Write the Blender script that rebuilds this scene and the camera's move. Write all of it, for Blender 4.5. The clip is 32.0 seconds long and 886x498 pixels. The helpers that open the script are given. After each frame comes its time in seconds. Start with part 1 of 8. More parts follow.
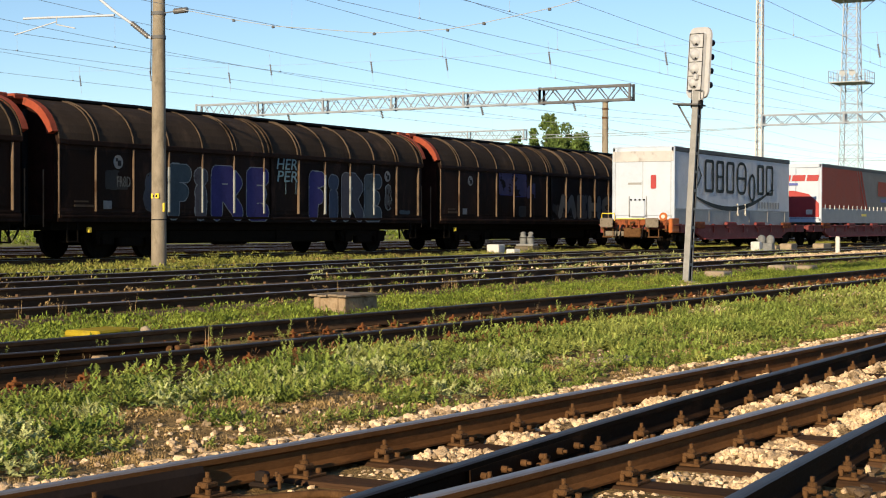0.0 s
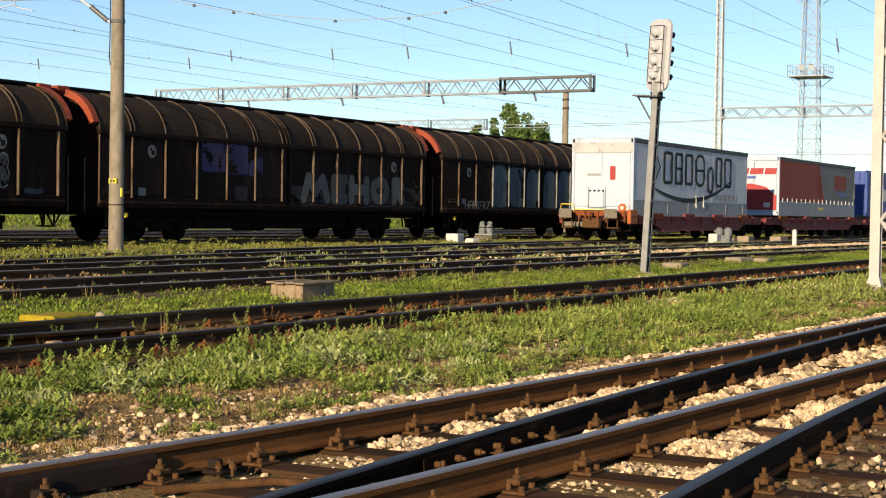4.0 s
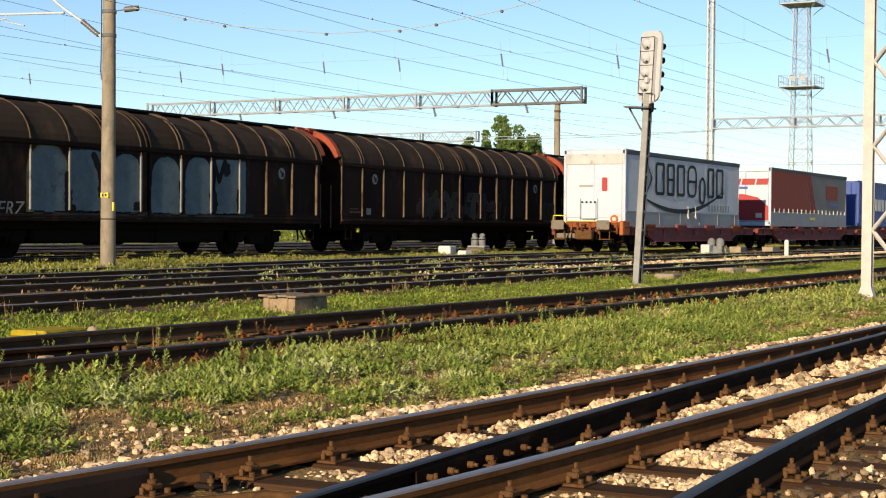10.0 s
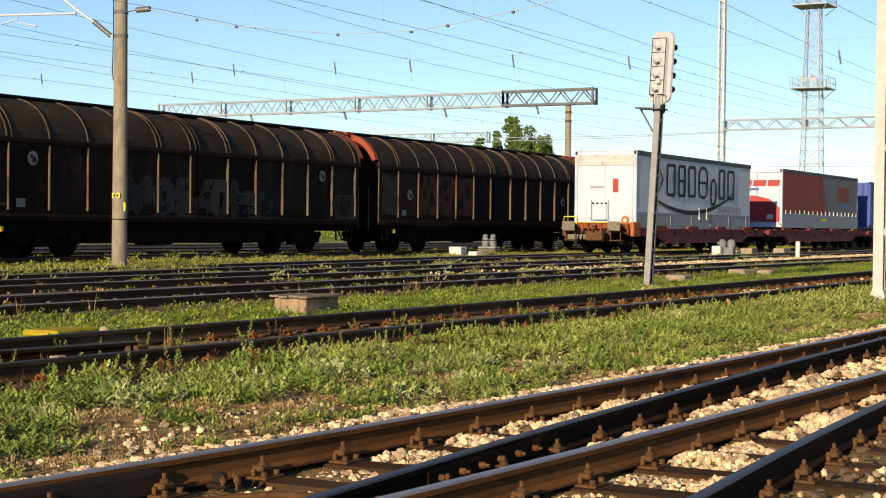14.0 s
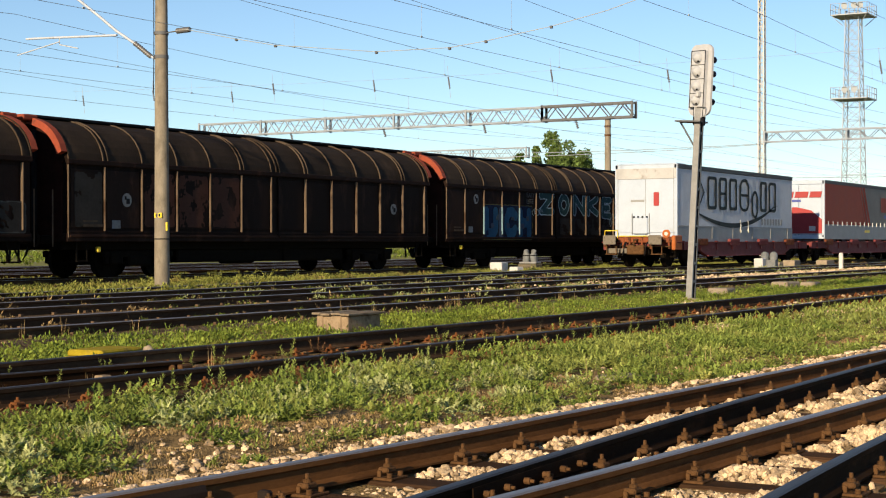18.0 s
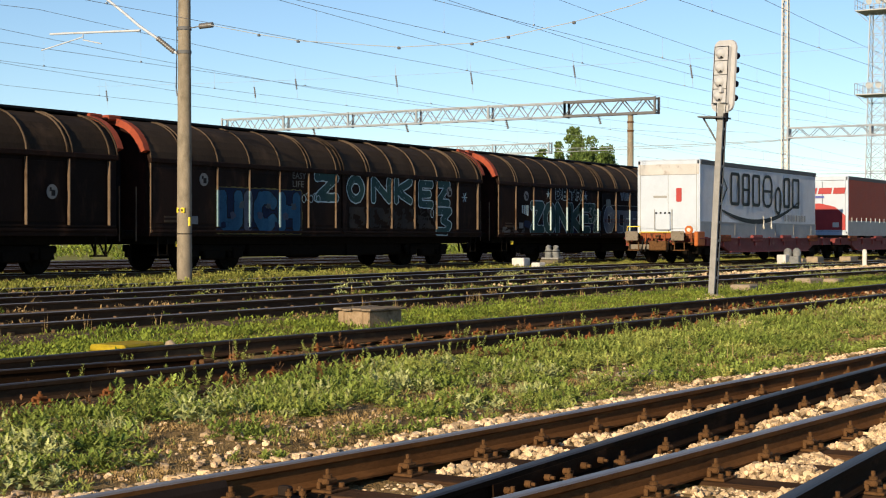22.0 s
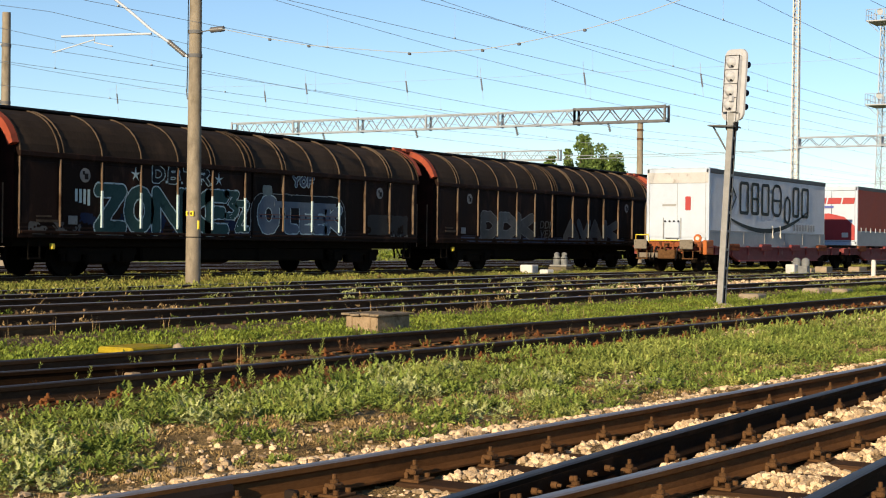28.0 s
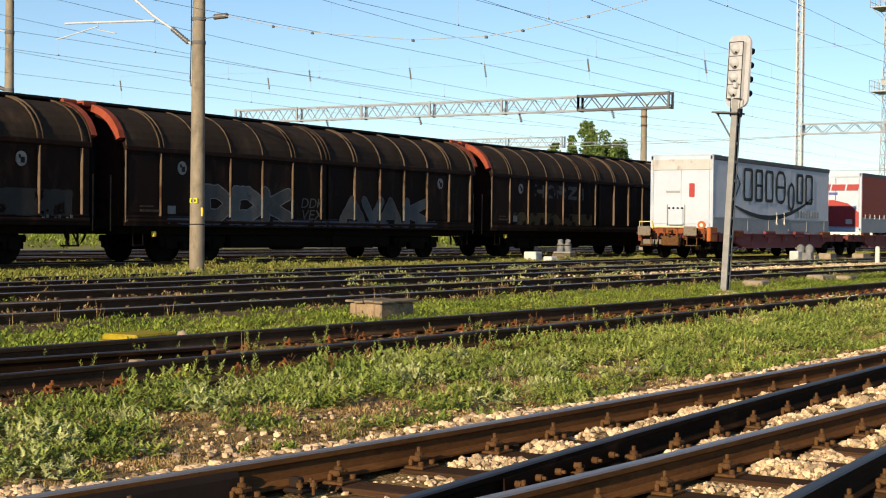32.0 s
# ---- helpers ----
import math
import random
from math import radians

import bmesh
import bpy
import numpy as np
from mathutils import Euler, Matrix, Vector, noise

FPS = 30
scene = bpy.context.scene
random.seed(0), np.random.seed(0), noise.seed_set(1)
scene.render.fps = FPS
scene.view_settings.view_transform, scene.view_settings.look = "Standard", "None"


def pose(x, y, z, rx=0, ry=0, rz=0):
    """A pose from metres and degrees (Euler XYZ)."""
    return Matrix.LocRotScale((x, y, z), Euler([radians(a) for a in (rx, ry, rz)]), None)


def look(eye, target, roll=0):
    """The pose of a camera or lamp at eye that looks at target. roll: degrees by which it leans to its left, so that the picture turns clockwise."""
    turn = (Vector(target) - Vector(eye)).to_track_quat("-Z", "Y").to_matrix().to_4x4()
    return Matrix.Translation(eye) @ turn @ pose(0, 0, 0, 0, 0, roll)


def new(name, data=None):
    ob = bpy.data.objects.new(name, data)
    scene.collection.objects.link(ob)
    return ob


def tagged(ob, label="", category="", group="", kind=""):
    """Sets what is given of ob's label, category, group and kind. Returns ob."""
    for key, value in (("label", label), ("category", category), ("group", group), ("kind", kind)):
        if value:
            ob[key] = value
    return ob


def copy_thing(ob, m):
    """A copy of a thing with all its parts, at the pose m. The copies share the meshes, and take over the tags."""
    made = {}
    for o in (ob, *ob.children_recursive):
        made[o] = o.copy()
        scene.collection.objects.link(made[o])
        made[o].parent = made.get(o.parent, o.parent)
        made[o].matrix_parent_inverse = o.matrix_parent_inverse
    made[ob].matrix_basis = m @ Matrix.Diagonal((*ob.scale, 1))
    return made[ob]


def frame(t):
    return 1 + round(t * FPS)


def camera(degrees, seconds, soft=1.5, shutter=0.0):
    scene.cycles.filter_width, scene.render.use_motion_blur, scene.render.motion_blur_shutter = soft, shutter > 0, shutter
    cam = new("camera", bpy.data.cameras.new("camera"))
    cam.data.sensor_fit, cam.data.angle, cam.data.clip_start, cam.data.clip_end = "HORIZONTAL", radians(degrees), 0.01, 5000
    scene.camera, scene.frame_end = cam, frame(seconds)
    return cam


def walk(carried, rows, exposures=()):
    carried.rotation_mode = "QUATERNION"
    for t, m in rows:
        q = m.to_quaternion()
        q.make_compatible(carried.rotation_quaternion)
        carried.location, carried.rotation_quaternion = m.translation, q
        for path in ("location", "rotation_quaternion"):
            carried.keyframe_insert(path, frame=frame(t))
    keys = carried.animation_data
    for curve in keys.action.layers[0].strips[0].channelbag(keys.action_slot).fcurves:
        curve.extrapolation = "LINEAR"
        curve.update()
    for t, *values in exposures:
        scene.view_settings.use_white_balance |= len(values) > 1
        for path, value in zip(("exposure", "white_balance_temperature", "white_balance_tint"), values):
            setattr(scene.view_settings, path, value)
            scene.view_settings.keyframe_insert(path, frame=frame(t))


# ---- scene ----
LENS = 32.0
cam = camera(LENS, 32.0, soft=1.1)
ROWS = [
    (0, pose(-0.015, 0.014, 1.123, 89.117, -0.154, -59.806)),
    (0.5, pose(-0.009, 0.014, 1.124, 89.191, -0.400, -59.782)),
    (1, pose(-0.012, 0.011, 1.124, 89.247, -0.704, -60.014)),
    (1.5, pose(-0.006, 0.012, 1.120, 89.259, -0.709, -60.247)),
    (2, pose(0.001, 0.009, 1.121, 89.134, -0.772, -60.571)),
    (2.5, pose(0.001, 0.013, 1.123, 88.958, -0.756, -60.909)),
    (3, pose(0.000, 0.009, 1.124, 88.736, -0.658, -61.113)),
    (3.5, pose(0.002, 0.006, 1.122, 88.681, -0.801, -61.227)),
    (5.5, pose(-0.007, 0.005, 1.123, 88.849, -0.737, -61.502)),
    (6, pose(-0.005, 0.003, 1.121, 88.954, -0.884, -61.656)),
    (6.5, pose(-0.011, 0.001, 1.122, 89.021, -0.915, -61.751)),
    (7, pose(-0.013, 0.005, 1.125, 89.157, -0.682, -61.745)),
    (7.5, pose(-0.010, 0.002, 1.125, 89.283, -0.564, -61.479)),
    (8, pose(-0.007, 0.001, 1.124, 89.392, -0.580, -61.338)),
    (8.5, pose(-0.003, 0.001, 1.121, 89.418, -0.528, -61.310)),
    (9, pose(0.000, -0.000, 1.120, 89.310, -0.740, -61.361)),
    (9.5, pose(-0.001, 0.002, 1.122, 89.199, -0.719, -61.568)),
    (10, pose(0.005, -0.000, 1.123, 89.173, -0.495, -61.577)),
    (10.5, pose(0.004, -0.001, 1.122, 89.280, -0.466, -61.580)),
    (11, pose(-0.002, -0.003, 1.121, 89.320, -0.527, -61.471)),
    (11.5, pose(-0.003, -0.002, 1.121, 89.298, -0.637, -61.306)),
    (12, pose(-0.002, 0.003, 1.122, 89.318, -0.617, -61.117)),
    (12.5, pose(-0.004, 0.003, 1.122, 89.368, -0.487, -61.007)),
    (13, pose(-0.001, 0.005, 1.119, 89.280, -0.709, -61.148)),
    (13.5, pose(-0.004, 0.003, 1.121, 89.174, -0.661, -61.177)),
    (14, pose(-0.002, 0.006, 1.121, 89.203, -0.596, -61.186)),
    (14.5, pose(-0.005, 0.008, 1.123, 89.377, -0.506, -61.210)),
    (16.5, pose(-0.010, 0.007, 1.124, 89.743, 0.161, -59.952)),
    (17, pose(-0.007, 0.004, 1.125, 89.827, 0.102, -59.889)),
    (17.5, pose(-0.013, 0.005, 1.125, 89.882, 0.157, -59.772)),
    (18, pose(-0.011, 0.009, 1.122, 89.788, 0.094, -59.688)),
    (18.5, pose(-0.006, 0.005, 1.124, 89.670, 0.035, -59.516)),
    (19, pose(-0.002, 0.008, 1.123, 89.596, 0.079, -59.409)),
    (19.5, pose(0.002, 0.007, 1.124, 89.531, 0.127, -59.176)),
    (20, pose(0.003, 0.006, 1.124, 89.481, -0.001, -59.022)),
    (20.5, pose(-0.003, 0.007, 1.125, 89.470, -0.109, -58.980)),
    (21, pose(-0.001, 0.011, 1.125, 89.529, -0.076, -58.989)),
    (21.5, pose(-0.001, 0.001, 1.129, 89.637, -0.103, -58.943)),
    (22, pose(-0.004, 0.005, 1.126, 89.617, -0.047, -58.864)),
    (22.5, pose(-0.000, 0.011, 1.121, 89.438, -0.259, -58.611)),
    (23, pose(-0.002, 0.012, 1.125, 89.323, -0.394, -58.412)),
    (23.5, pose(-0.006, 0.011, 1.126, 89.358, -0.484, -58.310)),
    (24, pose(-0.002, 0.013, 1.125, 89.443, -0.391, -58.338)),
    (24.5, pose(-0.005, 0.013, 1.125, 89.436, -0.471, -58.356)),
    (25, pose(-0.004, 0.010, 1.125, 89.476, -0.379, -58.319)),
    (25.5, pose(-0.004, 0.007, 1.130, 89.535, -0.596, -58.388)),
    (27.5, pose(-0.003, 0.010, 1.124, 89.760, -0.256, -58.500)),
    (28, pose(-0.008, 0.007, 1.127, 89.836, -0.653, -58.553)),
    (28.5, pose(-0.006, 0.012, 1.124, 89.818, -0.698, -58.543)),
    (29, pose(-0.011, 0.013, 1.129, 89.812, -0.849, -58.512)),
    (29.5, pose(-0.013, 0.012, 1.124, 89.874, -0.768, -58.493)),
    (30, pose(-0.016, 0.011, 1.124, 89.862, -0.587, -58.385)),
    (30.5, pose(-0.012, 0.013, 1.121, 89.688, -0.557, -58.270)),
    (31, pose(-0.009, 0.013, 1.123, 89.480, -0.622, -58.247)),
    (31.5, pose(-0.008, 0.011, 1.127, 89.318, -0.654, -58.226)),
    (32, pose(-0.007, 0.011, 1.127, 89.350, -0.610, -58.418)),
]
EXPOSURE = 0.65
walk(cam, ROWS, [(t, EXPOSURE + d) for t, d in ((0, -0.03), (3, -0.03), (7, 0.0), (14, -0.03), (17, -0.02), (18, -0.09), (23, -0.08), (24.5, -0.01), (28, -0.03), (32, -0.05))])

# world axes: x runs along the tracks (away to the right), y across them (away from the viewer), z up
SUN_AZ, SUN_EL = radians(183.0), radians(17)     # where the low sun stands, from the x axis
world = bpy.data.worlds.new("sky")
scene.world = world
world.use_nodes = True
wn = world.node_tree
sky = wn.nodes.new("ShaderNodeTexSky")
sky.sky_type = "NISHITA"
sky.sun_disc = False
sky.sun_elevation = SUN_EL
sky.sun_rotation = radians(90) - SUN_AZ
sky.air_density, sky.dust_density, sky.ozone_density = 0.85, 0.0, 2.7
bg = wn.nodes["Background"]
bg.inputs["Strength"].default_value = 0.093
wn.links.new(sky.outputs[0], bg.inputs["Color"])
sun = new("sun", bpy.data.lights.new("sun", "SUN"))
sun.data.energy, sun.data.angle, sun.data.color = 5.0, radians(0.6), (1.0, 0.78, 0.50)
sun.matrix_world = look((0, 0, 0), (-math.cos(SUN_AZ) * math.cos(SUN_EL), -math.sin(SUN_AZ) * math.cos(SUN_EL), -math.sin(SUN_EL)))


# ---------- mesh and material helpers ----------
class Mesh:
    """Collects faces, with a material slot for each, and turns into one mesh."""

    def __init__(self):
        self.v, self.f, self.m, self.smooth = [], [], [], []

    def add(self, verts, faces, slot=0, smooth=False):
        o = len(self.v)
        self.v += [tuple(p) for p in verts]
        self.f += [tuple(i + o for i in f) for f in faces]
        self.m += [slot] * len(faces)
        self.smooth += [smooth] * len(faces)
        return self

    def box(self, lo, hi, bevel=0.0, slot=0, turn=None):
        x0, y0, z0 = lo
        x1, y1, z1 = hi
        b = min(bevel, (x1 - x0) * 0.45, (y1 - y0) * 0.45, (z1 - z0) * 0.45)
        if b <= 0:
            v = [(x0, y0, z0), (x1, y0, z0), (x1, y1, z0), (x0, y1, z0), (x0, y0, z1), (x1, y0, z1), (x1, y1, z1), (x0, y1, z1)]
            f = [(0, 3, 2, 1), (4, 5, 6, 7), (0, 1, 5, 4), (1, 2, 6, 5), (2, 3, 7, 6), (3, 0, 4, 7)]
        else:
            v, f = [], []
            c = {}
            for i, x in enumerate((x0, x1)):
                for j, y in enumerate((y0, y1)):
                    for k, z in enumerate((z0, z1)):
                        sx, sy, sz = (b, -b)[i], (b, -b)[j], (b, -b)[k]
                        c[i, j, k] = len(v)
                        v += [(x, y + sy, z + sz), (x + sx, y, z + sz), (x + sx, y + sy, z)]
            q = lambda *ks: f.append(tuple(c[k[:3]] + k[3] for k in ks))
            for i in (0, 1):
                o = [(i, 0, 0, 0), (i, 1, 0, 0), (i, 1, 1, 0), (i, 0, 1, 0)]
                q(*(o if i else o[::-1]))
                o = [(0, i, 0, 1), (1, i, 0, 1), (1, i, 1, 1), (0, i, 1, 1)]
                q(*(o[::-1] if i else o))
                o = [(0, 0, i, 2), (1, 0, i, 2), (1, 1, i, 2), (0, 1, i, 2)]
                q(*(o if i else o[::-1]))
            for i in (0, 1):
                for j in (0, 1):
                    q((i, j, 0, 0), (i, j, 0, 1), (i, j, 1, 1), (i, j, 1, 0))
                    q((i, 0, j, 0), (i, 0, j, 2), (i, 1, j, 2), (i, 1, j, 0))
                    q((0, i, j, 1), (0, i, j, 2), (1, i, j, 2), (1, i, j, 1))
                    for k in (0, 1):
                        q((i, j, k, 0), (i, j, k, 1), (i, j, k, 2))
        if turn is not None:
            v = [turn @ Vector(p) for p in v]
        return self.add(v, f, slot)

    def tube(self, pts, r, n=8, slot=0, smooth=True, caps=True, up=(0, 0, 1)):
        """A round bar along points; r is one radius or one for each point."""
        pts = [Vector(p) for p in pts]
        rr = r if hasattr(r, "__len__") else [r] * len(pts)
        v, f = [], []
        for i, p in enumerate(pts):
            d = (pts[min(i + 1, len(pts) - 1)] - pts[max(i - 1, 0)]).normalized()
            a = d.cross(Vector(up))
            if a.length < 1e-3:
                a = d.cross(Vector((1, 0, 0)))
            a.normalize()
            b = a.cross(d)
            v += [p + rr[i] * (math.cos(t) * a + math.sin(t) * b) for t in (2 * math.pi * k / n for k in range(n))]
        for i in range(len(pts) - 1):
            f += [(i * n + k, i * n + (k + 1) % n, (i + 1) * n + (k + 1) % n, (i + 1) * n + k) for k in range(n)]
        self.add(v, f, slot, smooth)
        if caps:
            self.add(v[:n], [tuple(range(n))], slot)
            self.add(v[-n:], [tuple(range(n - 1, -1, -1))], slot)
        return self

    def sweep(self, profile, pts, slot=0, caps=True, smooth=False):
        """A closed profile of (across, up) along points on a nearly level line."""
        pts = [Vector(p) for p in pts]
        n = len(profile)
        v, f = [], []
        for i, p in enumerate(pts):
            d = pts[min(i + 1, len(pts) - 1)] - pts[max(i - 1, 0)]
            side = Vector((-d.y, d.x, 0)).normalized()
            v += [p + a * side + Vector((0, 0, b)) for a, b in profile]
        for i in range(len(pts) - 1):
            f += [(i * n + k, (i + 1) * n + k, (i + 1) * n + (k + 1) % n, i * n + (k + 1) % n) for k in range(n)]
        self.add(v, f, slot, smooth)
        if caps:
            self.add(v[:n], [tuple(range(n))], slot)
            self.add(v[-n:], [tuple(range(n - 1, -1, -1))], slot)
        return self

    def plate(self, outline, thick, to, slot=0):
        """A flat outline of (a, b), thickened and placed by the matrix to (a, b, depth)."""
        n = len(outline)
        v = [to @ Vector((a, b, 0)) for a, b in outline] + [to @ Vector((a, b, thick)) for a, b in outline]
        f = [tuple(range(n - 1, -1, -1)), tuple(range(n, 2 * n))] + [(k, (k + 1) % n, n + (k + 1) % n, n + k) for k in range(n)]
        return self.add(v, f, slot)

    def data(self, name, *mats):
        me = bpy.data.meshes.new(name)
        me.from_pydata(self.v, [], self.f)
        for m in mats:
            me.materials.append(m)
        me.polygons.foreach_set("material_index", self.m)
        me.polygons.foreach_set("use_smooth", self.smooth)
        me.validate()
        me.update()
        return me


def part(name, mesh, mats, parent, label="", at=None):
    """One mesh object under a thing or a part."""
    mats = mats if isinstance(mats, (list, tuple)) else [mats]
    me = mesh.data(name, *mats) if isinstance(mesh, Mesh) else mesh
    ob = new(name, me)
    ob.parent = parent
    if at is not None:
        ob.matrix_basis = at
    if label:
        ob["label"] = label
    return ob


def thing(name, label, category, at=None, group="", kind=""):
    """An empty at the base of a thing, which carries its parts."""
    ob = new(name)
    ob.empty_display_size = 0.2
    if at is not None:
        ob.matrix_basis = at
    return tagged(ob, label, category, group, kind)


def solid(name, mesh, mats, label, category, at=None, group="", kind=""):
    """A thing in one mesh."""
    ob = part(name, mesh, mats, None, at=at)
    return tagged(ob, label, category, group, kind)


def bars(arrays, name, mats):
    """One mesh out of numpy arrays of vertices and quads or triangles (all of one size)."""
    v, f = arrays
    me = bpy.data.meshes.new(name)
    n, k = f.shape
    me.vertices.add(len(v))
    me.vertices.foreach_set("co", np.ascontiguousarray(v, dtype=np.float32).ravel())
    me.loops.add(n * k)
    me.loops.foreach_set("vertex_index", f.ravel().astype(np.int32))
    me.polygons.add(n)
    me.polygons.foreach_set("loop_start", np.arange(0, n * k, k, dtype=np.int32))
    me.update(calc_edges=True)
    me.shade_flat()
    for m in mats:
        me.materials.append(m)
    return me


def scatter(templates, places, scale, turn, which, stretch=None):
    """Copies of small templates (verts, faces) at many places, as arrays for bars()."""
    vs, fs, o = [], [], 0
    for k, (tv, tf) in enumerate(templates):
        sel = np.nonzero(which == k)[0]
        if not len(sel):
            continue
        c, s = np.cos(turn[sel]), np.sin(turn[sel])
        p = np.empty((len(sel), len(tv), 3))
        p[:, :, 0] = (c[:, None] * tv[:, 0] - s[:, None] * tv[:, 1]) * scale[sel, None]
        p[:, :, 1] = (s[:, None] * tv[:, 0] + c[:, None] * tv[:, 1]) * scale[sel, None]
        p[:, :, 2] = tv[:, 2] * (scale if stretch is None else stretch)[sel, None]
        p += places[sel][:, None, :]
        vs.append(p.reshape(-1, 3))
        fs.append((tf[None] + (o + np.arange(len(sel)) * len(tv))[:, None, None]).reshape(-1, tf.shape[1]))
        o += len(sel) * len(tv)
    return np.concatenate(vs), np.concatenate(fs)


def material(name, dark, light, scale=6.0, rough=0.7, metal=0.0, bump=0.15, fine=60.0, spots=None, spot_scale=2.0, spot_at=(0.55, 0.7), island=0.0, objects=0.0, stretch=(1, 1, 1), spec=0.4, bump_far=0.02, through_light=0.0):
    """A procedural surface: two colours mixed by broad and fine noise, a third in patches, and fine relief."""
    m = bpy.data.materials.new(name)
    m.use_nodes = True
    nt = m.node_tree
    n, l = nt.nodes, nt.links
    b = n["Principled BSDF"]
    b.inputs["Roughness"].default_value, b.inputs["Metallic"].default_value = rough, metal
    b.inputs["Specular IOR Level"].default_value = spec
    co = n.new("ShaderNodeTexCoord")
    mp = n.new("ShaderNodeMapping")
    mp.inputs["Scale"].default_value = stretch
    l.new(co.outputs["Object"], mp.inputs["Vector"])

    def noise_at(s, detail=5.0):
        t = n.new("ShaderNodeTexNoise")
        t.inputs["Scale"].default_value, t.inputs["Detail"].default_value, t.inputs["Roughness"].default_value = s, detail, 0.65
        l.new(mp.outputs[0], t.inputs["Vector"])
        return t.outputs["Fac"]

    def ramp(src, lo, hi):
        r = n.new("ShaderNodeMapRange")
        r.inputs["From Min"].default_value, r.inputs["From Max"].default_value = lo, hi
        l.new(src, r.inputs["Value"])
        return r.outputs[0]

    def mix(fac, a, c):
        x = n.new("ShaderNodeMix")
        x.data_type = "RGBA"
        for sock, val in ((x.inputs["Factor"], fac), (x.inputs["A"], a), (x.inputs["B"], c)):
            if isinstance(val, tuple):
                sock.default_value = (*val, 1.0)
            elif isinstance(val, (int, float)):
                sock.default_value = val
            else:
                l.new(val, sock)
        return x.outputs["Result"]

    broad, grain = noise_at(scale), noise_at(fine, 3.0)
    col = mix(ramp(broad, 0.32, 0.68), dark, light)
    grey = mix(ramp(grain, 0.25, 0.75), tuple(c * 0.72 for c in dark), light)
    col = mix(0.35, col, grey)
    if spots:
        col = mix(ramp(noise_at(spot_scale), *spot_at), col, spots)
    for amount, kind, out in ((island, "ShaderNodeNewGeometry", "Random Per Island"), (objects, "ShaderNodeObjectInfo", "Random")):
        if amount:
            h = n.new("ShaderNodeHueSaturation")
            r = n.new("ShaderNodeMapRange")
            r.inputs["To Min"].default_value, r.inputs["To Max"].default_value = 1 - amount, 1 + amount
            l.new(n.new(kind).outputs[out], r.inputs["Value"])
            l.new(r.outputs[0], h.inputs["Value"])
            l.new(col, h.inputs["Color"])
            col = h.outputs[0]
    l.new(col, b.inputs["Base Color"])
    if bump:
        bp = n.new("ShaderNodeBump")
        bp.inputs["Strength"].default_value, bp.inputs["Distance"].default_value = bump, bump_far
        l.new(grain, bp.inputs["Height"])
        l.new(bp.outputs[0], b.inputs["Normal"])
    rr = n.new("ShaderNodeMapRange")
    rr.inputs["To Min"].default_value, rr.inputs["To Max"].default_value = max(0.05, rough - 0.12), min(1, rough + 0.12)
    l.new(broad, rr.inputs["Value"])
    l.new(rr.outputs[0], b.inputs["Roughness"])
    if through_light:
        tr, ms = n.new("ShaderNodeBsdfTranslucent"), n.new("ShaderNodeMixShader")
        l.new(col, tr.inputs["Color"])
        ms.inputs["Fac"].default_value = through_light
        l.new(b.outputs[0], ms.inputs[1])
        l.new(tr.outputs[0], ms.inputs[2])
        l.new(ms.outputs[0], n["Material Output"].inputs["Surface"])
    return m


# ---------- materials ----------
M_SOIL = material("dry_soil_and_turf", (0.130, 0.084, 0.036), (0.345, 0.240, 0.112), 2.2, 0.95, bump=0.8, fine=34, spots=(0.10, 0.070, 0.028), spot_scale=3.2, spot_at=(0.53, 0.68), spec=0.03, bump_far=0.04)
M_STONE = material("pale_limestone_ballast", (0.32, 0.23, 0.140), (0.76, 0.585, 0.39), 9, 0.85, bump=0.4, fine=90, spots=(0.13, 0.082, 0.044), spot_scale=16, spot_at=(0.58, 0.71), island=0.55, spec=0.06)
M_STONE_TAN = material("dusty_tan_stone", (0.24, 0.165, 0.10), (0.60, 0.45, 0.31), 9, 0.9, bump=0.4, fine=90, spots=(0.11, 0.07, 0.038), spot_scale=16, spot_at=(0.58, 0.70), island=0.55, spec=0.06)
# rusty stone tone, dark enough to carry shade outside the near rail
M_STONE_DARK = material("rusty_shade_dark_ballast", (0.055, 0.037, 0.024), (0.14, 0.10, 0.066), 9, 0.9, bump=0.4, fine=90, island=0.4, spec=0.1)
M_BED = material("dirty_ballast_bed", (0.062, 0.043, 0.027), (0.19, 0.135, 0.083), 5, 0.95, bump=0.9, fine=38, spots=(0.30, 0.225, 0.145), spot_scale=14, spot_at=(0.56, 0.66), bump_far=0.05, spec=0.08)
M_BED_DARK = material("oil_black_track_bed", (0.040, 0.029, 0.019), (0.135, 0.095, 0.058), 3, 0.95, bump=0.9, fine=38, spots=(0.24, 0.18, 0.11), spot_scale=6, spot_at=(0.55, 0.68), bump_far=0.05, spec=0.05)
M_PLATE = material("dark_stock_rail_plate", (0.013, 0.009, 0.0075), (0.030, 0.021, 0.017), 2, 0.7, bump=0.1, fine=70, spots=(0.060, 0.038, 0.026), spot_scale=5, spot_at=(0.64, 0.78), spec=0.1)
M_TIMBER_OLD = material("oil_black_sleeper", (0.050, 0.033, 0.021), (0.150, 0.100, 0.062), 3, 0.95, bump=0.4, fine=34, island=0.4, spec=0.05)
M_TURF = material("far_turf", (0.13, 0.14, 0.04), (0.30, 0.28, 0.10), 0.35, 0.95, bump=0.8, fine=6, spots=(0.24, 0.19, 0.10), spot_scale=0.16, spot_at=(0.58, 0.70), spec=0.05)
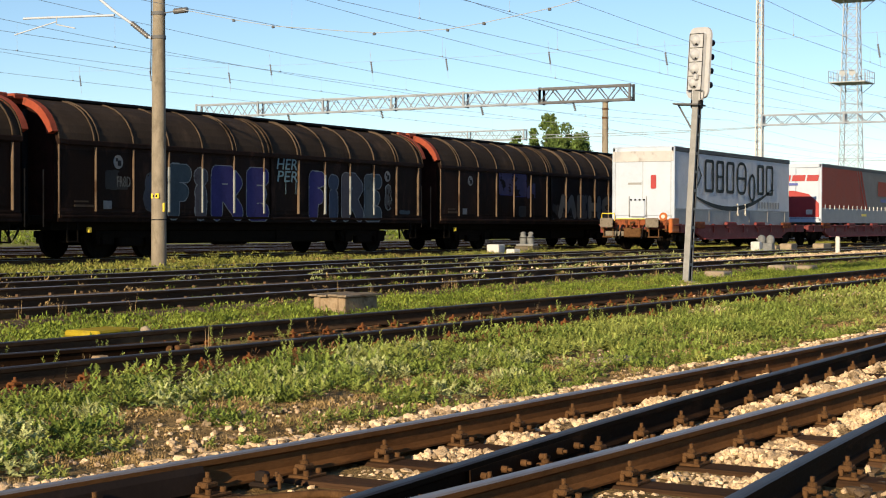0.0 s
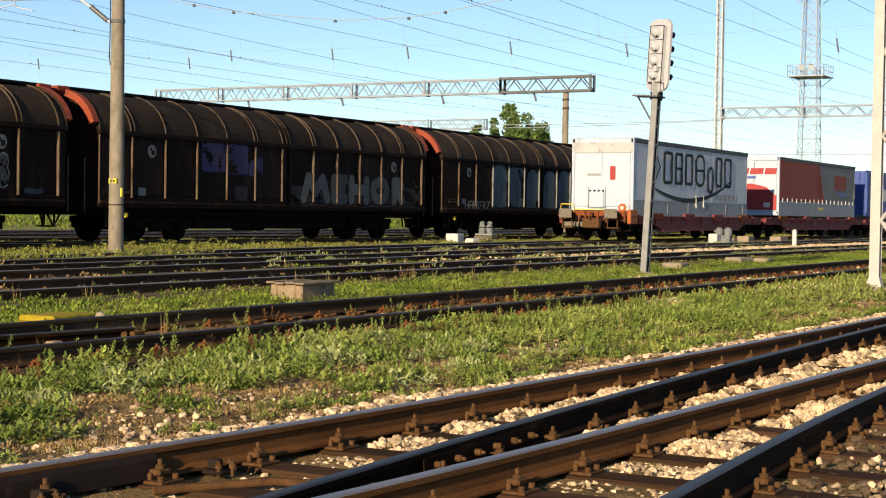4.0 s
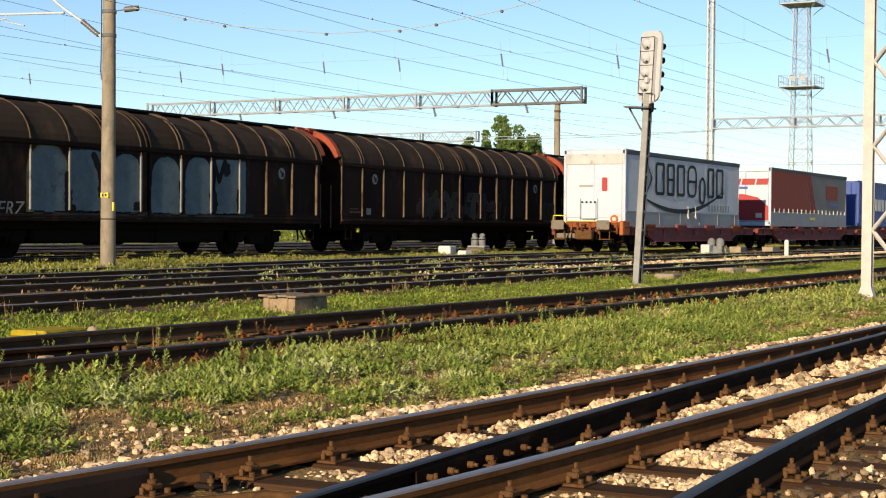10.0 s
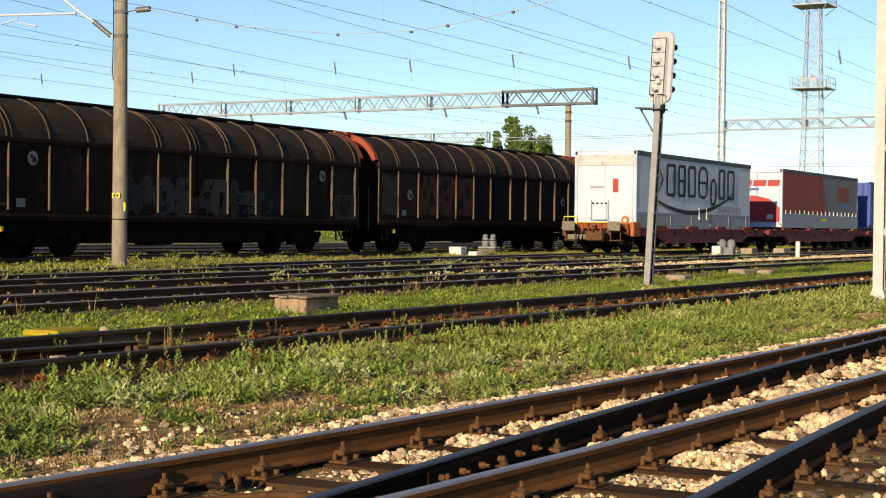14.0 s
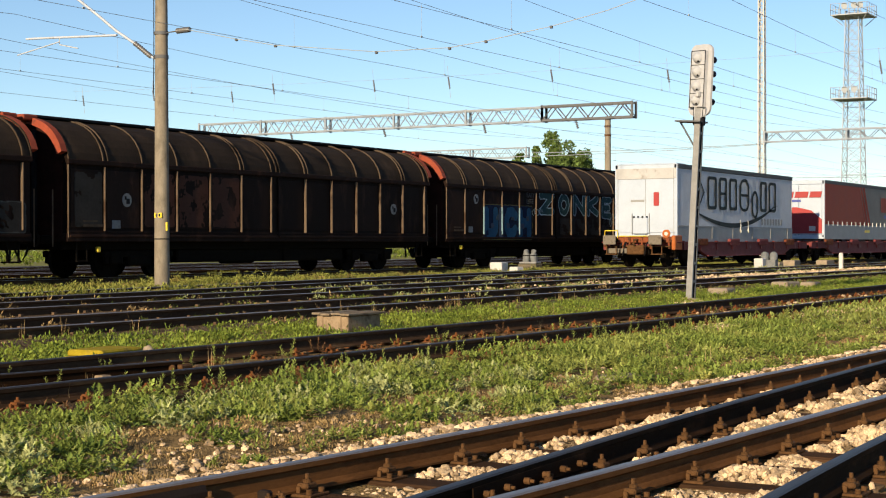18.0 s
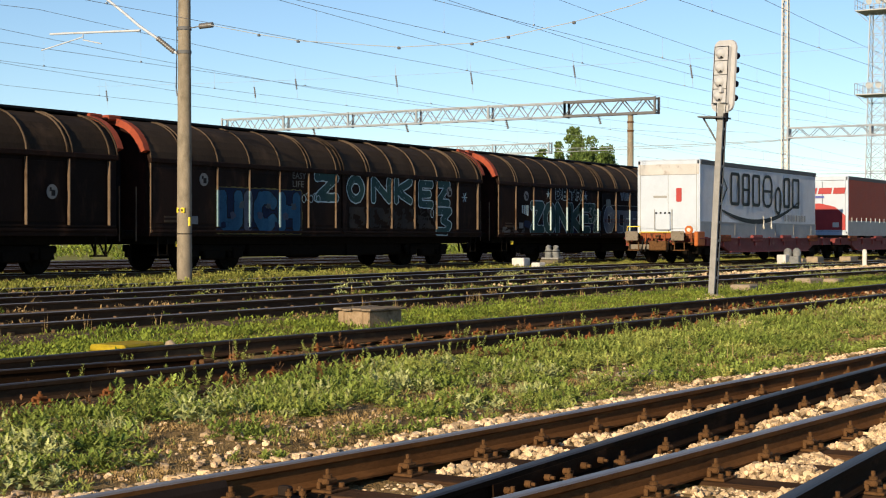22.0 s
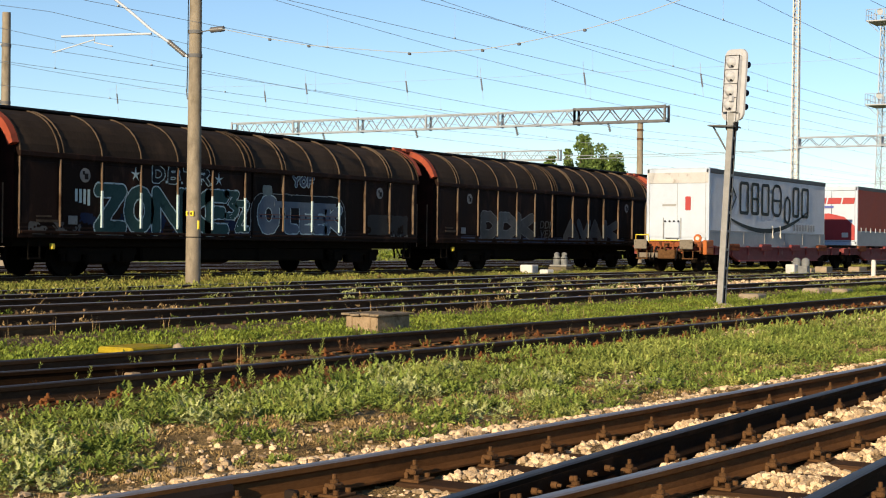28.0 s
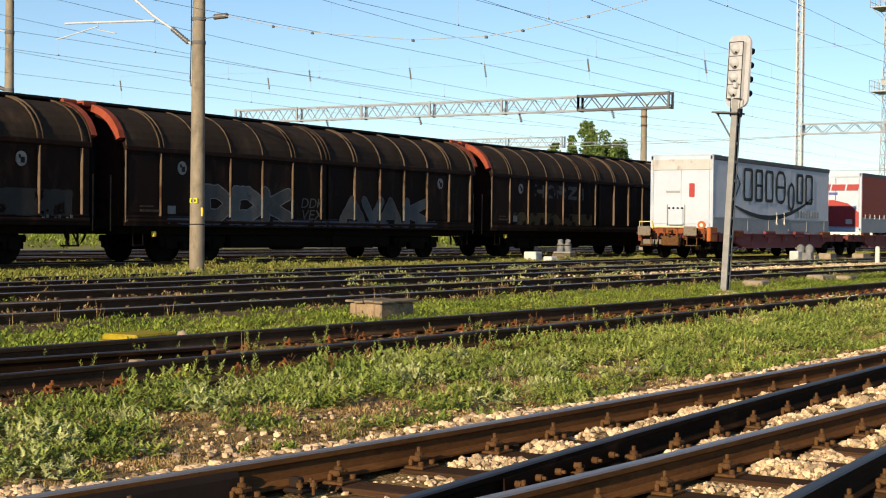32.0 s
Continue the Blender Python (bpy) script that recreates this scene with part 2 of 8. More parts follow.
M_MAST = material("pinkish_white_mast_paint", (0.41, 0.385, 0.375), (0.54, 0.515, 0.50), 4, 0.75, bump=0.1, fine=50, spots=(0.27, 0.23, 0.20), spot_scale=3, spot_at=(0.62, 0.78), spec=0.12)
M_GRAVEL = material("bleached_gravel", (0.50, 0.42, 0.31), (0.74, 0.65, 0.52), 4, 0.95, bump=0.6, fine=30, spots=(0.30, 0.22, 0.14), spot_scale=3, spot_at=(0.60, 0.74), bump_far=0.04, spec=0.1)
M_RAIL = material("rust_brown_rail_steel", (0.062, 0.027, 0.010), (0.185, 0.086, 0.032), 3, 0.85, metal=0.0, bump=0.15, fine=70, spots=(0.040, 0.018, 0.008), spot_scale=3.2, spot_at=(0.55, 0.72), stretch=(0.3, 1, 1), spec=0.05)
# darker copy of the rail steel, with unlit web shade in its colour
M_RAIL_DARK = material("shade_dark_rail_steel", (0.010, 0.006, 0.0035), (0.030, 0.016, 0.008), 3, 0.85, metal=0.0, bump=0.15, fine=70, spots=(0.060, 0.029, 0.013), spot_scale=4.5, spot_at=(0.56, 0.72), stretch=(0.3, 1, 1), spec=0.04)
M_HEAD = material("polished_rail_head", (0.19, 0.165, 0.150), (0.33, 0.295, 0.27), 4, 0.42, metal=0.55, bump=0.03, fine=80, stretch=(0.15, 1, 1), spec=0.3)
M_HEAD_DULL = material("dull_rail_head", (0.022, 0.020, 0.020), (0.060, 0.053, 0.051), 4, 0.5, metal=0.2, bump=0.04, fine=80, stretch=(0.15, 1, 1), spec=0.2)
M_RAIL_YARD = material("dark_brown_yard_rail", (0.034, 0.020, 0.012), (0.092, 0.055, 0.032), 3, 0.85, bump=0.15, fine=70, spots=(0.14, 0.085, 0.045), spot_scale=2.2, spot_at=(0.56, 0.70), stretch=(0.3, 1, 1), spec=0.05)
M_TIMBER = material("tarred_timber", (0.024, 0.013, 0.008), (0.105, 0.058, 0.032), 5, 0.9, bump=0.5, fine=34, objects=0.35, stretch=(3.0, 0.22, 1), spec=0.05)
M_RUST = material("brown_rusted_iron", (0.050, 0.026, 0.012), (0.145, 0.076, 0.034), 14, 0.9, bump=0.4, fine=110, spec=0.08)
M_LEAF = material("yellow_green_weed_leaf", (0.100, 0.140, 0.030), (0.355, 0.395, 0.108), 1.6, 0.6, bump=0, fine=9, spots=(0.42, 0.36, 0.13), spot_scale=1.2, spot_at=(0.60, 0.74), island=0.4, spec=0.06, through_light=0.04)
M_LEAF_DEEP = material("deep_green_weed_leaf", (0.050, 0.092, 0.018), (0.285, 0.350, 0.080), 1.6, 0.6, bump=0, fine=9, spots=(0.37, 0.36, 0.105), spot_scale=1.3, spot_at=(0.60, 0.74), island=0.4, spec=0.06, through_light=0.04)
M_LEAF_GREY = material("grey_green_weed_leaf", (0.21, 0.245, 0.095), (0.46, 0.49, 0.215), 1.8, 0.7, bump=0, fine=9, island=0.24, spec=0.06, through_light=0.06)
M_HEAP = material("packed_limestone_chips", (0.075, 0.050, 0.028), (0.36, 0.265, 0.16), 26, 0.95, bump=0.9, fine=48, spots=(0.035, 0.024, 0.014), spot_scale=19, spot_at=(0.52, 0.62), bump_far=0.05, spec=0.06)
M_LEAF_DARK = material("turf_leaf", (0.048, 0.092, 0.014), (0.285, 0.345, 0.060), 0.8, 0.65, bump=0, fine=20, spots=(0.34, 0.29, 0.08), spot_scale=0.7, spot_at=(0.58, 0.74), island=0.5, spec=0.08, through_light=0.08)
M_VERGE = material("yellowing_verge_grass", (0.090, 0.112, 0.022), (0.29, 0.295, 0.078), 0.5, 0.7, bump=0, fine=20, spots=(0.25, 0.155, 0.060), spot_scale=0.35, spot_at=(0.56, 0.70), island=0.5, spec=0.08, through_light=0.08)
M_TWIG = material("withered_brown_ground_weed", (0.15, 0.10, 0.042), (0.43, 0.31, 0.15), 2, 0.85, bump=0, fine=30, island=0.45, spec=0.05, through_light=0.1)
M_RUST_ORANGE = material("orange_rusted_chair_iron", (0.085, 0.030, 0.011), (0.23, 0.095, 0.036), 9, 0.9, bump=0.3, fine=110, spec=0.08)
M_DRY = material("dry_weed_stalk", (0.20, 0.145, 0.07), (0.38, 0.29, 0.16), 3, 0.8, bump=0, fine=30, island=0.3, spec=0.1, through_light=0.15)
M_RUSTWEED = material("rust_red_dock_weed", (0.09, 0.045, 0.022), (0.20, 0.11, 0.05), 3, 0.8, bump=0, fine=30, island=0.3, spec=0.1)
M_STAINED = material("earth_stained_concrete", (0.20, 0.145, 0.090), (0.36, 0.275, 0.185), 6, 0.95, bump=0.5, fine=40, spots=(0.10, 0.07, 0.045), spot_scale=5, spot_at=(0.55, 0.70), spec=0.05)
M_CONCRETE = material("weathered_concrete", (0.23, 0.185, 0.135), (0.37, 0.31, 0.235), 4, 0.9, bump=0.35, fine=60, spots=(0.13, 0.10, 0.07), spot_scale=3.5, spot_at=(0.56, 0.72), spec=0.1)
M_POLE = material("spun_concrete_pole", (0.175, 0.152, 0.118), (0.30, 0.265, 0.212), 5, 0.9, bump=0.25, fine=55, spots=(0.10, 0.085, 0.064), spot_scale=2.2, spot_at=(0.53, 0.72), stretch=(1, 1, 0.5), spec=0.1)
M_PALE = material("grey_painted_steel", (0.18, 0.185, 0.19), (0.29, 0.295, 0.30), 5, 0.6, bump=0.1, fine=50, spots=(0.13, 0.12, 0.105), spot_scale=4, spot_at=(0.62, 0.75), spec=0.2)
M_ROOF_RAIL = material("dark_slate_roof_rail", (0.045, 0.05, 0.055), (0.085, 0.09, 0.095), 3, 0.6, bump=0.05, spec=0.2)
M_ENAMEL = material("dulled_white_enamel", (0.15, 0.155, 0.16), (0.25, 0.255, 0.26), 5, 0.6, bump=0.05, spots=(0.08, 0.075, 0.07), spot_scale=5, spot_at=(0.6, 0.75), spec=0.12)
M_RELAY = material("grey_cast_relay_case", (0.10, 0.11, 0.12), (0.22, 0.235, 0.25), 5, 0.6, bump=0.1, spec=0.15)
M_WHITE = material("whitewashed_metal", (0.50, 0.485, 0.46), (0.64, 0.62, 0.59), 4, 0.7, bump=0.1, fine=50, spots=(0.34, 0.30, 0.25), spot_scale=3, spot_at=(0.62, 0.78), spec=0.15)
M_SIGNAL = material("aged_light_grey_enamel", (0.37, 0.385, 0.415), (0.50, 0.515, 0.55), 5, 0.6, bump=0.1, fine=60, spots=(0.24, 0.245, 0.25), spot_scale=5, spot_at=(0.62, 0.78), spec=0.2)
M_BLACK = material("matt_black_paint", (0.006, 0.006, 0.008), (0.015, 0.015, 0.018), 6, 0.7, bump=0.1, spec=0.12)
M_HOOD = material("blue_black_hood_paint", (0.008, 0.010, 0.022), (0.018, 0.022, 0.045), 6, 0.6, bump=0.1, spec=0.15)
# near black: the deep shade beneath the wagons is put into this colour
M_HOLLOW = material("shade_black_underframe_steel", (0.0035, 0.003, 0.0025), (0.010, 0.008, 0.006), 5, 0.9, bump=0.2, spec=0.06)
M_GALV = material("galvanised_lattice_steel", (0.22, 0.255, 0.31), (0.33, 0.37, 0.425), 3, 0.6, metal=0.1, bump=0.1, spec=0.2)
M_TOWER = material("pale_grey_tower_steel", (0.33, 0.365, 0.41), (0.44, 0.475, 0.52), 3, 0.7, bump=0.1, spec=0.15)
# maroon darkened by the neighbouring wagon's shade, held in the colour
M_END = material("shade_dark_maroon_end_sheet", (0.014, 0.006, 0.005), (0.034, 0.013, 0.010), 1.5, 0.85, bump=0.1, spots=(0.008, 0.005, 0.004), spot_scale=1.4, spot_at=(0.5, 0.7), spec=0.04)
M_ARM = material("pale_painted_bracket_tube", (0.38, 0.43, 0.51), (0.50, 0.55, 0.63), 4, 0.6, bump=0.05, spots=(0.27, 0.26, 0.26), spot_scale=5, spot_at=(0.6, 0.75), spec=0.2)
M_LATTICE_DARK = material("weathered_dark_lattice_steel", (0.09, 0.095, 0.105), (0.15, 0.155, 0.165), 3, 0.7, bump=0.1, spec=0.15)
M_WIRE = material("copper_wire_grown_dull", (0.30, 0.345, 0.385), (0.39, 0.435, 0.47), 2, 0.8, bump=0, spec=0.1)
M_INSUL = material("brown_grey_porcelain", (0.085, 0.085, 0.09), (0.16, 0.16, 0.165), 8, 0.35, bump=0)
M_YELLOW = material("chipped_yellow_paint", (0.23, 0.175, 0.012), (0.43, 0.33, 0.026), 7, 0.75, bump=0.15, fine=60, spots=(0.14, 0.10, 0.04), spot_scale=6, spot_at=(0.54, 0.70), spec=0.08)
M_TAG = material("yellow_enamel_plate", (0.70, 0.52, 0.03), (0.82, 0.63, 0.06), 8, 0.5, bump=0.05)
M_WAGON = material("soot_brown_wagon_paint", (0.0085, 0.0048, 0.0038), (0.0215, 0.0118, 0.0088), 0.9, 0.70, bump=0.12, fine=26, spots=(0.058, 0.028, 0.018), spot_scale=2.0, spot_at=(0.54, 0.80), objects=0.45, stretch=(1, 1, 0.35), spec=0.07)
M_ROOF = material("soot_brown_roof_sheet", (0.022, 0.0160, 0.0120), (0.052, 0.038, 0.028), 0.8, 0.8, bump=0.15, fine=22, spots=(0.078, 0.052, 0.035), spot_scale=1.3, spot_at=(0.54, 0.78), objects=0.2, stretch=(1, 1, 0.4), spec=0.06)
M_RIB = material("rust_edged_rib_steel", (0.075, 0.052, 0.035), (0.175, 0.130, 0.092), 1.5, 0.75, bump=0.1, spots=(0.05, 0.030, 0.019), spot_scale=1.2, spot_at=(0.52, 0.68), spec=0.1)
M_ROOF_RIB = material("sooty_roof_rib_steel", (0.045, 0.033, 0.024), (0.110, 0.082, 0.060), 1.2, 0.8, bump=0.1, spots=(0.03, 0.02, 0.013), spot_scale=1.0, spot_at=(0.5, 0.66), spec=0.08)
M_OXIDE = material("red_oxide_end_paint", (0.22, 0.045, 0.024), (0.33, 0.075, 0.04), 3, 0.7, bump=0.1, spots=(0.12, 0.04, 0.025), spot_scale=4, spot_at=(0.6, 0.75), spec=0.15)
M_WAGON_RED = material("faded_maroon_frame_paint", (0.120, 0.026, 0.028), (0.225, 0.055, 0.056), 2, 0.7, bump=0.15, spots=(0.27, 0.125, 0.11), spot_scale=2.5, spot_at=(0.6, 0.75), spec=0.15)
M_BUFFER = material("worn_tan_grey_buffer_steel", (0.12, 0.105, 0.085), (0.22, 0.195, 0.16), 6, 0.7, bump=0.15, spots=(0.06, 0.045, 0.035), spot_scale=6, spot_at=(0.55, 0.7), spec=0.15)
M_BLOCK = material("whitewashed_concrete", (0.47, 0.48, 0.49), (0.60, 0.61, 0.62), 4, 0.85, bump=0.2, spots=(0.30, 0.285, 0.26), spot_scale=5, spot_at=(0.58, 0.74), spec=0.1)
M_HEADSTOCK = material("rust_orange_head_stock", (0.15, 0.044, 0.020), (0.27, 0.085, 0.036), 3, 0.8, bump=0.2, spots=(0.05, 0.025, 0.015), spot_scale=5, spot_at=(0.52, 0.66), spec=0.1)
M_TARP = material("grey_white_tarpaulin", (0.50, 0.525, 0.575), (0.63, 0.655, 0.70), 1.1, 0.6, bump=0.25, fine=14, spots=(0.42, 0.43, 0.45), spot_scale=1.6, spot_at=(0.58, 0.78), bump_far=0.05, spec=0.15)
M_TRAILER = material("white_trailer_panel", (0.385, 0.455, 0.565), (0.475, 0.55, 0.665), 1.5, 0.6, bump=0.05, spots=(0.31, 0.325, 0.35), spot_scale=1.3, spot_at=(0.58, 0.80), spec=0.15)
M_INK = material("dark_slate_print", (0.014, 0.020, 0.023), (0.022, 0.030, 0.034), 3, 0.6, bump=0, spec=0.1)
M_INK_FAINT = material("faded_slate_print", (0.22, 0.23, 0.24), (0.28, 0.29, 0.30), 3, 0.55, bump=0)
M_SKIRT = material("grey_side_board", (0.20, 0.215, 0.23), (0.30, 0.315, 0.33), 2, 0.55, bump=0.05)
M_ORANGE = material("brick_red_tarpaulin", (0.235, 0.042, 0.026), (0.325, 0.062, 0.036), 1.2, 0.6, bump=0.2, fine=14, bump_far=0.05, spec=0.1)
M_TARP_GREY = material("mid_grey_tarpaulin", (0.15, 0.142, 0.135), (0.22, 0.208, 0.198), 1.2, 0.6, bump=0.2, fine=14, bump_far=0.05, spec=0.15)
M_RED = material("red_print", (0.27, 0.020, 0.024), (0.36, 0.032, 0.034), 3, 0.55, bump=0)
M_BLUE_PRINT = material("blue_print", (0.05, 0.07, 0.28), (0.07, 0.10, 0.36), 3, 0.5, bump=0)
M_BLUE = material("blue_container_paint", (0.018, 0.045, 0.22), (0.03, 0.075, 0.32), 2, 0.5, bump=0.05)
M_ORANGE_FIT = material("orange_warning_paint", (0.30, 0.085, 0.024), (0.43, 0.135, 0.04), 5, 0.6, bump=0.05, spots=(0.16, 0.06, 0.03), spot_scale=5, spot_at=(0.6, 0.72), spec=0.12)
M_STRAP = material("white_strap", (0.62, 0.62, 0.60), (0.75, 0.75, 0.72), 5, 0.6, bump=0)
M_BARK = material("grey_bark", (0.08, 0.065, 0.05), (0.16, 0.13, 0.10), 6, 0.9, bump=0.5)
M_CROWN = material("tree_foliage", (0.050, 0.095, 0.026), (0.175, 0.245, 0.068), 0.35, 0.65, bump=0, fine=3, island=0.5, spec=0.1, through_light=0.2)


def level(y):
    """Height of the rail tops across the yard: the ground climbs a little away from the near track."""
    return float(np.interp(y, [5, 8, 13, 20], [0.0, 0.10, 0.20, 0.25]))


def soil(x, y):
    """Height of the ground."""
    base = np.interp(y, [-30, 1, 4.6, 5.6, 7.2, 8.6, 10.2, 13, 20, 30, 90], [-0.25, -0.20, -0.19, -0.12, -0.08, -0.08, -0.03, 0.03, 0.09, 0.08, 0.08])
    return base + 0.02 * np.sin(1.7 * x + 0.6 * y) * np.sin(1.3 * y - 0.4 * x) * (np.abs(x) < 150)


# ---------- ground ----------
def build_ground():
    xs = np.concatenate([np.linspace(-2500, -20, 14), np.arange(-18, 120, 0.75), np.linspace(124, 300, 30), np.linspace(330, 3000, 14)])
    ys = np.concatenate([np.linspace(-1500, -12, 10), np.arange(-10, 46, 0.5), np.linspace(48, 120, 16), np.linspace(140, 2500, 14)])
    gx, gy = np.meshgrid(xs, ys, indexing="ij")
    v = np.stack([gx, gy, soil(gx, gy)], -1).reshape(-1, 3)
    i, j = np.meshgrid(np.arange(len(xs) - 1), np.arange(len(ys) - 1), indexing="ij")
    a = (i * len(ys) + j).ravel()
    f = np.stack([a, a + len(ys), a + len(ys) + 1, a + 1], -1)
    me = bars((v, f), "ground", [M_SOIL, M_TURF])
    far = (gy[:-1, :-1].ravel() > 46) | (np.abs(gx[:-1, :-1].ravel()) > 118)
    me.polygons.foreach_set("material_index", far.astype(np.int32))
    ob = new("ground", me)
    tagged(ob, "dry earth and low turf between the yard tracks", "ground", kind="structure")


build_ground()


# ---------- tracks ----------
RAIL_SIDE = [(0.0625, -0.150), (0.0625, -0.139), (0.036, -0.130), (0.019, -0.116), (0.0155, -0.085), (0.0155, -0.048), (0.033, -0.036), (0.035, -0.010), (0.026, -0.002), (0.010, 0.0)]
RAIL = RAIL_SIDE + [(-y, z) for y, z in reversed(RAIL_SIDE)]


def curve(points, step=0.8):
    """A smooth line through (x, y) points, on the rails' level."""
    p = np.array(points, float)
    xs = np.arange(p[0, 0], p[-1, 0] + 0.01, step)
    ys = np.interp(xs, p[:, 0], p[:, 1])
    for _ in range(6):
        ys[1:-1] = (ys[:-2] + 2 * ys[1:-1] + ys[2:]) / 4
    return xs, ys


def rail(parent, points, head, web, lift=0.0, step=0.8, name="rail"):
    xs, ys = curve(points, step)
    m = Mesh().sweep(RAIL, [(x, y, level(y) + lift) for x, y in zip(xs, ys)])
    n = len(RAIL)
    for i in range(len(m.f) - 2):
        if i % n in (7, 8, 9, 10, 11):
            m.m[i] = 1
    ob = part(name, m, [web, head], parent)
    return xs, ys


def sleeper_mesh(length, width=0.24, high=0.14):
    return Mesh().box((-width / 2, -length / 2, -high), (width / 2, length / 2, 0), 0.015)


def chair_mesh(high=1.0):
    """A ribbed base plate with two clamps, their bolts and nuts."""
    m = Mesh().box((-0.085, -0.17, 0), (0.085, 0.17, 0.016), 0.004)
    for s in (-1, 1):
        m.box((-0.06, s * 0.072 - 0.012, 0.014), (0.06, s * 0.072 + 0.012, 0.05), 0.004)
        m.box((-0.045, s * 0.088 - 0.035, 0.035), (0.045, s * 0.088 + 0.035, 0.066), 0.008)
        m.tube([(0, s * 0.09, 0.03), (0, s * 0.09, 0.112)], 0.012, 6)
        m.tube([(0, s * 0.09, 0.058), (0, s * 0.09, 0.084)], 0.024, 6)
        for t in (-1, 1):
            m.tube([(t * 0.055, s * 0.14, 0.01), (t * 0.055, s * 0.14, 0.04)], 0.017, 6)
    m.v = [(x, y, z * high) for x, y, z in m.v]
    return m


CHAIR = chair_mesh().data("chair", M_RUST)
CHAIR_ORANGE = chair_mesh(0.74).data("chair", M_RUST_ORANGE)


def sleepers(track, x0, x1, step, lo, hi, rails, jitter=0.02, chair=CHAIR):
    """Sleepers under given rails ((xs, ys) lines), each with its chairs."""
    x = x0
    made = {}
    while x < x1:
        a, b = lo(x), hi(x)
        key = round(b - a, 1)
        if key not in made:
            made[key] = sleeper_mesh(key).data("sleeper", M_TIMBER)
        xx = x + random.uniform(-jitter, jitter)
        y = (a + b) / 2
        z = level(y) - 0.166
        s = part("sleeper", made[key], M_TIMBER, track, at=pose(xx, y, z, 0, 0, random.uniform(-0.8, 0.8)))
        for xs, ys in rails:
            if xs[0] <= xx <= xs[-1]:
                ry = float(np.interp(xx, xs, ys))
                if a + 0.1 < ry < b - 0.1:
                    c = part("chair", chair, M_RUST, s)
                    c.location = (0, ry - y, 0.0)
        x += step


A_LINE = [(-8, 6.0), (2, 5.12), (4.93, 4.85), (6.7, 4.65), (8.3, 4.54), (10, 4.45), (12, 4.35), (14.1, 4.27), (17.1, 4.18), (20, 4.10), (26, 3.98), (40, 3.80), (110, 3.4)]
B_LINE = [(-8, 2.9), (5.4, 3.55), (6.7, 3.63), (8.4, 3.71), (10.4, 3.76), (13.2, 3.79), (16.9, 3.81), (20, 3.83), (26.5, 3.91)]
C_LINE = [(-8, 4.5), (2, 3.63), (5.6, 3.28), (7.1, 3.17), (8.6, 3.09), (10.5, 2.98), (12.9, 2.86), (17, 2.70), (26.5, 2.51)]
D_LINE = [(-8, 1.45), (5, 2.12), (6.3, 2.20), (7.6, 2.28), (9, 2.33), (10.8, 2.37), (14, 2.40), (26, 2.46), (40, 2.30), (110, 1.9)]


NEAR_FIRST, NEAR_STEP = -6.85, 0.70


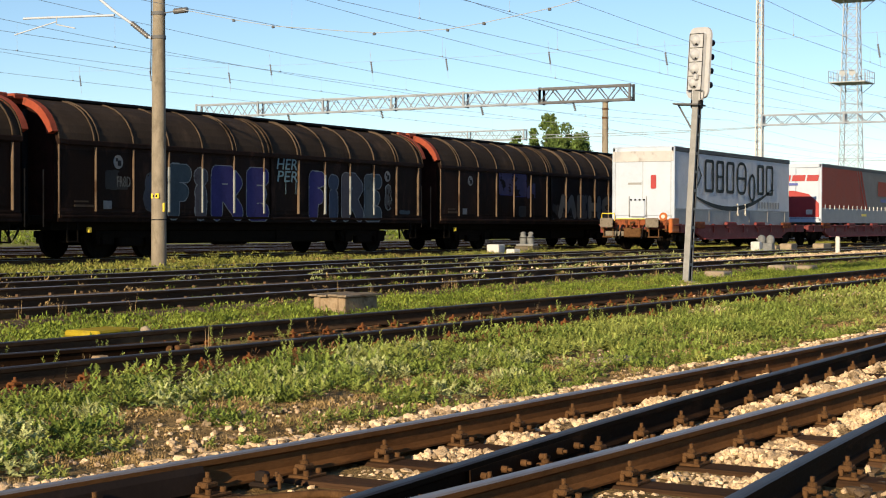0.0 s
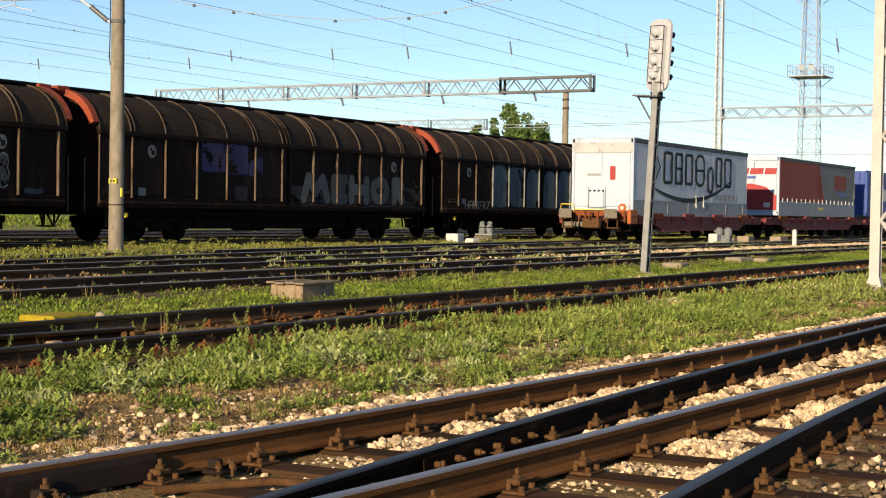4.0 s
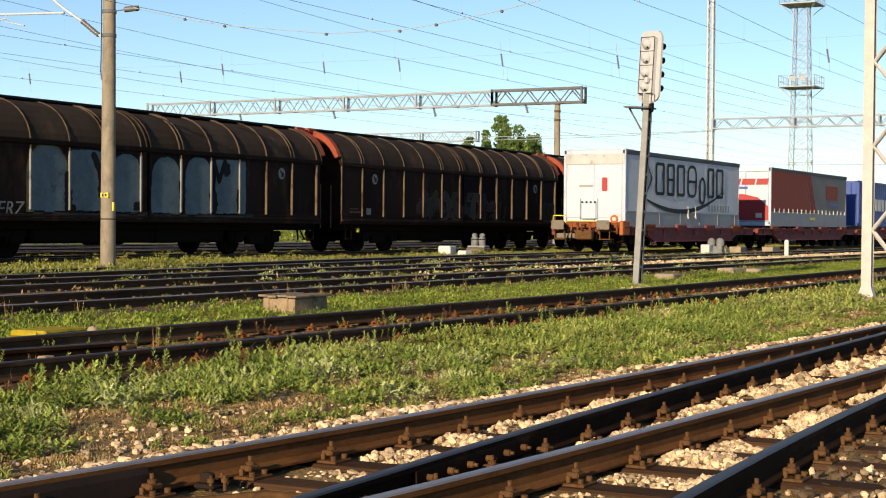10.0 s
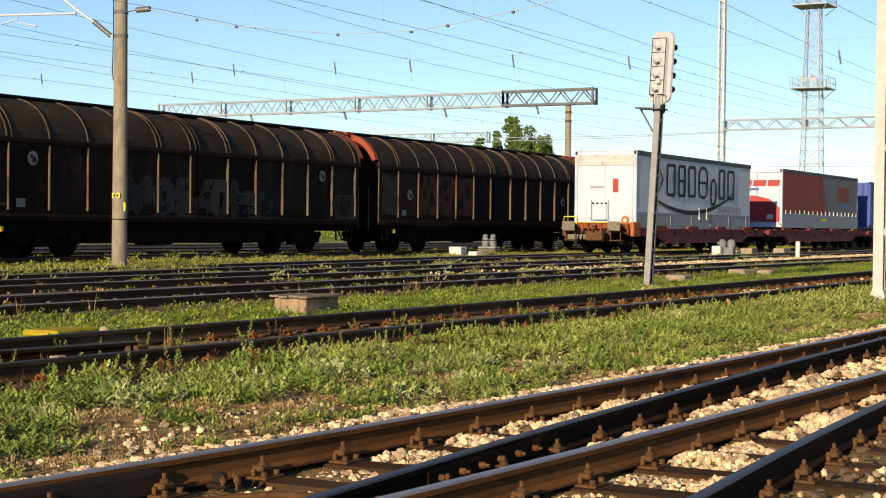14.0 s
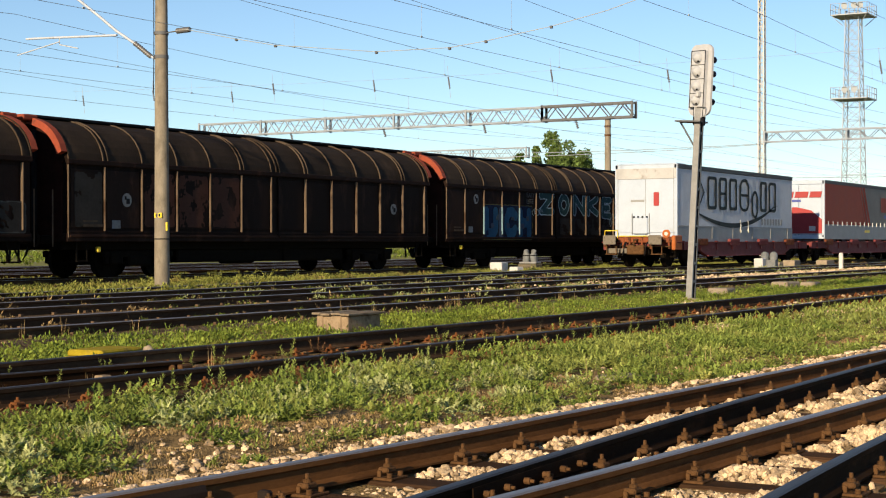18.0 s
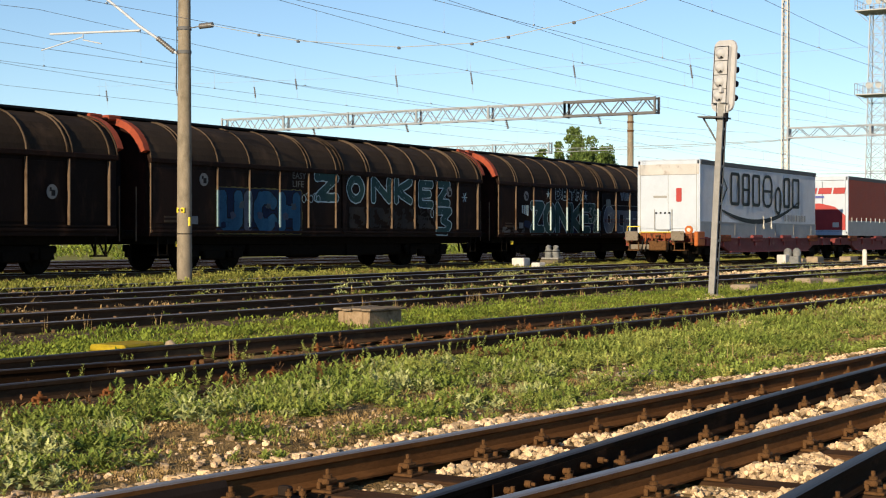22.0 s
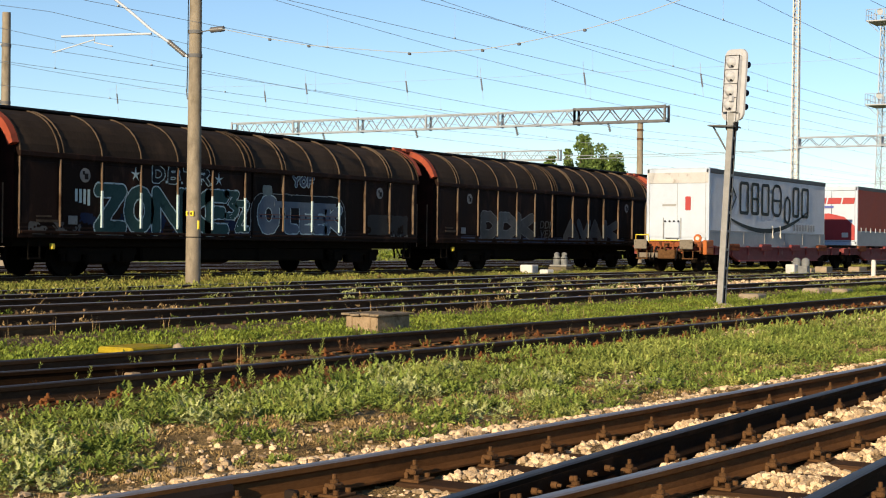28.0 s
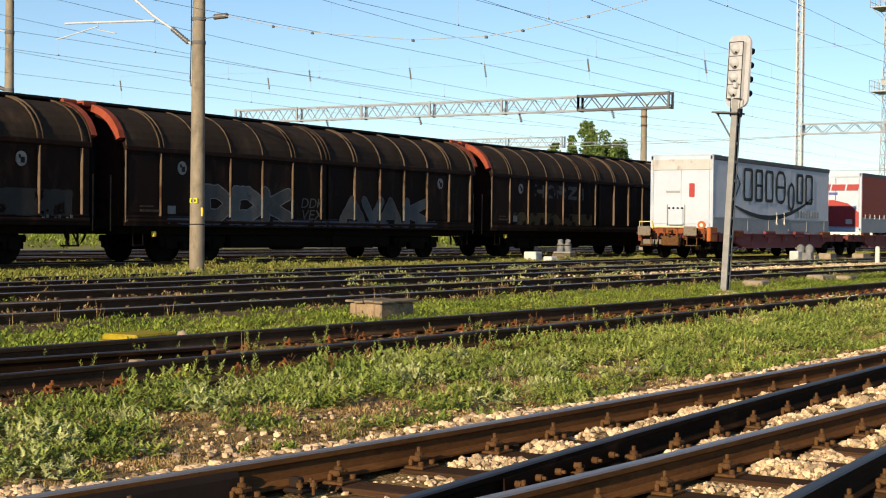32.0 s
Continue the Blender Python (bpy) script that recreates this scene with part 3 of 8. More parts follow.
def build_near_track():
    t = thing("turnout_track", "near railway turnout with rusty rails on dark timbers", "railway track", kind="structure")
    # B and D take the darker web: their shaded sides are coloured in
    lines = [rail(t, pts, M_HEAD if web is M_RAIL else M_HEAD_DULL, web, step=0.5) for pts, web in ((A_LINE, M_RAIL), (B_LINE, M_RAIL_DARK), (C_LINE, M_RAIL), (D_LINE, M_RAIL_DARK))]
    # fish plates with their bolts on the inner sides of two joints
    shape = {0: [(-0.070, -0.150), (-0.008, -0.150), (-0.008, -0.030), (-0.048, -0.030), (-0.062, -0.060)], 6: [(-0.046, -0.118), (-0.008, -0.118), (-0.008, -0.036), (-0.040, -0.036)]}
    for (xs, ys), x0, x1, bolts in ((lines[0], 2.6, 5.78, 0), (lines[1], 6.35, 7.75, 6)):
        px = np.linspace(x0, x1, 8)
        plate = part("fish_plate", Mesh().sweep(shape[bolts], [(x, float(np.interp(x, xs, ys)), 0) for x in px]), M_RAIL_DARK if bolts else M_PLATE, t)
        for k in range(bolts):
            x = x0 + 0.12 + (x1 - x0 - 0.24) * k / (bolts - 1)
            y = float(np.interp(x, xs, ys))
            part("bolt", Mesh().tube([(x, y - 0.10, -0.078), (x, y - 0.03, -0.078)], 0.010, 6).tube([(x, y - 0.078, -0.078), (x, y - 0.045, -0.078)], 0.019, 6), M_RUST, plate)
    for x in (5.0, 6.1):
        y = float(np.interp(x, *lines[0]))
        m = Mesh().box((x - 0.06, y - 0.20, -0.166), (x + 0.06, y - 0.08, -0.14), 0.01).box((x - 0.025, y - 0.16, -0.145), (x + 0.025, y - 0.09, -0.09), 0.01)
        clamp = part("rail_clamp", m, M_PLATE, t)
        for dx, dy in ((-0.045, -0.18), (0.045, -0.18), (0.0, -0.23)):
            part("bolt", Mesh().tube([(x + dx, y + dy, -0.17), (x + dx, y + dy, -0.095)], 0.010, 6).tube([(x + dx, y + dy, -0.130), (x + dx, y + dy, -0.108)], 0.019, 6), M_RUST, clamp)
    bx = 6.0
    by = float(np.interp(bx, *lines[0]))
    part("tie_bar", Mesh().tube([(bx - 0.5, by - 0.24, -0.15), (bx, by - 0.55, -0.15), (bx + 0.1, by - 1.0, -0.15)], 0.022, 8), M_RUST, t)
    top = lambda x: float(np.interp(x, *lines[0])) + 0.55
    low = lambda x: float(np.interp(x, *lines[3])) - 0.55
    sleepers(t, NEAR_FIRST, 34, NEAR_STEP, low, top, lines)
    m = Mesh()
    for k in range(70):
        x = 34.6 + k * 0.62
        m.box((x - 0.12, low(x), level(3) - 0.306), (x + 0.12, top(x), level(3) - 0.166))
    part("far_sleepers", m, M_TIMBER, t)["kind"] = "stuff"
    bed = Mesh()
    xs = np.arange(-10, 111, 1.5)
    v = []
    for x in xs:
        a, b = low(x), top(x)
        v += [(x, a - 0.9, -0.42), (x, a - 0.1, -0.215), (x, b + 0.0, -0.215), (x, b + 0.7, -0.26)]
    f = [(i * 4 + k, i * 4 + 4 + k, i * 4 + 5 + k, i * 4 + 1 + k) for i in range(len(xs) - 1) for k in range(3)]
    part("ballast_bed", bed.add(v, f), M_BED, t)
    return t, lines


near_track, NEAR = build_near_track()


def shoulder(x, y):
    """Height of the stone shoulder heaped against the outer rail of the near track, far below the ground elsewhere."""
    d = y - np.interp(x, *NEAR[0])
    swell = 0.018 * np.sin(2.3 * x + 1.1) * np.sin(0.9 * x) + 0.010 * np.sin(7.1 * x + 3.0 * y)
    return np.interp(d, [0.07, 0.11, 0.42, 1.15, 1.3], [-0.9, -0.075, -0.085, -0.22, -0.9]) + swell


def footing(x, y):
    """Height on which weeds and stones stand."""
    return np.maximum(soil(x, y), shoulder(x, y))


def build_shoulder():
    xs = np.arange(2.0, 60.0, 0.12)
    ds = np.array([0.085, 0.11, 0.18, 0.26, 0.34, 0.42, 0.55, 0.7, 0.85, 1.0, 1.15])
    gx = np.repeat(xs[:, None], len(ds), 1)
    gy = np.interp(xs, *NEAR[0])[:, None] + ds[None]
    gz = shoulder(gx.ravel(), gy.ravel()).reshape(gx.shape)
    gz[:, 0] = -0.2
    i, j = np.meshgrid(np.arange(len(xs) - 1), np.arange(len(ds) - 1), indexing="ij")
    c = (i * len(ds) + j).ravel()
    mesh = bars((np.stack([gx, gy, gz], -1).reshape(-1, 3), np.stack([c, c + len(ds), c + len(ds) + 1, c + 1], -1)), "ballast_shoulder", [M_SOIL])
    part("ballast_shoulder", mesh, M_SOIL, near_track)


build_shoulder()


def plain_track(name, near, label, x0, x1, shown=None, dark=True, far_from=60, bright=False, pale=False, sunk=0.0):
    """A track of two rails 1.5 m apart, on a low bed with sleepers; sunk raises the bed round the rails."""
    t = thing(name, label, "railway track", kind="structure")
    far = [(x, y + 1.505) for x, y in near]
    step = 1.5 if len(near) > 2 else 10.0
    head, web = (M_HEAD_DULL, M_RAIL_YARD) if dark else (M_HEAD_DULL, M_RAIL)
    head = M_HEAD if bright else head
    la, lb = rail(t, near, head, web, step=step), rail(t, far, head, web, step=step)
    lo = lambda x: float(np.interp(x, *la)) - 0.5
    hi = lambda x: float(np.interp(x, *lb)) + 0.5
    if shown:
        sleepers(t, shown[0], shown[1], 0.65, lo, hi, [la, lb], chair=CHAIR_ORANGE)
    m = Mesh()
    x = x0
    while x < x1:
        if not (shown and shown[0] <= x < shown[1]):
            z = level(lo(x) + 1) - 0.166
            m.box((x - 0.12, lo(x), z - 0.12), (x + 0.12, hi(x), z))
            for line in (la, lb):
                y = float(np.interp(x, *line))
                for s in (-1, 1):
                    m.box((x - 0.03, y + s * 0.09 - 0.025, z), (x + 0.03, y + s * 0.09 + 0.025, z + 0.075))
        x += 0.65 if x < far_from else 1.3
    part("far_sleepers", m, M_TIMBER_OLD, t)["kind"] = "stuff"
    xs = np.arange(x0, x1, 2.0)
    v = []
    for x in xs:
        z = level(lo(x) + 1)
        v += [(x, lo(x) - 0.5, z - 0.36), (x, lo(x) + 0.1, z - 0.215 + sunk), (x, hi(x) - 0.1, z - 0.215 + sunk), (x, hi(x) + 0.5, z - 0.36)]
    f = [(i * 4 + k, i * 4 + 4 + k, i * 4 + 5 + k, i * 4 + 1 + k) for i in range(len(xs) - 1) for k in range(3)]
    part("ballast_bed", Mesh().add(v, f), M_BED if pale else M_BED_DARK, t)
    return t, la, lb


T2_NEAR = [(-12, 9.2), (5, 8.32), (12, 8.10), (20, 7.92), (30, 7.90), (60, 8.0), (140, 8.3)]
track_two, T2A, T2B = plain_track("second_track", T2_NEAR, "narrow strip of dark rails half sunk in weeds", -12, 140, (6, 40), sunk=0.045)
rail(track_two, [(-6, 11.1), (3, 9.87), (9.1, 9.02), (10.5, 8.83)], M_HEAD_DULL, M_RAIL_DARK, lift=-0.012, step=0.3, name="switch_blade")
part("blade_stop", Mesh().box((10.36, 8.78, -0.08), (10.40, 8.92, 0.07), 0.012).box((10.42, 8.74, -0.08), (10.58, 8.80, 0.07), 0.012).box((10.42, 8.88, -0.08), (10.55, 8.93, 0.05), 0.012), M_RUST, track_two)
for x, y in ((9.08, 9.22), (9.61, 8.90), (9.97, 8.72), (10.7, 8.70), (11.1, 8.62), (11.5, 8.60)):
    part("slide_plate", Mesh().box((x - 0.06, y - 0.05, -0.10), (x + 0.06, y + 0.05, 0.035), 0.012), M_STAINED if x < 10.5 else M_RUST, track_two)
T3_NEAR = [(-20, 12.7), (15, 12.7), (30, 12.85), (60, 12.6), (170, 12.0)]
track_three, T3A, T3B = plain_track("third_track", T3_NEAR, "dark rails on oil-stained sleepers in the yard", -20, 170, bright=True, pale=True, sunk=0.085)
T4_NEAR = [(-20, 16.1), (20, 16.2), (35, 16.5), (60, 16.6), (170, 16.4)]
track_four, T4A, T4B = plain_track("fourth_track", T4_NEAR, "dark rails on pale ballast in the yard", -20, 170, bright=True, pale=True, sunk=0.09)
T5_NEAR = [(-20, 18.6), (20, 19.0), (30, 19.9), (40, 20.8), (50, 21.2), (60, 21.3), (170, 21.3)]
track_five, T5A, T5B = plain_track("wagon_track", T5_NEAR, "dark rails under the parked pocket wagons", -20, 170, bright=True, pale=True, sunk=0.09)
TRAIN_Y, TRAIN_Z = 28.45, 0.25
track_six, T6A, T6B = plain_track("train_track", [(-120, 27.70), (260, 27.70)], "dark rails under the passing goods train", -120, 260, far_from=40, bright=True, pale=True)
for k, y in enumerate((33.2, 38.0, 43.0)):
    plain_track("back_track", [(-40, y), (220, y)], "far yard track beyond the goods train", -40, 220, far_from=20, bright=True, pale=True)


# ---------- the goods train ----------
LB, PITCH, HALF, SPLIT = 17.22, 18.40, 1.45, 8.60
RIBS = [1.30 + 1.394 * i for i in range(6)] + [10.0 + 1.381 * i for i in range(6)]
ARCH = [(-1.45, 2.86), (-1.47, 2.95), (-1.44, 3.12), (-1.36, 3.32), (-1.23, 3.52), (-1.06, 3.69), (-0.84, 3.83), (-0.58, 3.93), (-0.30, 3.99), (0.0, 4.01)]
ARCH = ARCH + [(-y, z) for y, z in ARCH[-2::-1]]


def arch_band(x0, x1, inner, outer, lo=0, hi=None):
    """A band along the roof arch between two offsets from its surface."""
    pts = ARCH[lo:hi]
    m = Mesh()
    v = []
    for i, (y, z) in enumerate(pts):
        a, b = pts[max(i - 1, 0)], pts[min(i + 1, len(pts) - 1)]
        d = Vector((b[0] - a[0], b[1] - a[1])).normalized()
        n = Vector((-d.y, d.x))
        for x in (x0, x1):
            for o in (inner, outer):
                v.append((x, y + n.x * o, z + n.y * o))
    f = []
    for i in range(len(pts) - 1):
        a, b = 4 * i, 4 * i + 4
        f += [(a + 1, a + 3, b + 3, b + 1), (a, b, b + 2, a + 2), (a, a + 1, b + 1, b), (a + 2, b + 2, b + 3, a + 3)]
    e = 4 * (len(pts) - 1)
    f += [(0, 2, 3, 1), (e, e + 1, e + 3, e + 2)]
    return m.add(v, f)


def wheelset_mesh():
    m = Mesh()
    for s in (-1, 1):
        m.tube([(0, s * 0.68, 0), (0, s * 0.82, 0)], 0.46, 28)
        m.tube([(0, s * 0.66, 0), (0, s * 0.69, 0)], 0.485, 28)
        m.tube([(0, s * 0.81, 0), (0, s * 0.835, 0)], 0.36, 20)
        for k in range(5):
            a = 2 * math.pi * k / 5
            m.box((-0.03, s * 0.825 - 0.02, 0.1), (0.03, s * 0.825 + 0.02, 0.34), 0.01, turn=Matrix.Rotation(a, 4, "Y"))
    return m.tube([(0, -1.0, 0), (0, 1.0, 0)], 0.08, 12)


def build_wagon():
    """A bogie wagon with sliding walls under a rounded roof; its origin is the body's left end, on the rails."""
    w = thing("goods_wagon", "sooty brown sliding-wall goods wagon with a rounded ribbed roof", "goods wagon", group="goods train")
    # two sliding wall and roof halves, the second set a little farther in
    for k, (x0, x1) in enumerate(((0.02, SPLIT - 0.025), (SPLIT + 0.025, LB - 0.02))):
        inset = 0.0 if k == 0 else 0.025
        m = Mesh()
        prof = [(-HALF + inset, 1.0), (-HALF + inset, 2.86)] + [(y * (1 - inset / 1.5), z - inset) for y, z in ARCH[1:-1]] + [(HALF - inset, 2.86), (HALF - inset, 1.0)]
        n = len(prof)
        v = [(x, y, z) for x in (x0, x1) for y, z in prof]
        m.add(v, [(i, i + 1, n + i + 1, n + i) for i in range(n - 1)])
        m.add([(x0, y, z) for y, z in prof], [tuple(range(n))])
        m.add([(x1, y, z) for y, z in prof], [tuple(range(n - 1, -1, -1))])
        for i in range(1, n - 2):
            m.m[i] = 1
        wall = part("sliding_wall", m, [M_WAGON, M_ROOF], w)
        # pressed panels between the ribs
        edges = [x0] + [x for x in RIBS if x0 < x < x1] + [x1]
        for a, b in zip(edges[:-1], edges[1:]):
            if b - a > 0.5:
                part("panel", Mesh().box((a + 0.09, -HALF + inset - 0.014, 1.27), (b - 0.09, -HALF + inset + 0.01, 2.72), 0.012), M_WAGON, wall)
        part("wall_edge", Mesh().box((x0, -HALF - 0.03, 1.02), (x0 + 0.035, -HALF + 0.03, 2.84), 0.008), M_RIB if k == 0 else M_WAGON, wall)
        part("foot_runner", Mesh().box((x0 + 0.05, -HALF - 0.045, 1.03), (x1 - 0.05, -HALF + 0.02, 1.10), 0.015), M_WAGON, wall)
    for i, x in enumerate(RIBS):
        part("wall_rib", Mesh().box((x - 0.022, -HALF - 0.062, 1.19), (x + 0.022, -HALF + 0.03, 2.80), 0.012), M_RIB, w)
        for d in ((-0.06, 0.10) if i in (0, 4, 6, 10) else (0.0,)):
            part("roof_rib", arch_band(x + d - 0.013, x + d + 0.013, -0.01, 0.034, 1, -1), M_ROOF_RIB, w)
    for d in (-0.09, 0.07):
        part("roof_joint", arch_band(SPLIT + d - 0.02, SPLIT + d + 0.02, -0.01, 0.040, 1, -1), M_ROOF, w)
    for x in (0.03, LB - 0.03):
        part("roof_edge", arch_band(x - 0.015, x + 0.015, -0.01, 0.028, 1, -1), M_ROOF, w)
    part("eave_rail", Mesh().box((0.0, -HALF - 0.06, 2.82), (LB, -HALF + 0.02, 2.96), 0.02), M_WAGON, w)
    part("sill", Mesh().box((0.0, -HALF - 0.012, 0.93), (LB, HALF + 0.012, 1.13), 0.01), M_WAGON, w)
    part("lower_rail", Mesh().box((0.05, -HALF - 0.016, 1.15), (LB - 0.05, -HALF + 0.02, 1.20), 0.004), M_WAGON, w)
    part("ridge_cover", Mesh().box((-0.35, -0.42, 4.0), (LB + 0.35, 0.42, 4.075), 0.02), M_BLACK, w)
    for k, x in enumerate((0.0, LB)):
        s = -1 if k == 0 else 1
        prof = [(-1.30, 1.0), (-1.30, 2.86)] + [(y * 0.93, z - 0.07) for y, z in ARCH[1:-1]] + [(1.30, 2.86), (1.30, 1.0)]
        n = len(prof)
        m = Mesh().add([(x + s * 0.03, y, z) for y, z in prof] + [(x - s * 0.1, y, z) for y, z in prof], [tuple(range(n))] + [(i, n + i, n + i + 1, i + 1) for i in range(n - 1)])
        end = part("end_wall", m, M_END, w)
        part("end_post", Mesh().box((x - 0.06 + s * 0.08, -0.5, 1.0), (x + 0.06 + s * 0.08, -0.38, 3.7), 0.02), M_BLACK, end)
        part("end_post", Mesh().box((x - 0.06 + s * 0.08, 0.38, 1.0), (x + 0.06 + s * 0.08, 0.5, 3.7), 0.02), M_BLACK, end)
        lo, hi = sorted((x, x + s * 0.20))
        part("roof_end_arch", arch_band(lo, hi, -0.15, 0.03, 2, -2), M_OXIDE, w, "faded red-oxide roof end arch")
        part("ridge_bracket", Mesh().box((min(x, x + s * 0.5), -0.5, 3.92), (max(x, x + s * 0.5), -0.12, 4.06), 0.03), M_OXIDE, w)
        part("ladder_rail", Mesh().tube([(x + s * 0.28, -1.25, 0.8), (x + s * 0.28, -1.25, 2.2)], 0.018, 6), M_RIB, w)
        # coupling and buffers
        for y in (-0.88, 0.88):
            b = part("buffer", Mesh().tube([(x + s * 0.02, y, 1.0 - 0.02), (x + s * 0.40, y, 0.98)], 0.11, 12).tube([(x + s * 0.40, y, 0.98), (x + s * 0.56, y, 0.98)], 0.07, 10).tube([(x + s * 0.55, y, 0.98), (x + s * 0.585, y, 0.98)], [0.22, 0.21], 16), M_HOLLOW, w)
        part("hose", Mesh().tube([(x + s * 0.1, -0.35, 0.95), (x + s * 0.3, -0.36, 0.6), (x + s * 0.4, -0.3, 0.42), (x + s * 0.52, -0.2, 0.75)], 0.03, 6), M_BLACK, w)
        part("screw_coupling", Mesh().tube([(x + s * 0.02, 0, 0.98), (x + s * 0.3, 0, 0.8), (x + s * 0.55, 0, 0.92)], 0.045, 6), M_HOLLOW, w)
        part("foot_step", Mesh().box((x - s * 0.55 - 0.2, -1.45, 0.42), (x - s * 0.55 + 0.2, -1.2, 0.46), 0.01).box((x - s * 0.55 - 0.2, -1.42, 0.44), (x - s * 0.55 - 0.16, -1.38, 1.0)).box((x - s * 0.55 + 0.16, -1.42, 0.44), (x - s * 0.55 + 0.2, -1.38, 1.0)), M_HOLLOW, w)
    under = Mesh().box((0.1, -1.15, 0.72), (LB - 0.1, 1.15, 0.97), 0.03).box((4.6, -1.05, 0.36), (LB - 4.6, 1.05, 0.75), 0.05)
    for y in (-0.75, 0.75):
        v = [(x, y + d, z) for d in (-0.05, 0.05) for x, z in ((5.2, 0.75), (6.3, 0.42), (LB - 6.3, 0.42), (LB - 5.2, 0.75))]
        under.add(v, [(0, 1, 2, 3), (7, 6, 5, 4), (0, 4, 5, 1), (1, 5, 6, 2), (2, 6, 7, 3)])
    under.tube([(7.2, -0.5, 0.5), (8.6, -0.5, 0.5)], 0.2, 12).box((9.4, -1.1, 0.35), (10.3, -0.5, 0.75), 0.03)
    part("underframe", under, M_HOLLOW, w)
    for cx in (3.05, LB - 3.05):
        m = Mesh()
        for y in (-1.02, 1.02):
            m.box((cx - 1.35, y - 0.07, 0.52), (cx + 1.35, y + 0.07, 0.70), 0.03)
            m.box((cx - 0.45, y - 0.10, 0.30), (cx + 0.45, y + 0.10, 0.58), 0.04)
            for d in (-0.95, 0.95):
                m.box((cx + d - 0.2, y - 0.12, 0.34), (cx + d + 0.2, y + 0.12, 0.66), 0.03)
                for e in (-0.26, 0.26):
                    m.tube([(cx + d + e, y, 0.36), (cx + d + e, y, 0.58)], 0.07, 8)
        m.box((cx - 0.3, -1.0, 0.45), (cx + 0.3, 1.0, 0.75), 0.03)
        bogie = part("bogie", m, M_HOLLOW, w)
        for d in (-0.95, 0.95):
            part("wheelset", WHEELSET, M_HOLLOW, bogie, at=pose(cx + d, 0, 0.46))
    for x in (2.13, 14.97):
        disc = Mesh().tube([(x, -HALF - 0.024, 2.46), (x, -HALF - 0.012, 2.46)], 0.175, 24, smooth=False)
        d = part("round_emblem", disc, M_ENAMEL, w, "white round emblem")
        part("emblem_mark", Mesh().box((x - 0.03, -HALF - 0.03, 2.36), (x + 0.10, -HALF - 0.0245, 2.50), 0.002, turn=None).box((x - 0.09, -HALF - 0.03, 2.47), (x - 0.02, -HALF - 0.0245, 2.56), 0.002), M_BLACK, d)
    part("side_lamp_iron", Mesh().box((1.08, -HALF + 0.0, 0.66), (1.20, -HALF + 0.1, 0.80), 0.02), M_TAG, w)
    part("label_plate", Mesh().box((1.58, -HALF - 0.03, 1.26), (1.88, -HALF - 0.012, 1.47), 0.004), M_ENAMEL, w, "white label plate")
    part("data_panel", Mesh().box((0.55, -HALF - 0.02, 1.30), (1.25, -HALF - 0.010, 1.36)).box((0.55, -HALF - 0.02, 1.42), (1.05, -HALF - 0.010, 1.46)), M_ROOF_RIB, w)
    return w


WHEELSET = wheelset_mesh().data("wheelset", M_HOLLOW)
wagon = build_wagon()


def paint(name, c, c2, rough=0.6):
    return material(name, c, c2, 1.6, 0.75, spec=0.1, bump=0.05, fine=18, spots=tuple(0.35 * a for a in c), spot_scale=2.4, spot_at=(0.60, 0.78))


G_WHITE = paint("chalky_white_spray", (0.17, 0.175, 0.17), (0.28, 0.28, 0.275))
G_GREY = paint("faded_grey_spray", (0.055, 0.056, 0.057), (0.11, 0.11, 0.108))
G_CHALK = paint("chalk_grey_spray", (0.075, 0.08, 0.08), (0.145, 0.15, 0.15))
G_PALE = paint("pale_blue_grey_spray", (0.075, 0.112, 0.130), (0.160, 0.210, 0.230))
G_STEEL = paint("blue_slate_spray", (0.045, 0.058, 0.095), (0.075, 0.095, 0.145))
G_VIOLET = paint("dark_violet_spray", (0.030, 0.028, 0.12), (0.052, 0.048, 0.18))
G_BLUE = paint("dull_blue_spray", (0.014, 0.058, 0.122), (0.030, 0.112, 0.205))
G_NAVY = paint("dark_navy_spray", (0.007, 0.013, 0.036), (0.013, 0.024, 0.065))
G_TEAL = paint("dull_teal_spray", (0.018, 0.050, 0.053), (0.036, 0.085, 0.085))
G_LIGHT = paint("light_blue_spray", (0.13, 0.22, 0.27), (0.21, 0.32, 0.37))
G_RED = paint("rusty_scuffed_panel", (0.050, 0.021, 0.014), (0.085, 0.036, 0.024))
G_BAND = paint("dull_orange_spray", (0.14, 0.05, 0.03), (0.20, 0.075, 0.045))
G_DARK = paint("near_black_spray", (0.008, 0.009, 0.011), (0.014, 0.015, 0.018))
G_LILAC = paint("dim_lilac_spray", (0.042, 0.038, 0.085), (0.075, 0.066, 0.13))
G_OLIVE = paint("dull_olive_outline_spray", (0.10, 0.09, 0.03), (0.16, 0.14, 0.05))


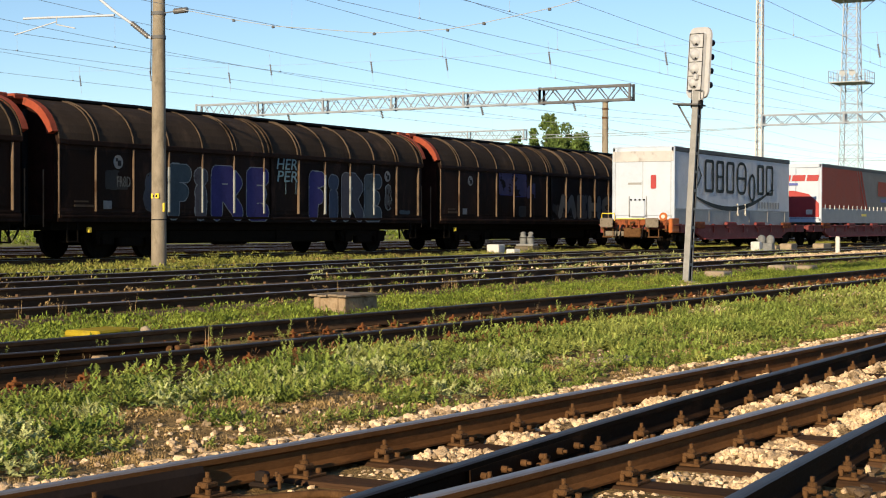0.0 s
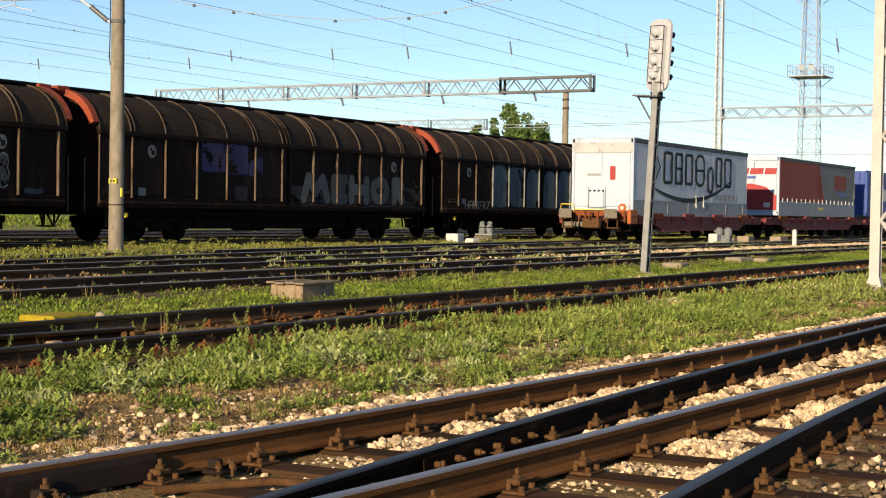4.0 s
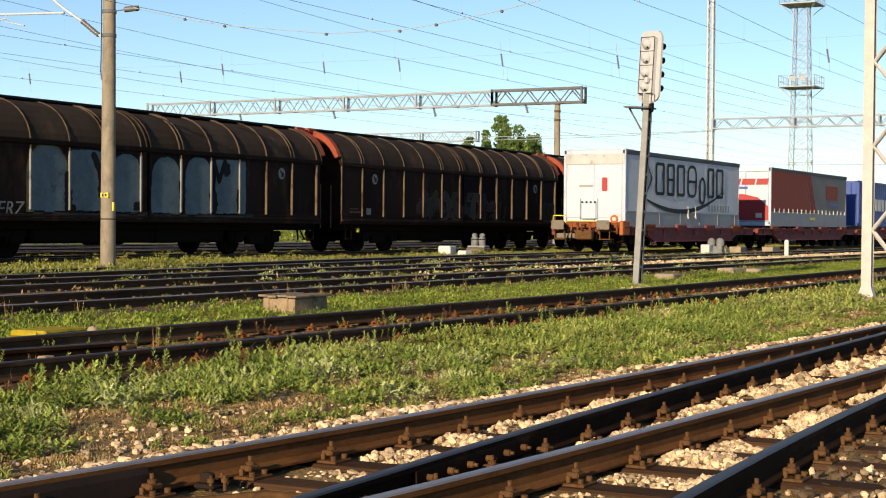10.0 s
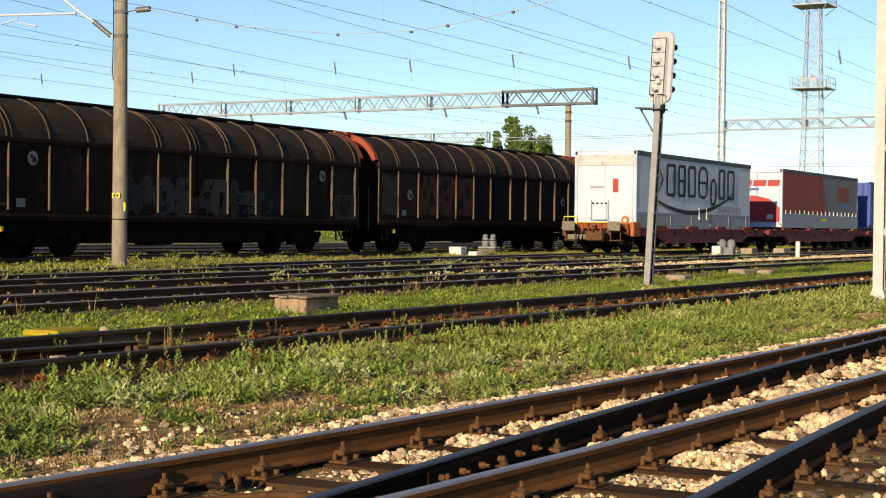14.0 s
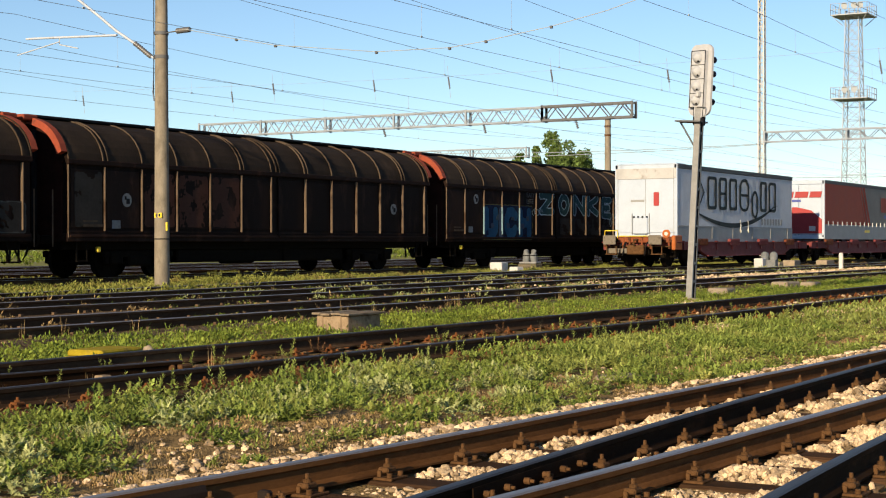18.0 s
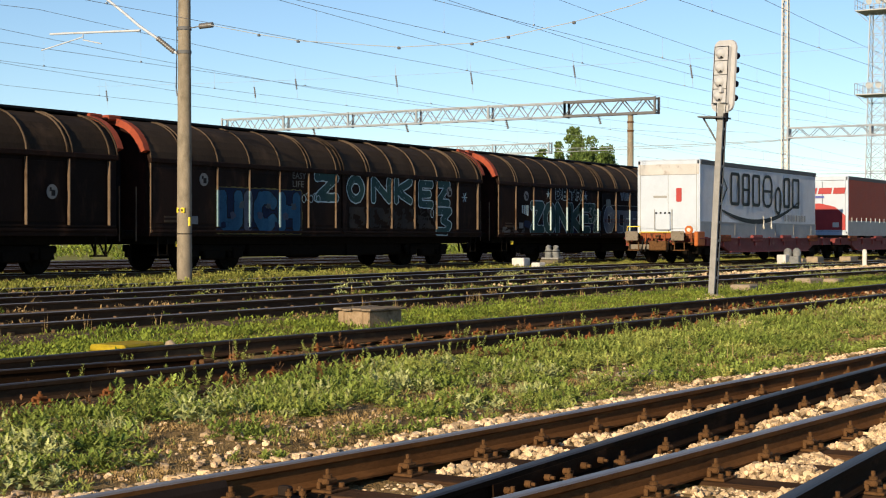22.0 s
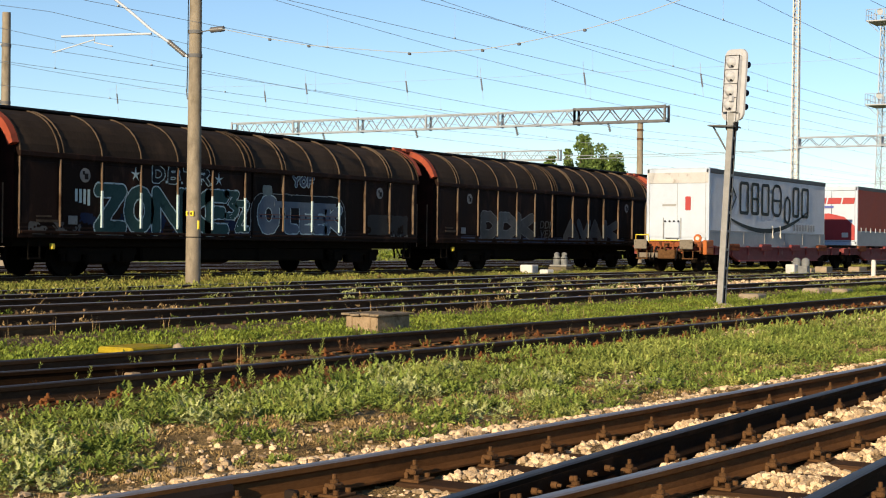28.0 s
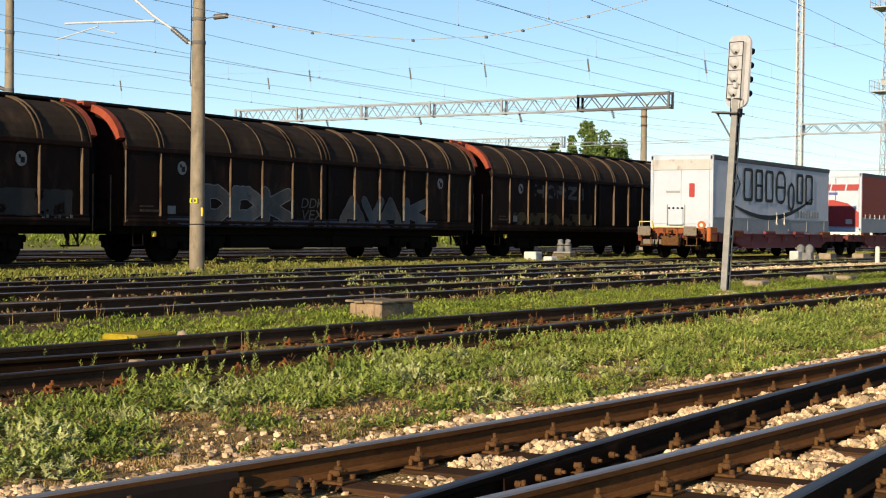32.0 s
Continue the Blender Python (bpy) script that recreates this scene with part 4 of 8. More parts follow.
def letters(text, width, height, bold, thick, slant=0.0, name="spray_letters"):
    """Writing as a flat mesh fitted to width and height, standing upright and facing the viewer."""
    cu = bpy.data.curves.new(name, "FONT")
    cu.body, cu.align_x, cu.align_y, cu.size = text, "LEFT", "BOTTOM", 1.0
    cu.offset, cu.extrude, cu.shear, cu.resolution_u = bold, 0.5, slant, 3
    tmp = new("writing", cu)
    bpy.context.view_layer.update()
    me = bpy.data.meshes.new_from_object(tmp.evaluated_get(bpy.context.evaluated_depsgraph_get()))
    bpy.data.objects.remove(tmp)
    co = np.empty(len(me.vertices) * 3)
    me.vertices.foreach_get("co", co)
    co = co.reshape(-1, 3)
    lo, hi = co.min(0), co.max(0)
    out = np.empty_like(co)
    out[:, 0] = (co[:, 0] - lo[0]) / (hi[0] - lo[0]) * width
    out[:, 2] = (co[:, 1] - lo[1]) / (hi[1] - lo[1]) * height
    out[:, 1] = -(co[:, 2] - lo[2]) * thick
    me.vertices.foreach_set("co", out.ravel())
    me.materials.clear()
    me.name = name
    me.update()
    return me


def spray(w, text, x0, x1, z0, z1, fill, edge=None, bold=0.04, slant=0.0, gap=0.12):
    """A painted word on a wagon's near wall, letter by letter, with an outline behind it."""
    y = -HALF - 0.018
    if len(text) > 1 and edge:
        step = (x1 - x0) / len(text)
        for k, ch in enumerate(text):
            if ch != " ":
                lift = 0.05 * (z1 - z0) * math.sin(2.4 * k)
                thin = 0.25 * step if ch in "I.-" else 0.0
                spray(w, ch, x0 + k * step + thin, x0 + (k + 1) * step - gap - thin, z0 + max(0, lift), z1 + min(0, lift), fill, edge, bold, slant)
        return
    if edge:
        me = letters(text, x1 - x0 + 0.10, z1 - z0 + 0.10, bold + 0.015, 0.004, slant, "spray_outline")
        me.materials.append(edge)
        part("spray_outline", me, edge, w, at=pose(x0 - 0.05, y, z0 - 0.05))
    me = letters(text, x1 - x0, z1 - z0, bold, 0.004, slant)
    me.materials.append(fill)
    part("spray_letters", me, fill, w, at=pose(x0, y - 0.005, z0))


def blot(w, x0, x1, z0, z1, fill, n=40, seed=1, rough=0.10, name="spray_patch", lift=0.018, square=9):
    """A painted patch with an uneven outline."""
    r = random.Random(seed)
    cx, cz, a, b = (x0 + x1) / 2, (z0 + z1) / 2, (x1 - x0) / 2, (z1 - z0) / 2
    pts = []
    for k in range(n):
        t = 2 * math.pi * k / n
        c, s = math.cos(t), math.sin(t)
        q = (abs(c) ** square + abs(s) ** square) ** (-1 / square) * (1 - rough * r.random())
        pts.append((cx + a * c * q, cz + b * s * q))
    to = Matrix(((1, 0, 0, 0), (0, 0, -1, -HALF - lift), (0, 1, 0, 0), (0, 0, 0, 1)))
    part(name, Mesh().plate(pts, 0.004, to), fill, w)


G_OUTLINE = paint("light_grey_outline_spray", (0.17, 0.19, 0.20), (0.29, 0.32, 0.33))
G_FROST = paint("pale_teal_outline_spray", (0.33, 0.46, 0.50), (0.48, 0.60, 0.64))
G_SLATE = paint("slate_grey_spray", (0.055, 0.065, 0.075), (0.095, 0.11, 0.125))
G_SOOT = paint("dark_grey_spray", (0.028, 0.027, 0.027), (0.05, 0.048, 0.046))


def ring_mark(x, z, a, b, t, n=20):
    """An oval line of paint."""
    to = Matrix(((1, 0, 0, 0), (0, 0, -1, -HALF - 0.022), (0, 1, 0, 0), (0, 0, 0, 1)))
    pts = [(x + (a + d) * math.cos(2 * math.pi * k / n), z + (b + d) * math.sin(2 * math.pi * k / n)) for d in (0, -t) for k in range(n)]
    v = [to @ Vector((*p, 0.004)) for p in pts]
    return Mesh().add(v, [(k, (k + 1) % n, n + (k + 1) % n, n + k) for k in range(n)])


WAGONS = [wagon] + [copy_thing(wagon, Matrix()) for _ in range(10)]
LABELS = {0: "sooty brown sliding-wall wagon with plain soiled panels", 1: "sooty brown sliding-wall wagon sprayed with large violet letters", 2: "sooty brown sliding-wall wagon with chalky sprayed letters",
          3: "sooty brown sliding-wall wagon with pale painted-over panels", 4: "sooty brown sliding-wall wagon with faint worn graffiti", 5: "sooty brown sliding-wall wagon with rust-red panels",
          6: "sooty brown sliding-wall wagon with light-blue sprayed capitals", 7: "sooty brown sliding-wall wagon with teal and lilac sprayed names", 8: "sooty brown sliding-wall wagon with grey block letters along its foot",
          9: "sooty brown sliding-wall wagon with small faded lettering", 10: "sooty brown sliding-wall wagon at the end of the view"}
for k, w in enumerate(WAGONS):
    w["label"] = LABELS[k]
W = WAGONS
for c in W[5].children:
    if c.name.startswith("round_emblem"):
        c.location.z -= 0.47

# hand-sprayed letters as strokes in a unit box
GLYPH = {"O": [[(0.5 + 0.5 * math.sin(k * math.pi / 6), 0.5 + 0.5 * math.cos(k * math.pi / 6)) for k in range(13)]]}
GLYPH["F"] = [[(0, 0), (0, 1), (1, 0.98)], [(0, 0.5), (0.75, 0.5)]]
GLYPH["I"] = [[(0.5, 0), (0.5, 1)]]
GLYPH["i"] = [[(0.5, 0), (0.5, 0.5)], [(0.35, 0.92), (0.65, 0.92)]]
GLYPH["R"] = [[(0, 0), (0, 1), (0.6, 1), (0.95, 0.80), (0.6, 0.52), (0.1, 0.5)], [(0.45, 0.5), (1, 0)]]
GLYPH["E"] = [[(1, 1), (0, 1), (0, 0), (1, 0)], [(0, 0.5), (0.8, 0.5)]]
GLYPH["M"] = [[(0, 0), (0.2, 1), (0.5, 0.35), (0.8, 1), (1, 0)]]
GLYPH["H"] = [[(0, 0), (0, 1)], [(1, 0), (1, 1)], [(0, 0.5), (1, 0.5)]]
GLYPH["Z"] = [[(0, 1), (1, 1), (0, 0), (1, 0)]]
GLYPH["N"] = [[(0, 0), (0, 1), (1, 0), (1, 1)]]
GLYPH["K"] = [[(0, 0), (0, 1)], [(1, 1), (0.05, 0.5), (1, 0)]]
GLYPH["L"] = [[(0, 1), (0, 0), (1, 0)]]
GLYPH["D"] = [[(0, 0), (0, 1), (0.55, 1), (1, 0.7), (1, 0.3), (0.55, 0), (0, 0)]]
GLYPH["A"] = [[(0, 0), (0.5, 1), (1, 0)], [(0.25, 0.35), (0.75, 0.35)]]
GLYPH["V"] = [[(0, 1), (0.5, 0), (1, 1)]]
GLYPH["U"] = [[(0, 1), (0, 0.15), (0.2, 0), (0.8, 0), (1, 0.15), (1, 1)]]
GLYPH["C"] = [[(1, 0.82), (0.7, 1), (0.25, 1), (0, 0.72), (0, 0.28), (0.25, 0), (0.7, 0), (1, 0.18)]]
GLYPH["B"] = [[(0, 0), (0, 1), (0.65, 1), (0.9, 0.75), (0.6, 0.52), (1, 0.28), (0.65, 0), (0, 0)], [(0, 0.52), (0.6, 0.52)]]
GLYPH["3"] = [[(0, 1), (1, 1), (0.4, 0.55), (1, 0.3), (0.7, 0), (0, 0)]]
GLYPH["T"] = [[(0, 1), (1, 1)], [(0.5, 1), (0.5, 0)]]
GLYPH["Y"] = [[(0, 1), (0.5, 0.5), (1, 1)], [(0.5, 0.5), (0.5, 0)]]
GLYPH["8"] = [[(0.5 + 0.3 * math.sin(k * math.pi / 4), 0.78 + 0.2 * math.cos(k * math.pi / 4)) for k in range(9)], [(0.5 + 0.42 * math.sin(k * math.pi / 4), 0.27 + 0.27 * math.cos(k * math.pi / 4)) for k in range(9)]]


def blotches(x, z, size, seed):
    """Soft random field of about unit spread, for worn paint and unsteady edges."""
    r = np.random.RandomState(seed)
    out = np.zeros_like(x)
    for k in range(9):
        a, f = r.uniform(0, 6.28), r.uniform(0.6, 2.4) / size
        out += np.sin((math.cos(a) * x + math.sin(a) * z) * f * 6.28 + r.uniform(0, 6.28))
    return out / 2.1


def daub(w, form, x0, x1, z0, z1, fill, edge=None, half=0.13, line=0.028, worn=0.0, seed=0, lift=0.018, slant=0.0, name="spray_letter", cell=0.02):
    """Spray paint on a wagon's near wall: a letter drawn with fat strokes, or a filled panel, with an outline."""
    nx, nz = int((x1 - x0 + 2 * line) / cell) + 2, int((z1 - z0 + 2 * line) / cell) + 2
    gx, gz = np.meshgrid(x0 - line + cell * (np.arange(nx) + 0.5), z0 - line + cell * (np.arange(nz) + 0.5))
    sx = gx - slant * (gz - z0)
    if form in GLYPH:
        d = np.full(gx.shape, 9.0)
        ax, bx, az, bz = x0 + half, x1 - half, z0 + half, z1 - half
        for run in GLYPH[form]:
            pts = [(ax + (bx - ax) * u, az + (bz - az) * v) for u, v in run]
            for (px, pz), (qx, qz) in zip(pts[:-1], pts[1:]):
                L = (qx - px) ** 2 + (qz - pz) ** 2 + 1e-9
                t = np.clip(((sx - px) * (qx - px) + (gz - pz) * (qz - pz)) / L, 0, 1)
                d = np.minimum(d, np.hypot(sx - px - t * (qx - px), gz - pz - t * (qz - pz)) - half)
    else:
        rad = {"box": 0.08, "arch": 0.45 * min(x1 - x0, z1 - z0)}[form]
        hx, hz = (x1 - x0) / 2 - rad, (z1 - z0) / 2 - rad
        qx, qz = np.abs(sx - (x0 + x1) / 2) - hx, np.abs(gz - (z0 + z1) / 2) - hz
        if form == "arch":
            qz = np.where(gz < (z0 + z1) / 2, np.minimum(qz, qz * 0 - 0.01), qz)
            qx = np.where(gz < (z0 + z1) / 2, qx, qx)
        d = np.hypot(np.maximum(qx, 0), np.maximum(qz, 0)) + np.minimum(np.maximum(qx, qz), 0) - rad
    d = d + 0.006 * blotches(gx, gz, 0.6, seed)
    kind = np.where(d < 0, 1, 0)
    if edge is not None:
        kind = np.where((d >= 0) & (d < line), 2, kind)
    if worn:
        kind = np.where((blotches(gx, gz, 1.1, seed + 5) + 0.35 * blotches(gx, gz, 0.25, seed + 6) > 1.7 - 2.6 * worn) & (kind == 1), 0, kind)
        kind = np.where((blotches(gx, gz, 0.7, seed + 9) > 1.9 - 1.8 * worn) & (kind == 2), 0, kind)
    m = Mesh()
    y = -HALF - lift
    for j in range(nz):
        row = kind[j]
        cuts = np.concatenate([[0], np.nonzero(np.diff(row))[0] + 1, [nx]])
        for a, b in zip(cuts[:-1], cuts[1:]):
            if row[a]:
                xa, xb, za = x0 - line + cell * a, x0 - line + cell * b, z0 - line + cell * j
                m.add([(xa, y, za), (xb, y, za), (xb, y, za + cell), (xa, y, za + cell)], [(0, 1, 2, 3)], int(row[a]) - 1)
    if m.f:
        part(name, m, [fill, edge or fill], w)


def word(w, text, spans, z0, z1, fills, edge, **more):
    """Letters over given spans along the wall."""
    for k, (ch, (a, b)) in enumerate(zip(text, spans)):
        f = fills[k % len(fills)] if isinstance(fills, (list, tuple)) else fills
        daub(w, ch, a, b, z0, z1, f, edge, seed=11 * k + int(10 * a), **more)


def specks(w, x0, x1, z0, z1, count, fill, seed, size=0.045, lift=0.023):
    """Small dots of paint, in one part."""
    r = random.Random(seed)
    m = Mesh()
    for k in range(count):
        x, z, h = r.uniform(x0, x1), r.uniform(z0, z1), size * r.uniform(0.4, 0.7)
        m.plate([(x + h * math.cos(a * 1.047), z + h * math.sin(a * 1.047)) for a in range(6)], 0.002, Matrix(((1, 0, 0, 0), (0, 0, -1, -HALF - lift), (0, 1, 0, 0), (0, 0, 0, 1))))
    part("paint_specks", m, fill, w)


G_SKY = paint("slate_blue_fill_spray", (0.075, 0.105, 0.150), (0.125, 0.165, 0.22))
G_DUSK = paint("slate_teal_spray", (0.040, 0.058, 0.075), (0.070, 0.095, 0.115))
G_ASH = paint("ash_lilac_spray", (0.050, 0.050, 0.066), (0.085, 0.085, 0.105))
G_WORN = paint("worn_off_spray", (0.022, 0.020, 0.018), (0.042, 0.038, 0.035))
G_FADED = paint("worn_outline_spray", (0.050, 0.050, 0.048), (0.085, 0.085, 0.080))
G_DUST = paint("dusty_foot_spray", (0.030, 0.030, 0.030), (0.060, 0.060, 0.058))

# first wagon: two big words in violet and slate
word(W[1], "FiRE", ((4.05, 5.02), (5.06, 5.80), (5.88, 7.30), (7.47, 8.52)), 0.99, 2.50, [G_DUSK, G_ASH, G_VIOLET, G_VIOLET], G_OUTLINE, half=0.24, line=0.024)
word(W[1], "FiRE", ((10.55, 11.40), (11.50, 12.22), (12.30, 13.54), (13.60, 14.62)), 0.99, 2.50, [G_VIOLET, G_STEEL, G_ASH, G_DUSK], G_OUTLINE, half=0.23, line=0.024)
daub(W[1], "8", 3.05, 3.85, 1.2, 2.25, G_ASH, G_GREY, half=0.13, worn=0.25, seed=3)
daub(W[1], "8", 14.80, 15.25, 1.38, 2.20, G_GREY, G_OUTLINE, half=0.09, worn=0.2, seed=4)
daub(W[1], "box", 15.73, 16.41, 1.24, 1.36, G_DUSK, seed=5)
daub(W[1], "box", 1.66, 2.50, 1.75, 2.25, G_SOOT, worn=0.4, seed=6)
spray(W[1], "HER", 8.90, 9.92, 2.50, 2.82, G_LIGHT, None, 0.004, 0.15)
spray(W[1], "PER", 8.92, 9.95, 2.14, 2.46, G_LIGHT, None, 0.004, 0.15)
for x in (9.35, 9.86):
    part("paint_drip", Mesh().box((x, -HALF - 0.021, 1.78), (x + 0.02, -HALF - 0.015, 2.2)), G_LIGHT, W[1])
spray(W[1], "FR8D", 2.08, 2.58, 1.83, 2.10, G_CHALK, None, 0.0)

# second wagon: violet patches, then chalky letters with dark rims over a dusty cloud
daub(W[2], "box", 4.34, 5.45, 2.02, 2.84, G_LILAC, G_VIOLET, seed=8, worn=0.15)
daub(W[2], "box", 5.56, 6.50, 1.98, 2.80, G_LILAC, G_VIOLET, seed=9, worn=0.2)
daub(W[2], "box", 6.55, 7.28, 1.92, 2.5, G_LILAC, G_DARK, seed=10, worn=0.35)
daub(W[2], "box", 5.9, 6.5, 1.2, 1.62, G_SOOT, seed=12)
daub(W[2], "box", 8.8, 16.9, 1.02, 1.75, G_SOOT, worn=0.55, seed=13, lift=0.0155)
word(W[2], "MEHOR", ((9.30, 11.00), (11.05, 12.06), (12.10, 13.40), (13.45, 14.72), (14.85, 15.72)), 1.15, 2.12, [G_CHALK, G_GREY], G_DARK, half=0.18, line=0.05)
specks(W[2], 9.2, 16.6, 1.05, 2.1, 60, G_CHALK, 21)

# third wagon: pale painted-over panels with black rims
for k, (a, b, top) in enumerate(((4.02, 5.42, 2.80), (5.55, 6.78, 2.76), (7.14, 8.30, 2.74), (8.74, 10.02, 2.72), (10.22, 11.45, 2.78), (11.62, 13.10, 2.76))):
    daub(W[3], "arch" if k in (0, 2, 3, 4) else "box", a, b, 1.20, top, G_PALE, G_OLIVE if k == 0 else G_DARK, half=0.1, line=0.05, seed=31 + k)
daub(W[3], "box", 3.95, 13.5, 1.02, 1.19, G_DUST, seed=41, worn=0.3)
for a, b, z0, z1, n in ((5.30, 5.62, 1.2, 1.75, 31), (6.55, 6.85, 1.55, 2.2, 32), (7.95, 8.30, 1.2, 1.5, 36), (9.9, 10.2, 1.5, 2.2, 33), (11.3, 11.75, 1.15, 1.9, 34), (12.0, 12.35, 2.25, 2.72, 35), (12.62, 12.86, 1.2, 2.0, 38)):
    blot(W[3], a, b, z0, z1, G_DARK, seed=n, rough=0.4, lift=0.024)
daub(W[3], "Y", 6.30, 7.10, 1.55, 2.75, G_DARK, half=0.11, seed=46, lift=0.025)
daub(W[3], "V", 11.42, 12.15, 2.05, 2.80, G_DARK, half=0.09, seed=47, lift=0.025)
daub(W[3], "L", 5.32, 5.75, 1.15, 2.2, G_DARK, half=0.10, seed=48, lift=0.025)
spray(W[3], "HERBERZ", 1.78, 3.92, 1.06, 1.40, G_WHITE, None, -0.002, 0.2)

# fourth wagon: a worn word
word(W[4], "YOBTH", ((5.5, 6.6), (6.7, 7.6), (7.7, 8.4), (8.9, 10.0), (10.2, 11.7)), 1.15, 2.15, [G_WORN, G_SOOT], G_FADED, half=0.15, line=0.02, worn=0.1)
daub(W[4], "box", 5.0, 12.3, 1.05, 1.9, G_WORN, worn=0.62, seed=44, lift=0.0155)
daub(W[4], "box", 15.7, 17.0, 1.15, 1.85, G_WORN, G_FADED, seed=45, worn=0.2)

# fifth wagon: rust-red and scuffed panels
for a, b, n in ((2.8, 4.0, 51), (4.2, 5.4, 52), (5.6, 6.8, 53)):
    daub(W[5], "box", a, b, 1.32, 2.7, G_RED, seed=n, worn=0.45)
daub(W[5], "box", 0.25, 1.22, 1.3, 2.66, paint("scuffed_grey_panel", (0.022, 0.020, 0.018), (0.045, 0.041, 0.037)), seed=54, worn=0.1)

# sixth wagon: a blue block, then speckled capitals
daub(W[6], "box", 2.66, 6.55, 1.02, 2.27, G_NAVY, G_OLIVE, seed=55, lift=0.0155)
word(W[6], "UICH", ((2.72, 3.80), (3.78, 4.30), (4.30, 5.36), (5.40, 6.48)), 1.06, 2.22, [G_BLUE, G_STEEL, G_BLUE, G_BLUE], G_DARK, half=0.19, line=0.035)
for k in range(9):
    x = 2.8 + 0.4 * k
    blot(W[6], x, x + 0.3, 1.12 + 0.28 * (k % 3), 1.36 + 0.28 * (k % 3), (G_NAVY, G_STEEL, G_DUSK)[k % 3], n=12, seed=k, rough=0.5, lift=0.026)
for k, (ch, a, b, z0, z1) in enumerate((("Z", 7.20, 8.42, 1.99, 2.83), ("O", 8.88, 9.82, 1.98, 2.83), ("N", 10.22, 11.34, 2.0, 2.83), ("K", 11.55, 12.60, 1.99, 2.83), ("E", 13.02, 13.92, 1.90, 2.80), ("Z", 14.12, 15.02, 1.97, 2.82), ("3", 14.12, 15.12, 1.01, 1.92))):
    daub(W[6], ch, a, b, z0, z1, G_TEAL, G_FROST, half=0.115, line=0.034, seed=60 + k)
    specks(W[6], a + 0.1, b - 0.1, z0 + 0.05, z1 - 0.05, 7, G_LIGHT, 70 + k, 0.035)
spray(W[6], "EASY", 6.1, 6.75, 2.62, 2.80, G_CHALK, None, 0.0)
spray(W[6], "LIFE", 6.1, 6.65, 2.38, 2.56, G_CHALK, None, 0.0)
for k in range(5):
    part("spray_ring", ring_mark(6.65 + 0.18 * k, 2.05 + 0.06 * (k % 2), 0.10, 0.12, 0.02), G_FROST, W[6])
part("spray_ring", ring_mark(13.85, 1.72, 0.10, 0.16, 0.025), G_FROST, W[6])
for k in range(3):
    c, d = 0.16 * math.cos(k * 1.05), 0.16 * math.sin(k * 1.05)
    part("spray_star", Mesh().tube([(16.0 - c, -HALF - 0.02, 2.3 - d), (16.0 + c, -HALF - 0.02, 2.3 + d)], 0.018, 4), G_FROST, W[6])
daub(W[6], "box", 9.0, 14.0, 1.2, 1.85, G_WORN, worn=0.55, seed=75, lift=0.0155)

# seventh wagon: two names, small capitals and stars
daub(W[7], "box", 1.9, 8.6, 1.02, 1.55, G_NAVY, seed=70, worn=0.5, lift=0.0155)
word(W[7], "ZONKE", ((2.45, 3.58), (3.50, 4.58), (4.52, 5.80), (5.72, 6.86), (6.62, 7.58)), 1.05, 2.28, G_TEAL, G_FROST, half=0.16, line=0.030)
daub(W[7], "3", 7.42, 8.02, 1.50, 2.28, G_TEAL, G_FROST, half=0.09, line=0.024, seed=77)
daub(W[7], "Z", 7.86, 8.48, 1.15, 2.02, G_TEAL, G_FROST, half=0.09, line=0.024, seed=78)
specks(W[7], 7.5, 8.4, 1.3, 2.2, 24, G_FROST, 79, 0.04)
for k, ch in enumerate("DBTR"):
    x = 4.52 + 0.60 * k
    daub(W[7], ch, x, x + 0.46, 2.38, 2.83, G_DARK, G_FROST, half=0.055, line=0.022, seed=80 + k)
    blot(W[7], x + 0.50, x + 0.57, 2.38, 2.45, G_FROST, n=8, seed=k)
daub(W[7], "arch", 8.55, 13.10, 1.03, 2.25, G_DARK, G_OUTLINE, seed=71, lift=0.0155, line=0.022)
daub(W[7], "O", 8.84, 9.86, 1.10, 2.22, G_SKY, G_FROST, half=0.17, seed=72, line=0.026)
word(W[7], "LEEK", ((10.10, 10.76), (10.80, 11.50), (11.45, 12.15), (12.06, 12.95)), 1.14, 2.00, G_SKY, G_FROST, half=0.13, line=0.026)
part("paint_bar", Mesh().box((9.6, -HALF - 0.026, 1.88), (12.6, -HALF - 0.022, 2.06)), G_SKY, W[7])
blot(W[7], 9.05, 9.50, 2.20, 2.50, G_PALE, n=16, seed=72, rough=0.08)
part("spray_band", Mesh().box((8.9, -HALF - 0.034, 1.56), (12.8, -HALF - 0.030, 1.575)).box((8.9, -HALF - 0.034, 1.66), (12.8, -HALF - 0.030, 1.675)), G_BAND, W[7])
for k in range(13):
    part("spray_dot", Mesh().box((8.95 + 0.3 * k, -HALF - 0.034, 1.585), (9.02 + 0.3 * k, -HALF - 0.030, 1.65)), G_NAVY, W[7])
for k, ch in enumerate("YOF"):
    daub(W[7], ch, 10.45 + 0.36 * k, 10.79 + 0.36 * k, 2.50, 2.82, G_STEEL, G_FROST, half=0.045, line=0.022, seed=90 + k)
for x in (3.9, 7.15):
    star = [(math.cos(math.pi / 2 + k * math.pi / 5) * (0.19 if k % 2 == 0 else 0.05) + x, math.sin(math.pi / 2 + k * math.pi / 5) * (0.19 if k % 2 == 0 else 0.05) + 2.56) for k in range(10)]
    part("spray_star", Mesh().plate(star, 0.004, Matrix(((1, 0, 0, 0), (0, 0, -1, -HALF - 0.018), (0, 1, 0, 0), (0, 0, 0, 1)))), G_FROST, W[7])
